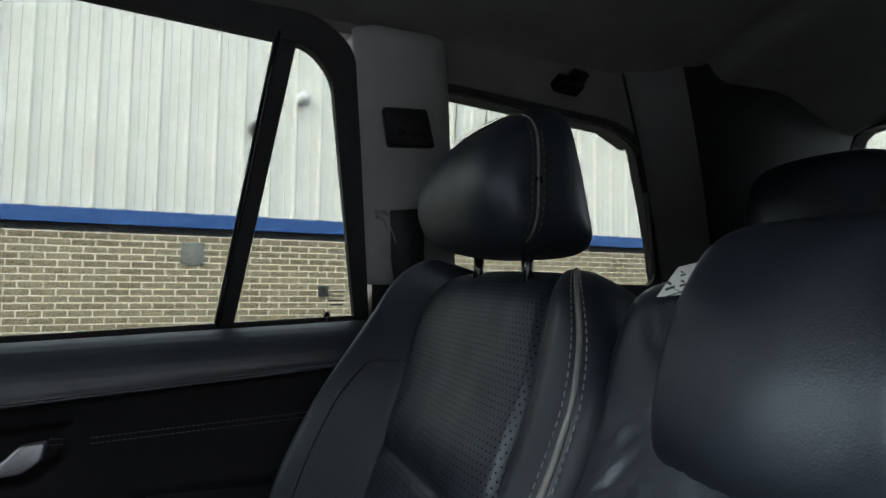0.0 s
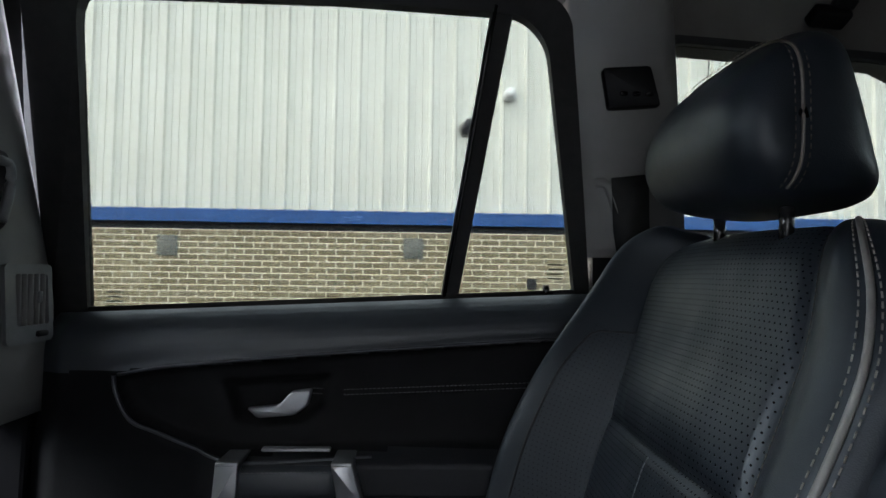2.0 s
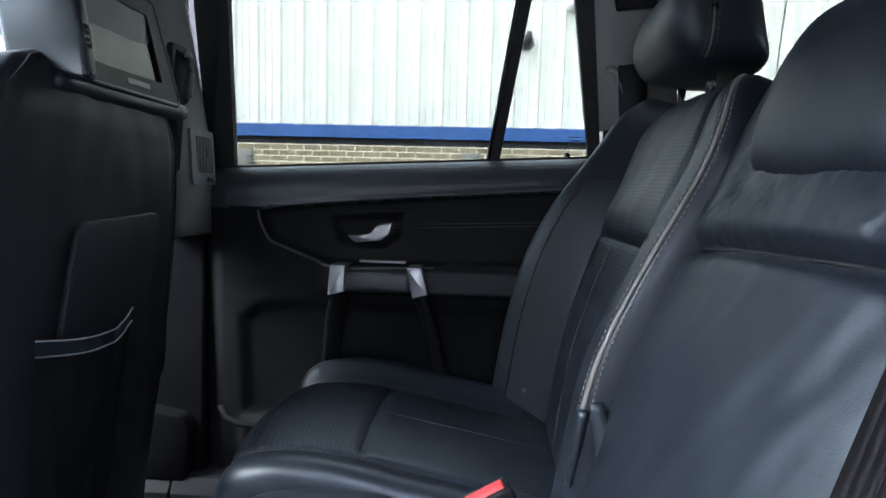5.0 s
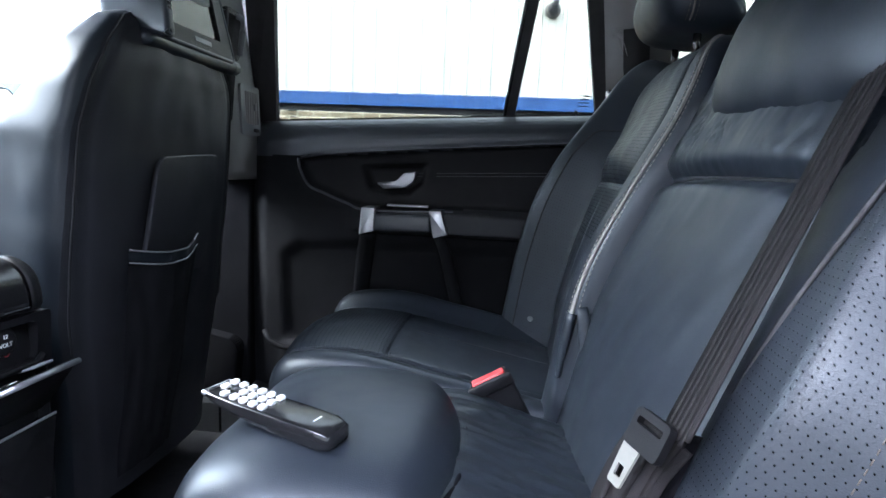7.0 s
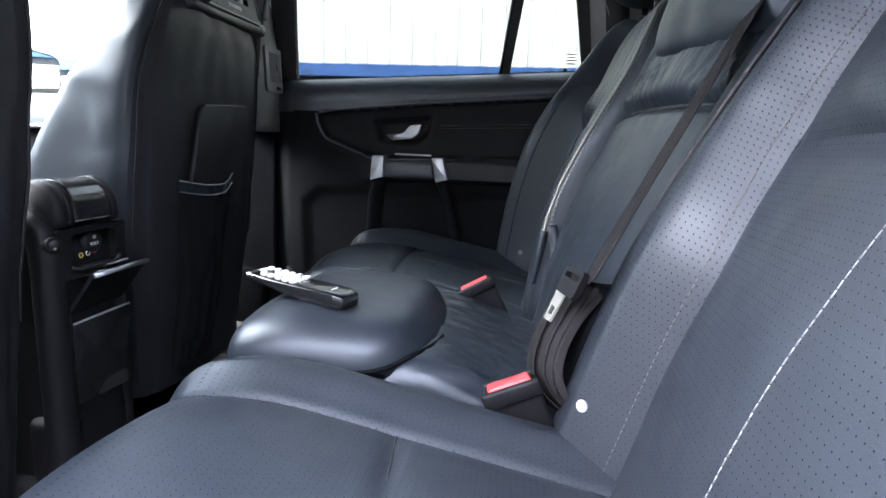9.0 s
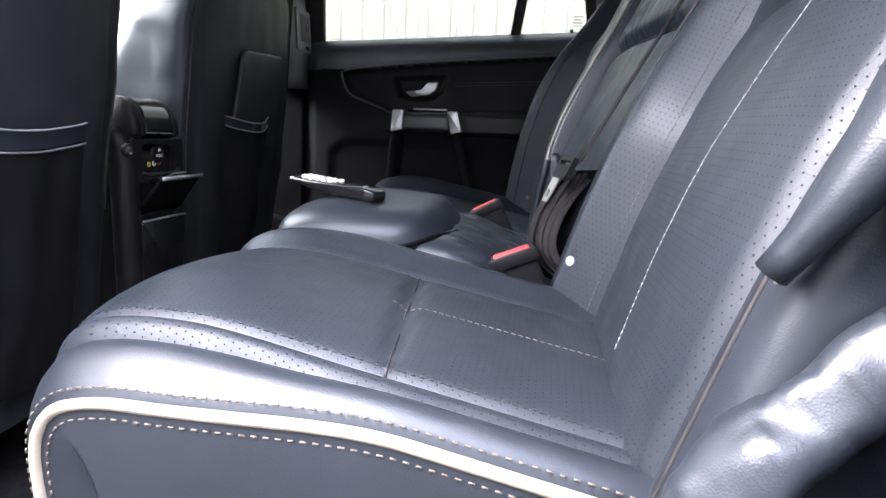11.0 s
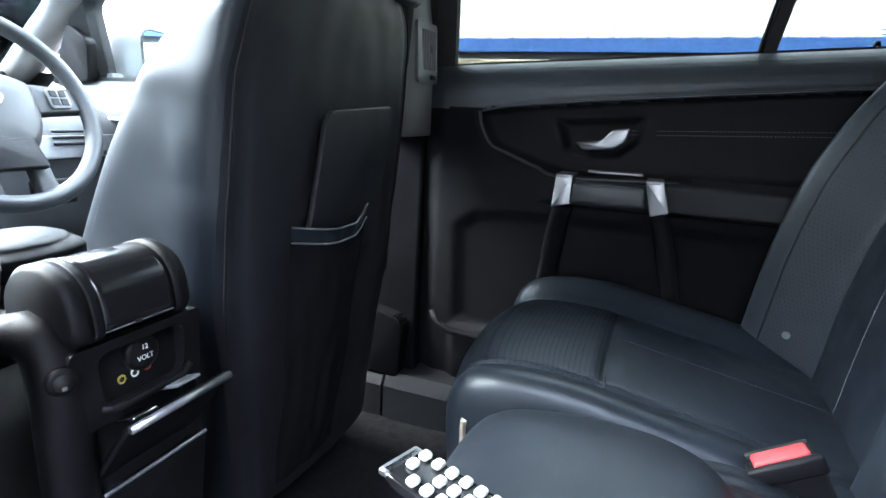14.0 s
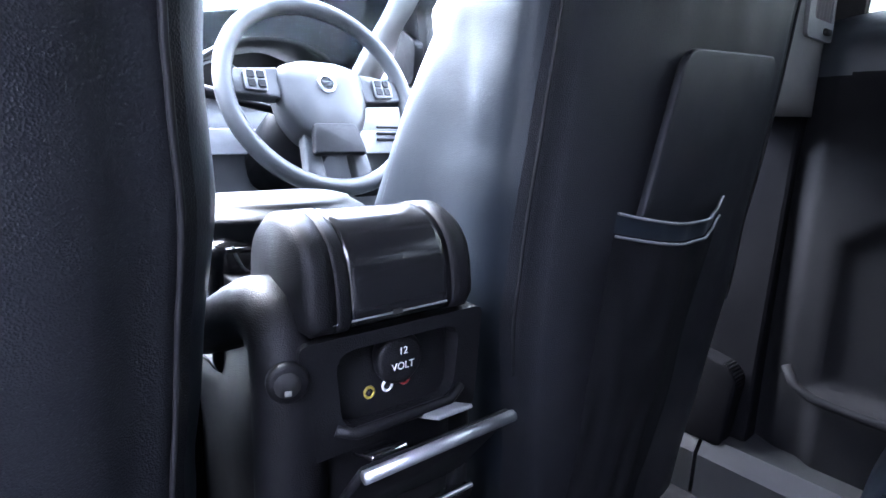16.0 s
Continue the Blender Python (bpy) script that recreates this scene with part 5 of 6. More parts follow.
for a in range(6):
    for b in range(3):
        if a == 5 and b != 1 and b != 0:
            continue
        if a == 4 and b == 1:
            continue
        q = block((0.0070, 0.0088, 0.005), (0.004 + 0.0118 * a, -0.0120 + 0.0120 * b, 0.0080), (0, 0, 0), 0.002, 2)
        q.transform(mr)
        part("button", q, WHITE, rem, "pale rubber button")
q = block((0.001, 0.012, 0.001), (-0.050, 0.0, 0.0083), bevel=0)
q.transform(mr)
part("mark", q, WHITE, rem, smooth=False)
q = block((0.010, 0.036, 0.005), (0.0725, 0, 0.0035), bevel=0.002)
q.transform(mr)
part("front_edge", q, SILVER, rem, "silver edge")


# third-row seat on the right, seen through the gap
t3 = thing("third_row_seat", "folded-up black leather third-row seat with piped head restraint", "car seat", (0.95, 0.43, 0.42))
tl = Loft(spine([(0.83, 0.62), (0.86, 0.80), (0.90, 1.0), (0.945, 1.17)], 30, lambda u: 0.40, 0.11, 0.05, centre=lambda u: 0.42, corner=0.05), lambda s, v: 0.02 * abs(s) ** 3, 5, 80)
part("backrest", tl.build()["all"], LEATHER, t3)
hl = Loft(spine([(0.875, 1.19), (0.868, 1.22), (0.875, 1.32), (0.905, 1.425)], 30, lambda u: 0.235, 0.10, 0.06, 0.04, centre=lambda u: 0.50, corner=0.07), lambda s, v: 0.008 * (1 - s * s), 4, 80)
part("head_restraint", hl.build()["all"], LEATHER, t3)
rim = [hl.point(0.955, 0.45, v) for v in np.linspace(0.1, 0.93, 20)] + [hl.point(s_, 0.9, 0.965) for s_ in np.linspace(0.8, -0.8, 16)] + [hl.point(-0.955, 0.45, v) for v in np.linspace(0.93, 0.1, 20)]
part("piping", tube(curve([tuple(p) for p in rim], 90), 0.0022, 8), PIPING, t3, "cream piping")
part("cushion", block((0.42, 0.42, 0.14), (0.66, 0.42, 0.60), (0, 6, 0), 0.04, 4), LEATHER, t3)
part("seat_base", block((0.40, 0.38, 0.16), (0.68, 0.42, 0.47), bevel=0.02), PLASTIC, t3)
part("back_post", tube([(0.90, 0.47, 1.15), (0.91, 0.47, 1.24)], 0.006, 10), CHROME, t3)

# ceiling fittings above the last row
hk = thing("ceiling_belt_anchor", "dark plastic belt anchor set into the headliner", "belt anchor", (0.52, 0.55, 1.52))
part("cover", block((0.052, 0.026, 0.020), (0.540, 0.636, 1.516), (-30, 0, 8), 0.005, 3), PLASTIC, hk)
part("clip", block((0.030, 0.016, 0.014), (0.556, 0.628, 1.532), (-40, 0, 8), 0.004, 3), PLASTIC, hk)


# ---- front seats ----
def front_seat(cy, mir, screen, back_by=0.0, recline=0.0):
    """mir: +1 where the car's middle lies towards -y."""
    lab = "black leather driver's seat with rear pocket and screen" if screen else "black leather front passenger seat, seen from behind"
    seat = thing("front_seat", lab, "car seat", (-0.6, cy, 0.42), "front seats")
    rear = [(0.50, -0.520), (0.70, -0.500), (0.90, -0.486), (1.05, -0.474), (1.15, -0.462), (1.205, -0.468), (1.232, -0.485)]
    front = [(0.50, -0.76), (0.66, -0.765), (0.86, -0.735), (0.97, -0.665), (1.06, -0.605), (1.13, -0.545), (1.19, -0.515), (1.232, -0.495)]
    half = [(0.50, 0.175), (0.80, 0.212), (0.92, 0.218), (1.05, 0.212), (1.12, 0.196), (1.17, 0.168), (1.21, 0.125), (1.232, 0.06)]
    zs_ = np.r_[np.linspace(0.50, 1.14, 54), 1.14 + 0.092 * np.sin(np.linspace(0.05, math.pi / 2, 16))]
    secs = []
    for z in zs_:
        lean = back_by + recline * (z - 0.75)
        xr, xf = np.interp(z, *zip(*rear)) + lean, np.interp(z, *zip(*front)) + lean
        w = max(np.interp(z, *zip(*half)), 0.0 if screen or z > 0.9 else 0.212)
        secs.append((((xr + xf) / 2, cy, z), (1, 0, 0), w, max(0.004, (xr - xf) / 2)))
    def shift(s, v):
        return 0.010 * (1 - s * s) + groove(abs(s) - 0.83, 0.02, 0.004) + 0.0035 * noise.noise((s * 4, v * 7, 3 * mir))
    def sag(p, s_):
        f = 0.007 * noise.noise((p.x * 7, p.z * 6, 3 * mir)) - 0.006 * abs(noise.noise((p.x * 9 + p.z * 4, p.z * 11 - p.x * 3, 8 + mir)))
        return p + Vector((0, math.copysign(abs(s_) ** 6 * f, s_), 0))
    lof = Loft(secs, shift, 6.0, 150, sag)
    g = lof.build(lambda s, q, v: "rear" if q > 0.55 and abs(s) < 0.93 else "body")
    back = part("backrest", g["body"], WORN, seat, "black leather with fine creases")
    part("rear_panel", g["rear"], BACKSKIN, back, "smooth black seat back panel")
    for sg in (-1, 1):
        sl = [lof.point(0.90 * sg, 0.885, v) for v in np.linspace(0.30, 0.97, 50)]
        part("seam", tube([p + Vector((0.001, 0.001 * sg, 0)) for p in sl], 0.0016, 6), SEAMDARK, back)
        part("stitching", stitches([lof.point(0.985 * sg, -0.60, v) + Vector((0, 0.001 * sg, 0)) for v in np.linspace(0.45, 0.95, 50)]), GREYPL, back, "thread")
    part("cushion", block((0.50, 0.44, 0.16), (-0.98, cy, 0.62), (0, 8, 0), 0.05, 4), LEATHER, seat)
    part("seat_base", block((0.46, 0.36, 0.14), (-0.90, cy, 0.47), bevel=0.03), PLASTIC, seat)
    if screen:
        # map pocket: stiff board above, gathered pouch below with a banded hem
        fx = lambda y, z: lof.front((y - cy) / 0.215, (z - 0.50) / 0.73).x
        rx = lambda z: np.interp(z, *zip(*rear)) + 0.010
        board = rounded([(0.262, 0.84), (0.292, 1.010), (0.304, 1.022), (0.456, 1.030), (0.466, 1.018), (0.435, 0.83)], 0.012, 4)
        part("pocket_board", prism(board, lambda y, z, d: (rx(z) + 0.003 + d, y, z), 0.008, 0.002), BACKSKIN, back, "black pocket board")
        def pouch(u, v):
            y = 0.225 + 0.175 * u
            top = 0.892 - 0.012 * math.sin(math.pi * u) + 0.004 * sstep(0.75, 1.0, u)
            z = 0.545 + (top - 0.545) * v
            y += (1 - v) * (-0.005 - 0.045 * u)
            return (rx(z) + 0.014 + 0.020 * math.sin(math.pi * u) * (0.3 + 0.7 * v) + 0.004 * noise.noise((u * 7, v * 4, 2)), y, z)
        pm = field(pouch, np.linspace(0, 1, 40), np.linspace(0, 1, 40), lambda u, v: "hem" if v > 0.942 else "cloth")
        part("pocket_pouch", pm["cloth"], LOWER, back, "soft black pouch")
        hem = part("pocket_hem", pm["hem"], LEATHER, back, "leather hem")
        for v in (0.995, 0.942):
            part("hem_cord", tube([Vector(pouch(u, v)) + Vector((0.002, 0, 0)) for u in np.linspace(0, 1, 40)], 0.0014, 6), GREYPL, hem)
    else:
        rx = lambda z: np.interp(z, *zip(*rear)) + 0.010 + back_by + recline * (z - 0.75)
        def pouch(u, v):
            y = cy + 0.115 - 0.20 * u
            z = 0.55 + (0.868 - 0.010 * math.sin(math.pi * u) - 0.55) * v
            return (rx(z) + 0.012 + 0.014 * math.sin(math.pi * u) * (0.3 + 0.7 * v) + 0.003 * noise.noise((u * 6, v * 4, 5)), y - 0.02 * (1 - v) * (0.5 - u), z)
        pm = field(pouch, np.linspace(0, 1, 30), np.linspace(0, 1, 30), lambda u, v: "hem" if v > 0.92 else "cloth")
        part("pocket_pouch", pm["cloth"], LOWER, back, "soft black pouch")
        hem = part("pocket_hem", pm["hem"], LEATHER, back, "leather hem")
        for v in (0.995, 0.92):
            part("hem_cord", tube([Vector(pouch(u, v)) + Vector((0.002, 0, 0)) for u in np.linspace(0, 1, 30)], 0.0013, 6), GREYPL, hem)
    # head restraint
    hc, hh = (cy + 0.028, 0.118) if screen else (cy, 0.135)
    hb = [(-0.478, 1.200), (-0.466, 1.225), (-0.474, 1.30), (-0.496, 1.385), (-0.52, 1.435), (-0.56, 1.455), (-0.60, 1.43), (-0.625, 1.36), (-0.62, 1.27), (-0.59, 1.225), (-0.53, 1.20)]
    hb = [(-0.47 + (x + 0.47) * (0.5 if screen and x < -0.47 else 1.0) + back_by + recline * (z - 0.75), z) for x, z in hb]
    prof = curve(hb, 60, True)
    c0 = prof.mean(0)
    bm = bmesh.new()
    ss = [math.sin(a) for a in np.linspace(-math.pi / 2, math.pi / 2, 30)]
    def hp(j, s):
        k = 0.6 + 0.4 * (1 - min(0.99999, abs(s)) ** 5) ** 0.2
        p = c0 + (prof[j % 60] - c0) * k
        return (p[0], hc + s * hh, p[1])
    vv = [[bm.verts.new(hp(j, s)) for j in range(60)] for s in ss]
    for A, B in zip(vv, vv[1:]):
        for j in range(60):
            bm.faces.new((A[j], A[(j + 1) % 60], B[(j + 1) % 60], B[j]))
    bm.faces.new(vv[0])
    bm.faces.new(vv[-1])
    bmesh.ops.recalc_face_normals(bm, faces=bm.faces)
    hr = part("head_restraint", bm, LEATHER, seat)
    if screen:
        n0, q0 = Vector((-0.456, hc, 1.196)), Vector((-0.484, hc, 1.350))
        upv = (q0 - n0).normalized()
        nor = Vector((upv.z, 0, -upv.x))
        sp = lambda y, h, d: n0 + Vector((0, y, 0)) + upv * h + nor * d
        ro = rounded([(-0.108, 0.0), (0.132, 0.0), (0.108, 0.155), (-0.104, 0.155)], 0.012)
        ri = rounded([(-0.092, 0.028), (0.092, 0.028), (0.084, 0.128), (-0.086, 0.128)], 0.006)
        fr_ = part("screen_surround", ring_prism(ro, ri, lambda a, b, d: sp(a, b, d - 0.012), 0.018), PLASTIC, hr, "dark grey screen surround", smooth=False)
        part("display", prism(ri, lambda a, b, d: sp(a, b, d - 0.003), 0.004), SCREEN, fr_, "switched-off display", smooth=False)
        part("badge_bar", prism([(0.005, 0.012), (0.055, 0.012), (0.055, 0.020), (0.005, 0.020)], lambda a, b, d: sp(a, b, 0.006 + d), 0.001), GREYPL, fr_, smooth=False)
        part("lower_roll", tube([(-0.462, hc + y, 1.190 - 0.003 * math.cos(y * 12)) for y in np.linspace(-0.12, 0.155, 16)], 0.013, 10), LEATHER, hr)
        wing = rounded([(-0.52, 1.207), (-0.418, 1.186), (-0.424, 1.24), (-0.452, 1.40), (-0.49, 1.44), (-0.55, 1.42)], 0.015, 5)
        part("side_wing", prism(wing, lambda x, z, d: (x, hc - 0.120 + d, z), 0.020, 0.006), LEATHER, hr, "padded side of the head restraint")
        part("surround_lip", tube([sp(a, b, 0.004) for a, b in ro], 0.004, 6, True), LEATHER, hr)
    for off in (-0.07, 0.07):
        part("post", tube([(-0.53 + back_by + recline * 0.45, cy + off, 1.18), (-0.535 + back_by + recline * 0.5, cy + off, 1.26)], 0.006, 10), CHROME, hr)
    return seat


front_seat(0.358, 1, True)
front_seat(-0.303, -1, False, 0.058, 0.06)

# ---- centre console ----
CY = 0.008
con = thing("centre_console", "black plastic centre console with 12 volt socket and open ashtray flap", "console", (-0.6, CY, 0.45))
# sculpted rear body: wide flanks, narrow upper nose
secs = []
for z in np.r_[np.linspace(0.44, 0.82, 24), np.linspace(0.825, 0.852, 8)]:
    w = 0.061 - 0.004 * sstep(0.76, 0.85, z)
    secs.append(((-0.575 - 0.02 * sstep(0.8, 0.9, z), CY + 0.007, z), (1, 0, 0), w, 0.118 - 0.02 * sstep(0.82, 0.89, z)))
part("body", Loft(secs, None, 5.0, 80).build()["all"], PLASTIC, con, "grained black plastic")
part("flank_nose", tube(curve([(-0.70, -0.062, 0.775), (-0.60, -0.060, 0.808), (-0.535, -0.057, 0.836), (-0.500, -0.050, 0.853), (-0.481, -0.047, 0.850), (-0.470, -0.047, 0.825), (-0.468, -0.048, 0.72), (-0.468, -0.050, 0.50)], 46), [0.014 + 0.0055 * sstep(4, 20, k) for k in range(46)], 16, flat=1.0), PLASTIC, con, "rounded side cheek")
part("flank_nose", tube(curve([(-0.70, 0.085, 0.80), (-0.58, 0.078, 0.850), (-0.505, 0.072, 0.862), (-0.472, 0.066, 0.84), (-0.466, 0.066, 0.74), (-0.466, 0.066, 0.52)], 30), 0.010, 12, flat=1.0), PLASTIC, con, "rounded side cheek")
# rounded cap with side cheeks
capp = [(-0.525, 0.862), (-0.522, 0.885), (-0.508, 0.901), (-0.487, 0.907), (-0.468, 0.902), (-0.454, 0.889), (-0.448, 0.868), (-0.450, 0.850), (-0.48, 0.845), (-0.52, 0.848)]
cc = curve(capp, 40, True)
for name, y0, y1, k, mat in (("cap", -0.022, 0.044, 1.0, GLOSS), ("cap_band", -0.030, -0.0225, 1.02, PLASTIC), ("cap_end", -0.046, -0.0305, 1.01, PLASTIC), ("cap_band", 0.0445, 0.062, 1.02, PLASTIC)):
    bm = bmesh.new()
    m0 = cc.mean(0)
    rows = []
    for y, sc_ in ((y0, k * (0.86 if y0 < -0.04 else 1)), (y0 + 0.006 * min(1, (y1 - y0) / 0.018), k), (y1 - 0.006 * min(1, (y1 - y0) / 0.018), k), (y1, k * (0.9 if y1 > 0.06 else 1))):
        rows.append([bm.verts.new((m0[0] + (p[0] - m0[0]) * sc_, y, m0[1] + (p[1] - m0[1]) * sc_)) for p in cc])
    for A, B in zip(rows, rows[1:]):
        for j in range(40):
            bm.faces.new((A[j], A[(j + 1) % 40], B[(j + 1) % 40], B[j]))
    bm.faces.new(rows[0])
    bm.faces.new(rows[-1])
    bmesh.ops.recalc_face_normals(bm, faces=bm.faces)
    part(name, bm, mat, con)
part("cap_edge", block((0.003, 0.074, 0.0014), (-0.4480, 0.004, 0.855), (0, 0, 0), 0.0006), GREYPL, con)
part("cap_notch", block((0.0015, 0.006, 0.003), (-0.4462, 0.006, 0.8556), (0, 0, 0), 0.0005), SEAL, con)
# socket plate and recess
pl = part("socket_plate", ring_prism(rounded([(-0.050, 0.846), (0.072, 0.846), (0.068, 0.78), (-0.046, 0.78)], 0.006), rounded([(-0.030, 0.838), (0.054, 0.838), (0.050, 0.793), (-0.026, 0.793)], 0.012), lambda y, z, d: (-0.462 + d, y, z), 0.012), PLASTIC, con, "dark socket surround", smooth=False)
part("recess", prism(rounded([(-0.032, 0.84), (0.056, 0.84), (0.052, 0.791), (-0.028, 0.791)], 0.012), lambda y, z, d: (-0.470 + d, y, z), 0.004), LOWER, pl, smooth=False)
part("ledge", tube([(-0.450, -0.030, 0.795), (-0.447, -0.02, 0.791), (-0.447, 0.045, 0.791), (-0.450, 0.056, 0.797)], 0.0035, 8), PLASTIC, pl)
sk = part("socket_cap", disc(0.0155, 0.012, (-0.459, 0.014, 0.823), (0, 90, 0), 28, 0.003), PLASTIC, pl, "round 12 volt socket cap")


def writing(text, size, m, material, parent, name="lettering"):
    c = bpy.data.curves.new(name, "FONT")
    c.body, c.size, c.extrude, c.align_x, c.align_y = text, size, 0.0002, "CENTER", "CENTER"
    tmp = bpy.data.objects.new("t", c)
    me = bpy.data.meshes.new_from_object(tmp)
    bpy.data.objects.remove(tmp)
    bpy.data.curves.remove(c)
    bm = bmesh.new()
    bm.from_mesh(me)
    bpy.data.meshes.remove(me)
    bm.transform(m)
    return part(name, bm, material, parent, smooth=False)


facing = Matrix(((0, 0, 1, 0), (1, 0, 0, 0), (0, 1, 0, 0), (0, 0, 0, 1)))
writing("12", 0.0062, Matrix.Translation((-0.4525, 0.0145, 0.8285)) @ facing, WHITE, sk)
writing("VOLT", 0.0062, Matrix.Translation((-0.4525, 0.0145, 0.8195)) @ facing, WHITE, sk)
for y, z, mt_ in ((-0.005, 0.8065, YELLOW), (0.007, 0.8075, WHITE), (0.019, 0.8085, REDSOCK)):
    s_ = part("jack_socket", disc(0.0030, 0.008, (-0.462, y, z), (0, 90, 0), 18, 0.001), mt_, pl, "coloured jack socket")
    part("jack_hole", disc(0.0013, 0.0085, (-0.4615, y, z), (0, 90, 0), 12), SEAL, s_)
    part("jack_ring", tube([(-0.4575, y + 0.0031 * math.cos(a), z + 0.0031 * math.sin(a)) for a in np.linspace(0, 2 * math.pi, 16, endpoint=False)], 0.0009, 6, True), mt_, s_)
# headphone socket on the side cheek
hs = part("headphone_socket", disc(0.0105, 0.008, (-0.4520, -0.0550, 0.829), (0, 90, -18), 20, 0.002), PLASTIC, con, "round headphone socket")
part("headphone_hole", disc(0.0065, 0.009, (-0.4515, -0.0555, 0.829), (0, 90, -18), 14), SEAL, hs)
part("headphone_mark", block((0.001, 0.0035, 0.003), (-0.4465, -0.057, 0.8255), (0, 0, -18), 0.0005), STEEL, hs)
# open flap with a bright edge, ashtray inside, closed bin below
fl_ = prism([(-0.034, 0.0), (0.068, 0.0), (0.068, 0.075), (-0.034, 0.075)], lambda y, h, d: (-0.460 + h * 0.60 + d * -0.8, y, 0.728 + h * 0.80 + d * 0.6), 0.006, 0.002)
fp = part("open_flap", fl_, PLASTIC, con, "flap hanging open with a bright top edge")
part("flap_edge", tube([(-0.415, -0.034, 0.788), (-0.415, 0.068, 0.788)], 0.0035, 8), SILVER, fp, "bright metal edge")
part("flap_bracket", block((0.022, 0.022, 0.003), (-0.435, -0.012, 0.785), (0, -20, 0), 0.001), CHROME, fp)
part("flap_bracket", block((0.022, 0.026, 0.003), (-0.440, 0.036, 0.790), (0, -20, 0), 0.001), GREYPL, fp)
part("ashtray", prism(rounded([(-0.034, 0.775), (0.068, 0.775), (0.066, 0.73), (-0.032, 0.73)], 0.006), lambda y, z, d: (-0.475 + d, y, z), 0.012), SEAL, con, smooth=False)
bp_ = part("bin_panel", prism(rounded([(-0.036, 0.720), (0.072, 0.720), (0.062, 0.598), (-0.040, 0.604)], 0.005), lambda y, z, d: (-0.468 + (z - 0.6) * 0.05 + d, y, z), 0.012, 0.002), GLOSS, con, "satin black bin lid")
part("bin_edge", block((0.003, 0.106, 0.003), (-0.4505, 0.018, 0.7205), bevel=0.001), SILVER, bp_)
part("bin_grip", prism(rounded([(0.000, 0.604), (0.062, 0.600), (0.060, 0.622), (0.020, 0.622)], 0.008), lambda y, z, d: (-0.4555 + d, y, z), 0.0012), SEAL, bp_, smooth=False)
part("bin_foot", block((0.06, 0.13, 0.14), (-0.49, CY, 0.52), bevel=0.015, seg=3), PLASTIC, con)
# front arm rest box
arm = [((-0.632, CY + 0.011, z), (1, 0, 0), 0.072 - 0.014 * sstep(0.884, 0.895, z) - 0.004 * sstep(0.873, 0.868, z), 0.055 - 0.012 * sstep(0.884, 0.895, z)) for z in np.linspace(0.868, 0.895, 14)]
part("arm_rest_lid", Loft(arm, lambda s, v: -0.020 * s * s, 4.0, 80).build()["all"], PLASTIC, con, "dark arm rest lid")
part("arm_rest_box", block((0.10, 0.138, 0.100), (-0.632, CY + 0.011, 0.824), bevel=0.012, seg=3), GLOSS, con, "glossy dark storage box")
part("cup_holder_panel", block((0.30, 0.15, 0.06), (-0.86, CY + 0.02, 0.78), bevel=0.012, seg=3), PLASTIC, con)
part("lid_edge", tube([(-0.581, y, 0.8675) for y in np.linspace(-0.040, 0.078, 8)], 0.0022, 8), GLOSS, con)
part("box_trim", tube(curve([(-0.5812, -0.036, 0.870), (-0.5812, -0.028, 0.853), (-0.5812, -0.010, 0.845), (-0.5812, 0.03, 0.844), (-0.5812, 0.075, 0.846)], 16), 0.0012, 6), GREYPL, con)
part("tunnel_cover", block((0.80, 0.20, 0.30), (-1.05, CY + 0.01, 0.60), bevel=0.03, seg=3), PLASTIC, con)
part("gear_lever", tube([(-1.10, 0.02, 0.74), (-1.10, 0.02, 0.86), (-1.10, 0.02, 0.90)], [0.012, 0.014, 0.022], 12), GLOSS, con)

# ---- dashboard, steering wheel ----
dash = thing("dashboard", "grey car dashboard with instrument hood", "dashboard", (-1.5, MID, 0.60))
prof = [(-1.36, 0.62), (-1.335, 0.72), (-1.34, 0.80), (-1.345, 0.90), (-1.365, 0.955), (-1.41, 0.985), (-1.50, 1.005), (-1.62, 1.02), (-1.77, 1.03)]
pc = curve(prof, 50)
part("dash_skin", field(lambda u, v: (pc[int(v)][0], u, pc[int(v)][1]), np.linspace(MID - 0.70, MID + 0.70, 40), np.arange(50))["all"], DASH, dash, "soft grey dashboard skin")
part("trim_band", prism([(MID - 0.68, 0.935), (MID + 0.68, 0.935), (MID + 0.68, 0.885), (MID - 0.68, 0.885)], lambda y, z, d: (-1.345 + (0.91 - z) * 0.2 + d, y, z), 0.008, 0.002), SILVER, dash, "silver trim band", smooth=False)
hood = curve([(0.11, 0.975), (0.16, 1.05), (0.24, 1.105), (0.33, 1.122), (0.42, 1.110), (0.49, 1.06), (0.53, 0.975)], 40)
bm = bmesh.new()
rows = [[bm.verts.new((x, 0.32 + (p[0] - 0.32) * k, 0.975 + (p[1] - 0.975) * k)) for p in hood] for x, k in ((-1.64, 0.80), (-1.50, 0.97), (-1.39, 1.0), (-1.372, 0.99), (-1.39, 0.93), (-1.46, 0.88))]
for A, B in zip(rows, rows[1:]):
    for j in range(39):
        bm.faces.new((A[j], A[j + 1], B[j + 1], B[j]))
bmesh.ops.recalc_face_normals(bm, faces=bm.faces)
hd = part("instrument_hood", bm, DASH, dash, "arched instrument hood")
part("instrument_face", prism(rounded([(0.14, 0.97), (0.50, 0.97), (0.46, 1.06), (0.33, 1.10), (0.18, 1.06)], 0.03), lambda y, z, d: (-1.47 + d, y, z), 0.01), SEAL, hd, smooth=False)
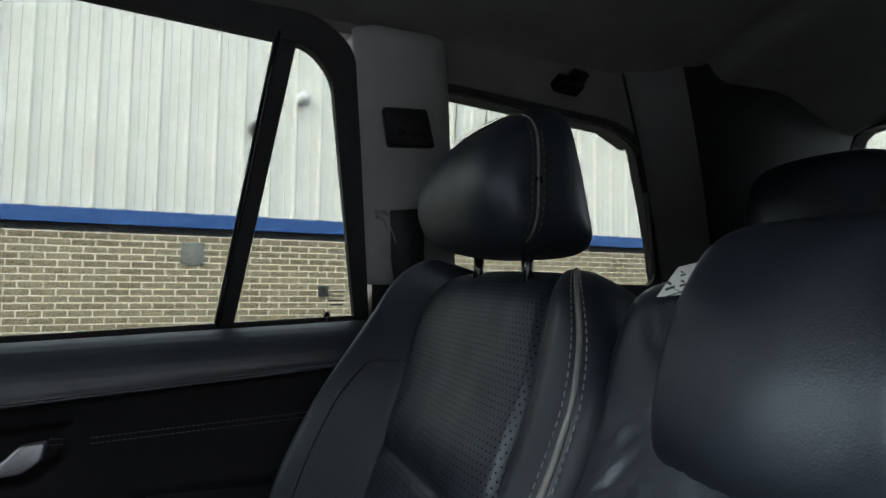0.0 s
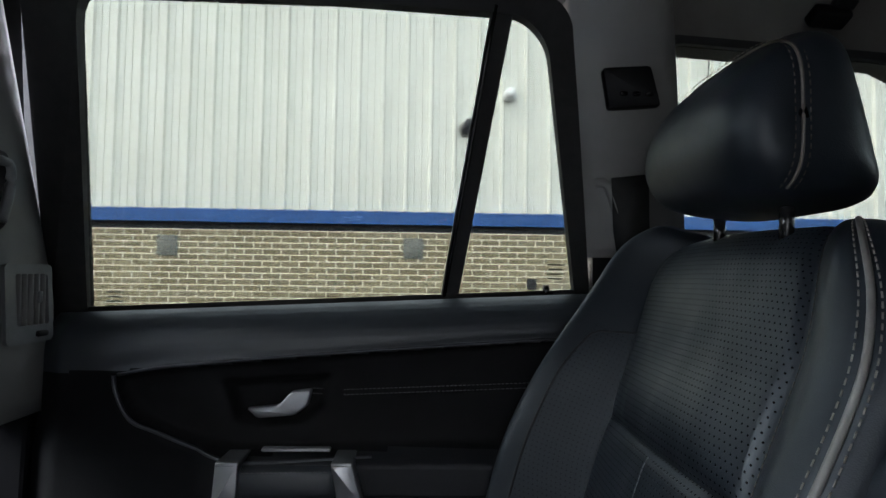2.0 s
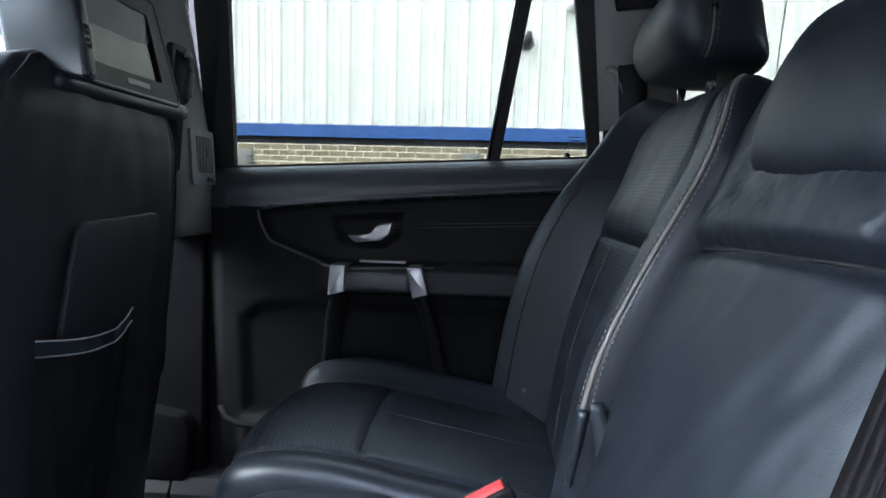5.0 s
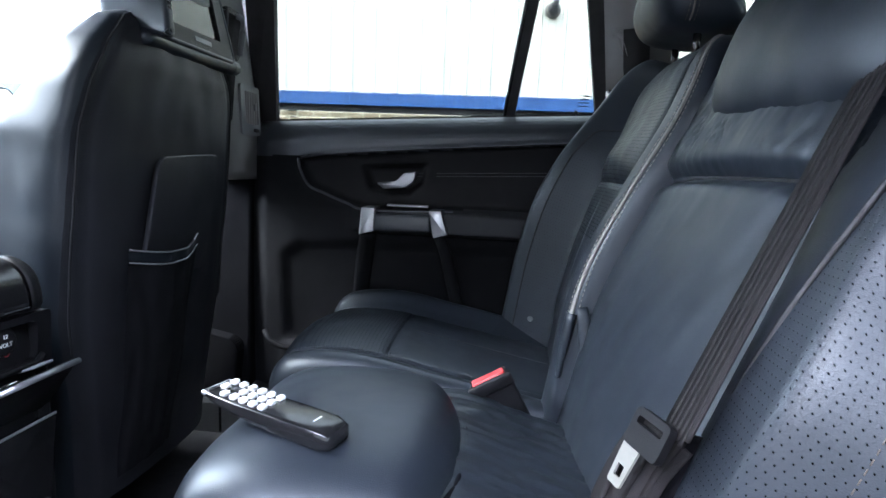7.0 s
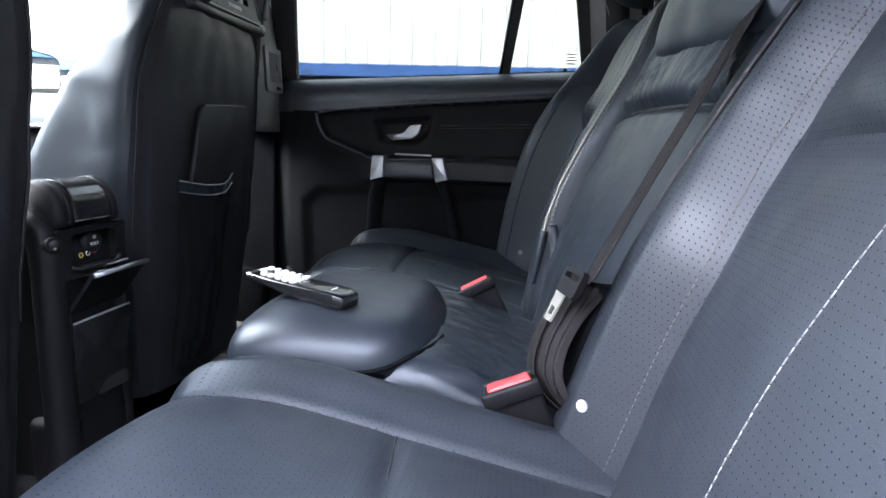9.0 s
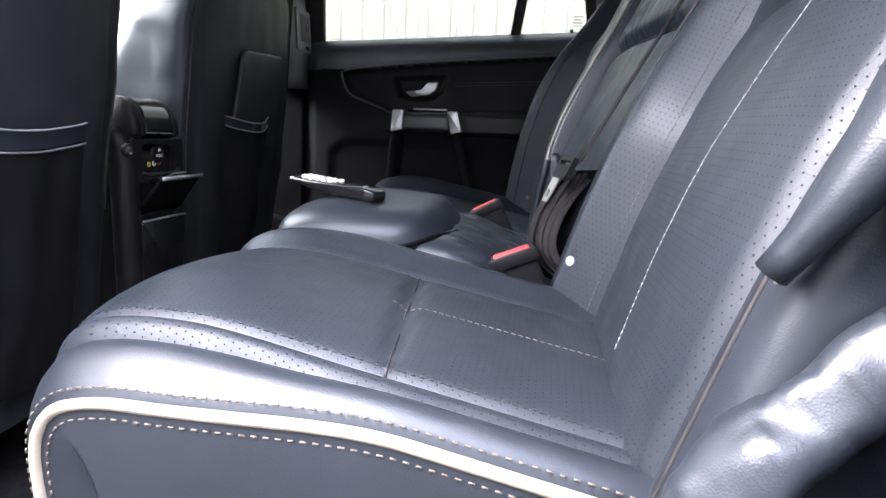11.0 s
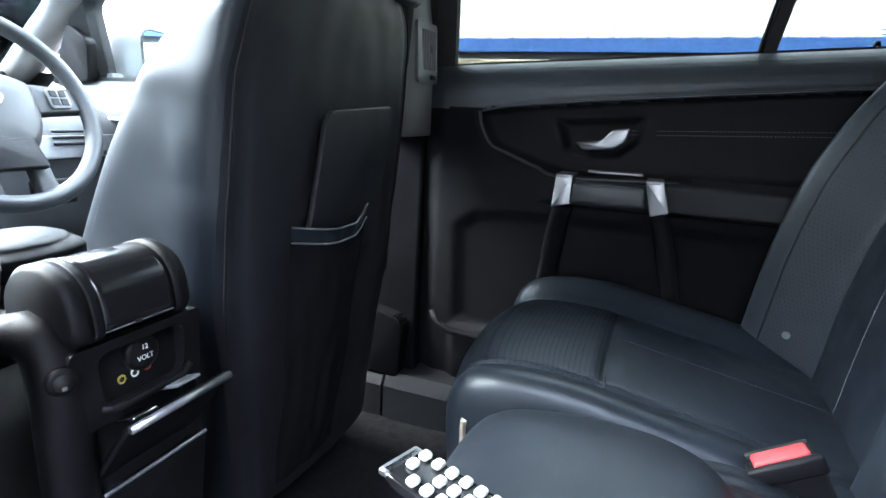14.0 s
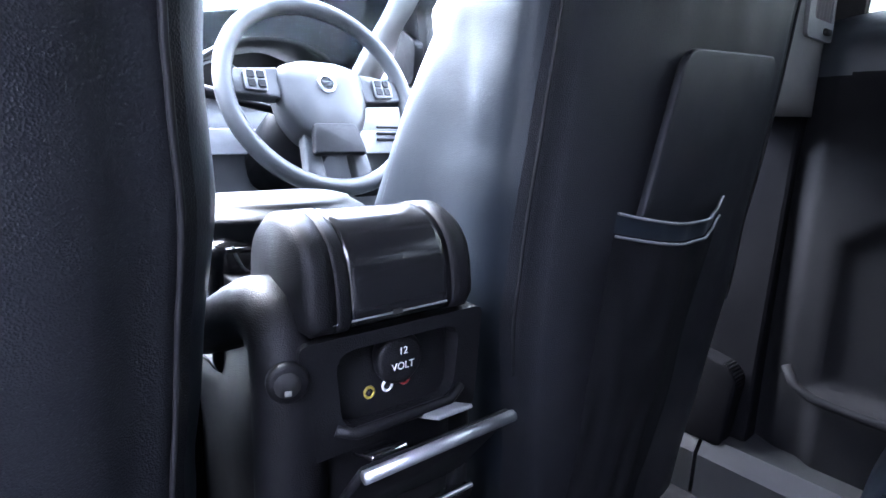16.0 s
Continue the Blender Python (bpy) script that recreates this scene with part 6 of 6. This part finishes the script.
for y in (0.24, 0.40):
    part("dial", tube([(-1.455, y + 0.055 * math.cos(a), 1.02 + 0.05 * math.sin(a)) for a in np.linspace(0, 2 * math.pi, 30, endpoint=False)], 0.003, 6, True), SILVER, hd, "silver dial ring")
part("knee_panel", block((0.10, 0.52, 0.26), (-1.39, 0.33, 0.74), (0, -14, 0), 0.03, 3), DASH, dash)
part("ignition_switch", disc(0.022, 0.03, (-1.322, 0.135, 0.835), (0, 80, 0), 20, 0.004), GLOSS, dash, "round ignition switch")
sw = part("lamp_switch_panel", block((0.02, 0.09, 0.055), (-1.305, 0.52, 0.818), (0, -8, 0), 0.005), PLASTIC, dash)
part("rotary_knob", disc(0.014, 0.018, (-1.290, 0.50, 0.825), (0, 82, 0), 20, 0.003), GLOSS, sw)
for k in range(3):
    part("side_vent", block((0.01, 0.09, 0.006), (-1.338, 0.60, 0.945 - 0.014 * k), bevel=0.002), SEAL, dash)

wc = Vector((-1.14, 0.320, 1.000))
whl = thing("steering_wheel", "grey four-spoke leather steering wheel", "steering wheel", tuple(wc))
W = Matrix.Translation(wc) @ pose(0, 0, 0, 0, 64, 0)
ax = lambda u, v, d=0.0: W @ Vector((-v, u, d))  # u across, v up the wheel, d towards the driver
part("rim", tube([ax(0.174 * math.cos(a), 0.174 * math.sin(a)) for a in np.linspace(0, 2 * math.pi, 72, endpoint=False)], 0.0155, 12, True, flat=1.0), WHEELSKIN, whl, "grey leather rim")
hubp = rounded([(-0.085, 0.045), (-0.04, 0.062), (0.04, 0.062), (0.085, 0.045), (0.080, -0.035), (0.050, -0.085), (-0.050, -0.085), (-0.080, -0.035)], 0.025, 6)
bm = bmesh.new()
rows = [[bm.verts.new(ax(a * k, b * k, d)) for a, b in hubp] for k, d in ((1.0, -0.045), (1.02, -0.02), (1.0, -0.002), (0.94, 0.008), (0.80, 0.013), (0.4, 0.016))]
for A, B in zip(rows, rows[1:]):
    for j in range(len(hubp)):
        bm.faces.new((A[j], A[(j + 1) % len(hubp)], B[(j + 1) % len(hubp)], B[j]))
bm.faces.new(rows[0])
bm.faces.new(rows[-1])
bmesh.ops.recalc_face_normals(bm, faces=bm.faces)
part("airbag_cover", bm, WHEELSKIN, whl, "grey padded hub")
for sg in (-1, 1):
    sp_ = part("spoke", prism(rounded([(0.075 * sg, 0.046), (0.178 * sg, 0.036), (0.178 * sg, -0.006), (0.080 * sg, -0.012)], 0.008), lambda a, b, d: ax(a, b, d - 0.022), 0.024, 0.004), WHEELSKIN, whl)
    bp2 = part("switch_pad", prism(rounded([(0.102 * sg, 0.036), (0.142 * sg, 0.032), (0.142 * sg, -0.002), (0.104 * sg, -0.004)], 0.006), lambda a, b, d: ax(a, b, d + 0.002), 0.006, 0.0015), GREYPL, sp_)
    for k in range(4):
        part("switch", prism([(sg * (0.107 + 0.017 * (k % 2)), 0.031 - 0.016 * (k // 2)), (sg * (0.119 + 0.017 * (k % 2)), 0.031 - 0.016 * (k // 2)), (sg * (0.119 + 0.017 * (k % 2)), 0.019 - 0.016 * (k // 2)), (sg * (0.107 + 0.017 * (k % 2)), 0.019 - 0.016 * (k // 2))], lambda a, b, d: ax(a, b, d + 0.008), 0.002), PLASTIC, bp2, smooth=False)
    part("spoke", prism(rounded([(0.030 * sg, -0.07), (0.056 * sg, -0.07), (0.066 * sg, -0.172), (0.028 * sg, -0.180)], 0.008), lambda a, b, d: ax(a, b, d - 0.026), 0.024, 0.004), WHEELSKIN, whl)
part("lower_plate", prism(rounded([(-0.042, -0.060), (0.042, -0.060), (0.052, -0.118), (-0.052, -0.118)], 0.010), lambda a, b, d: ax(a, b, d + 0.002), 0.014, 0.004), PLASTIC, whl, "dark lower plate")
eb = part("emblem", tube([ax(0.015 * math.cos(a), 0.012 + 0.015 * math.sin(a), 0.017) for a in np.linspace(0, 2 * math.pi, 24, endpoint=False)], 0.003, 6, True), CHROME, whl, "round chrome emblem")
part("emblem_bar", prism([(-0.018, 0.008), (0.018, 0.008), (0.018, 0.016), (-0.018, 0.016)], lambda a, b, d: ax(a, b, d + 0.016), 0.003), CHROME, eb, smooth=False)
part("column", tube([ax(0, -0.01, -0.04), ax(0, -0.03, -0.26)], [0.065, 0.075], 20), PLASTIC, whl)
sx = part("stalk", tube([ax(-0.06, 0.0, -0.07), ax(-0.14, 0.015, -0.06), ax(-0.195, 0.022, -0.05)], [0.007, 0.009, 0.011], 10), PLASTIC, whl, "column stalk")
part("stalk_tip", tube([ax(-0.193, 0.022, -0.05), ax(-0.222, 0.026, -0.044)], [0.0115, 0.0115], 12), SILVER, sx, "pale stalk tip")

# ---- front right door with its window and mirror ----
fd = thing("front_door", "front car door with clear window and grey mirror", "car door", (-1.1, 0.76, 0.46))
fpts = [(1.075, 0.800), (1.060, 0.765), (1.035, 0.742), (1.00, 0.735), (0.97, 0.74), (0.96, 0.755), (0.90, 0.755), (0.885, 0.70), (0.86, 0.69), (0.82, 0.72), (0.46, 0.72)]
fz, fy = np.array([p[0] for p in fpts][::-1]), np.array([p[1] for p in fpts][::-1])
dm = field(lambda u, v: (u, float(np.interp(v, fz, fy)), v), np.linspace(-1.62, -0.60, 30), np.linspace(0.46, 1.075, 70), lambda u, v: "upper" if v > 0.965 else "inlay" if v > 0.89 else "lower")
part("upper_pad", dm["upper"], GREYPL, fd, "grey upper door skin")
part("inlay", dm["inlay"], DECO, fd)
part("lower_panel", dm["lower"], LOWER, fd)
part("outer_panel", prism([(-1.62, 0.42), (-0.60, 0.42), (-0.60, 1.07), (-1.62, 1.04)], lambda x, z, d: (x, 0.835 + d, z), 0.02), BODY, fd, smooth=False)
part("trim_strip", tube([(-1.60, 0.733, 0.965), (-0.62, 0.733, 0.985)], 0.006, 8), SILVER, fd)
swp = part("switch_panel", block((0.17, 0.05, 0.012), (-1.30, 0.695, 0.888), (0, 8, 0), 0.004), PLASTIC, fd)
for k in range(4):
    part("window_switch", block((0.024, 0.012, 0.008), (-1.355 + 0.034 * k, 0.690 + 0.012 * (k % 2), 0.900 - 0.004 * k), (0, 8, 0), 0.003), GREYPL, swp)
part("front_speaker", prism(rounded([(-1.60, 1.05), (-1.46, 1.06), (-1.44, 1.16), (-1.50, 1.20)], 0.02), lambda x, z, d: (x, 0.745 - 0.1 * (z - 1.05) + d, z), 0.03, 0.003), PLASTIC, fd)
fo = rounded([(-1.62, 1.055), (-1.47, 1.255), (-1.05, 1.525), (-0.62, 1.545), (-0.60, 1.075)], [0.01, 0.02, 0.04, 0.03, 0.004], 6)
fi = rounded([(-1.455, 1.07), (-1.445, 1.24), (-1.035, 1.495), (-0.665, 1.515), (-0.645, 1.09)], [0.01, 0.02, 0.05, 0.05, 0.006], 6)
part("window_frame", ring_prism(fo, fi, lambda x, z, d: (x, side(z) - 0.014 + d, z), 0.05), SEAL, fd, "dark window frame", smooth=False)
part("window_pane", prism(fo, lambda x, z, d: (x, side(z) + 0.014 + d, z), 0.004), CLEAR, fd, "clear glass", smooth=False)
bm = block((0.11, 0.275, 0.195), (-1.475, 0.965, 1.120), (0, 0, 12), 0.045, 5)
mr_ = part("side_mirror", bm, GREYPL, fd, "grey mirror housing")
part("mirror_glass", prism(rounded([(0.848, 1.203), (1.083, 1.197), (1.070, 1.047), (0.858, 1.040)], 0.04), lambda y, z, d: (-1.4155 - (y - 0.965) * 0.21 + d, y, z), 0.004), MIRROR, mr_, "mirror glass", smooth=False)
part("mirror_rim", tube([(-1.413 - (y - 0.965) * 0.21, y, z) for y, z in rounded([(0.848, 1.203), (1.083, 1.197), (1.070, 1.047), (0.858, 1.040)], 0.04)], 0.004, 6, True), SEAL, mr_)
part("mirror_foot", block((0.08, 0.12, 0.04), (-1.48, 0.85, 1.065), bevel=0.012), GREYPL, mr_)

# left side, behind and beside the camera: plain front door
fl2 = thing("front_door", "plain closed front passenger door", "car door", (-1.1, -0.66, 0.46))
part("door_panel", prism([(-1.62, 0.44), (-0.60, 0.44), (-0.60, 1.08), (-1.62, 1.05)], lambda x, z, d: (x, 2 * MID - 0.74 - d, z), 0.10), LOWER, fl2, smooth=False)
part("window_frame", ring_prism(fo, fi, lambda x, z, d: (x, 2 * MID - side(z) + 0.014 - d, z), 0.05), SEAL, fl2, smooth=False)
part("window_pane", prism(fo, lambda x, z, d: (x, 2 * MID - side(z) - 0.014 - d, z), 0.004), CLEAR, fl2, "clear glass", smooth=False)

# ---- outside ----
gr = bmesh.new()
bmesh.ops.create_grid(gr, x_segments=8, y_segments=8, size=400)
tagged(part("ground", gr, TARMAC, smooth=False), "grey worn asphalt yard", "ground", kind="structure")

# unseen slab, added to keep low sky light out of the open left side
lw = block((30, 0.3, 3.0), (0, -3.3, 1.5), bevel=0)
tagged(part("wall_left", lw, STEEL, smooth=False), "unseen grey slab added to block low sky light", "wall", kind="structure")

WALL = 6.70
bd = thing("industrial_building", "industrial unit with buff brick base and off-white ribbed cladding", "building", (0, WALL, 0))
back_ = block((90, 0.3, 1.672), (-18, WALL + 0.158, 0.836), bevel=0)
base = part("brick_base", back_, MORTAR, bd, "pale mortar bed of the brick base", smooth=False)
# near-black strip stands in for the shadow below the flashing
part("flashing_shade", block((90, 0.20, 0.14), (-18, WALL + 0.14, 1.735), bevel=0), SHADOWGAP, bd, smooth=False)
part("blue_flashing", prism([(-0.055, 1.757), (-0.055, 1.905), (-0.02, 1.918), (0.12, 1.93), (0.12, 1.775), (-0.04, 1.757)], lambda a, z, d: (-63 + d, WALL + a, z), 90), BLUE, bd, "blue steel flashing", smooth=False)
# ribbed sheet: 0.296 m between ribs, two small stiffening beads in each trough
P0, PITCH = -2.63, 0.2945
prof2 = [(0.0, 0.0), (0.019, -0.038), (0.043, -0.038), (0.062, 0.0), (0.118, 0.0), (0.122, -0.009), (0.130, -0.009), (0.134, 0.0), (0.206, 0.0), (0.210, -0.009), (0.218, -0.009), (0.222, 0.0)]
line = []
for k in range(-80, 60):
    line += [(P0 + PITCH * k + a, WALL + 0.03 + b) for a, b in prof2]
bm = bmesh.new()
lo = [bm.verts.new((x, y, 1.90)) for x, y in line]
hi = [bm.verts.new((x, y, 5.0)) for x, y in line]
for i in range(len(line) - 1):
    bm.faces.new((lo[i], lo[i + 1], hi[i + 1], hi[i]))
clad = part("cladding", bm, CLADDING, bd, "off-white ribbed steel cladding", smooth=False)
part("eaves", block((42, 0.5, 0.25), (-4, WALL + 0.1, 5.05), bevel=0.02), CLADDING, bd)
part("rear_mass", block((42, 10, 4.8), (-4, WALL + 5.4, 2.4), bevel=0), CLADDING, bd, smooth=False)
sc_mesh = None
for k in range(-18, 20):
    for z in (1.965, 3.16, 4.36):
        if sc_mesh is None:
            s0 = part("fixing_screw", disc(0.0065, 0.010, (0, 0, 0), (90, 0, 0), 8), STEEL, clad)
            sc_mesh = s0.data
            ob = s0
        else:
            ob = new("fixing_screw", sc_mesh)
            ob.parent = clad
        off = -Vector(bd.location)
        if ob is s0:
            sc_mesh.transform(Matrix.Translation(Vector(bd.location)))
        ob.location = Vector((P0 + PITCH * k + 0.09, WALL + 0.024, z)) + off
# open ends of the ribs above the flashing
rib_mesh = None
for k in range(-16, 18):
    if rib_mesh is None:
        ob = part("rib_end", block((0.052, 0.03, 0.014), (0, 0, 0), bevel=0), SHADOWGAP, clad, smooth=False)
        rib_mesh = ob.data
        rib_mesh.transform(Matrix.Translation(Vector(bd.location)))
    else:
        ob = new("rib_end", rib_mesh)
        ob.parent = clad
    ob.location = Vector((P0 + PITCH * k + 0.031, WALL + 0.004, 1.918)) - Vector(bd.location)
# wall plates, pipe ends, a missing brick
for x0 in (-3.166 - 0.03, -0.313 + 0.055, 2.56, -6.06):
    pt = part("wall_plate", block((0.24, 0.014, 0.245), (x0 + 0.12, WALL - 0.012, 1.595 - 0.1225), bevel=0.004), STEEL, bd, "grey steel cover plate")
    for a in (-0.1, 0.1):
        part("plate_screw", disc(0.007, 0.006, (x0 + 0.12 + a, WALL - 0.021, 1.57), (90, 0, 0), 8), SHADOWGAP, pt)
vp = part("vent_pipe", tube([(0.485, WALL + 0.05, 2.945), (0.485, WALL - 0.10, 2.945)], 0.062, 20), SHADOWGAP, bd, "black pipe end with cowl")
part("pipe_cowl", tube([(0.50, WALL - 0.09, 2.93), (0.512, WALL - 0.11, 3.05)], [0.045, 0.03], 12), SHADOWGAP, vp)
part("pipe_collar", tube([(0.485, WALL + 0.0, 2.945), (0.485, WALL - 0.02, 2.945)], 0.095, 20), STEEL, vp)
wp = part("white_pipe", tube([(1.02, WALL + 0.05, 3.38), (1.02, WALL - 0.14, 3.38)], 0.060, 20), WHITE, bd, "white flue pipe end")
part("pipe_collar", tube([(1.02, WALL + 0.0, 3.38), (1.02, WALL - 0.02, 3.38)], 0.085, 20), WHITE, wp)
part("wall_hole", block((0.11, 0.02, 0.13), (1.305, WALL - 0.012, 1.065), bevel=0.002), SHADOWGAP, bd, "dark gap of a missing brick", smooth=False)
part("trickle_cable", tube(curve([(3.1, WALL - 0.05, 4.95), (3.12, WALL - 0.05, 4.5), (3.0, WALL - 0.05, 3.2), (3.05, WALL - 0.05, 1.95)], 40), 0.008, 6), SHADOWGAP, bd, "hanging cable")
part("trickle_cable", tube(curve([(3.55, WALL - 0.05, 4.95), (3.5, WALL - 0.05, 4.0), (3.42, WALL - 0.05, 2.6), (3.5, WALL - 0.05, 1.95)], 40), 0.008, 6), SHADOWGAP, bd, "hanging cable")

# bricks: stretcher bond, 0.22 by 0.0735 m
BL, BH = 0.220, 0.0735
one = block((BL - 0.016, 0.05, BH - 0.015), (0, 0, 0), bevel=0.0025, seg=1)
bme = bpy.data.meshes.new("brick")
one.to_mesh(bme)
one.free()
bme.materials.append(BRICK)
rng = random.Random(4)
rest_v, rest_f = [], []
cv = [tuple(v.co) for v in bme.vertices]
cf = [tuple(p.vertices) for p in bme.polygons]
count = 0
for row in range(2, 23):
    z = 1.655 - BH * (22 - row) - BH / 2 + 0.01
    for k in range(-150, 60):
        x = BL * k + (BL / 2 if row % 2 else 0) + 0.03
        y = WALL + rng.uniform(-0.0015, 0.0015) + 0.028
        if -3.9 < x < 1.9 and row >= 12 and count < 300:
            ob = new("brick", bme)
            ob.parent = base
            ob.location = Vector((x, y, z)) - Vector(bd.location)
            count += 1
        else:
            n0 = len(rest_v)
            rest_v += [(a + x, b + y - WALL, c + z) for a, b, c in cv]
            rest_f += [tuple(i + n0 for i in f) for f in cf]
me = bpy.data.meshes.new("brick_courses")
me.from_pydata(rest_v, [], rest_f)
me.materials.append(BRICK)
ob = new("brick_courses", me)
ob.parent = bd
tagged(ob, "courses of buff bricks", kind="stuff")
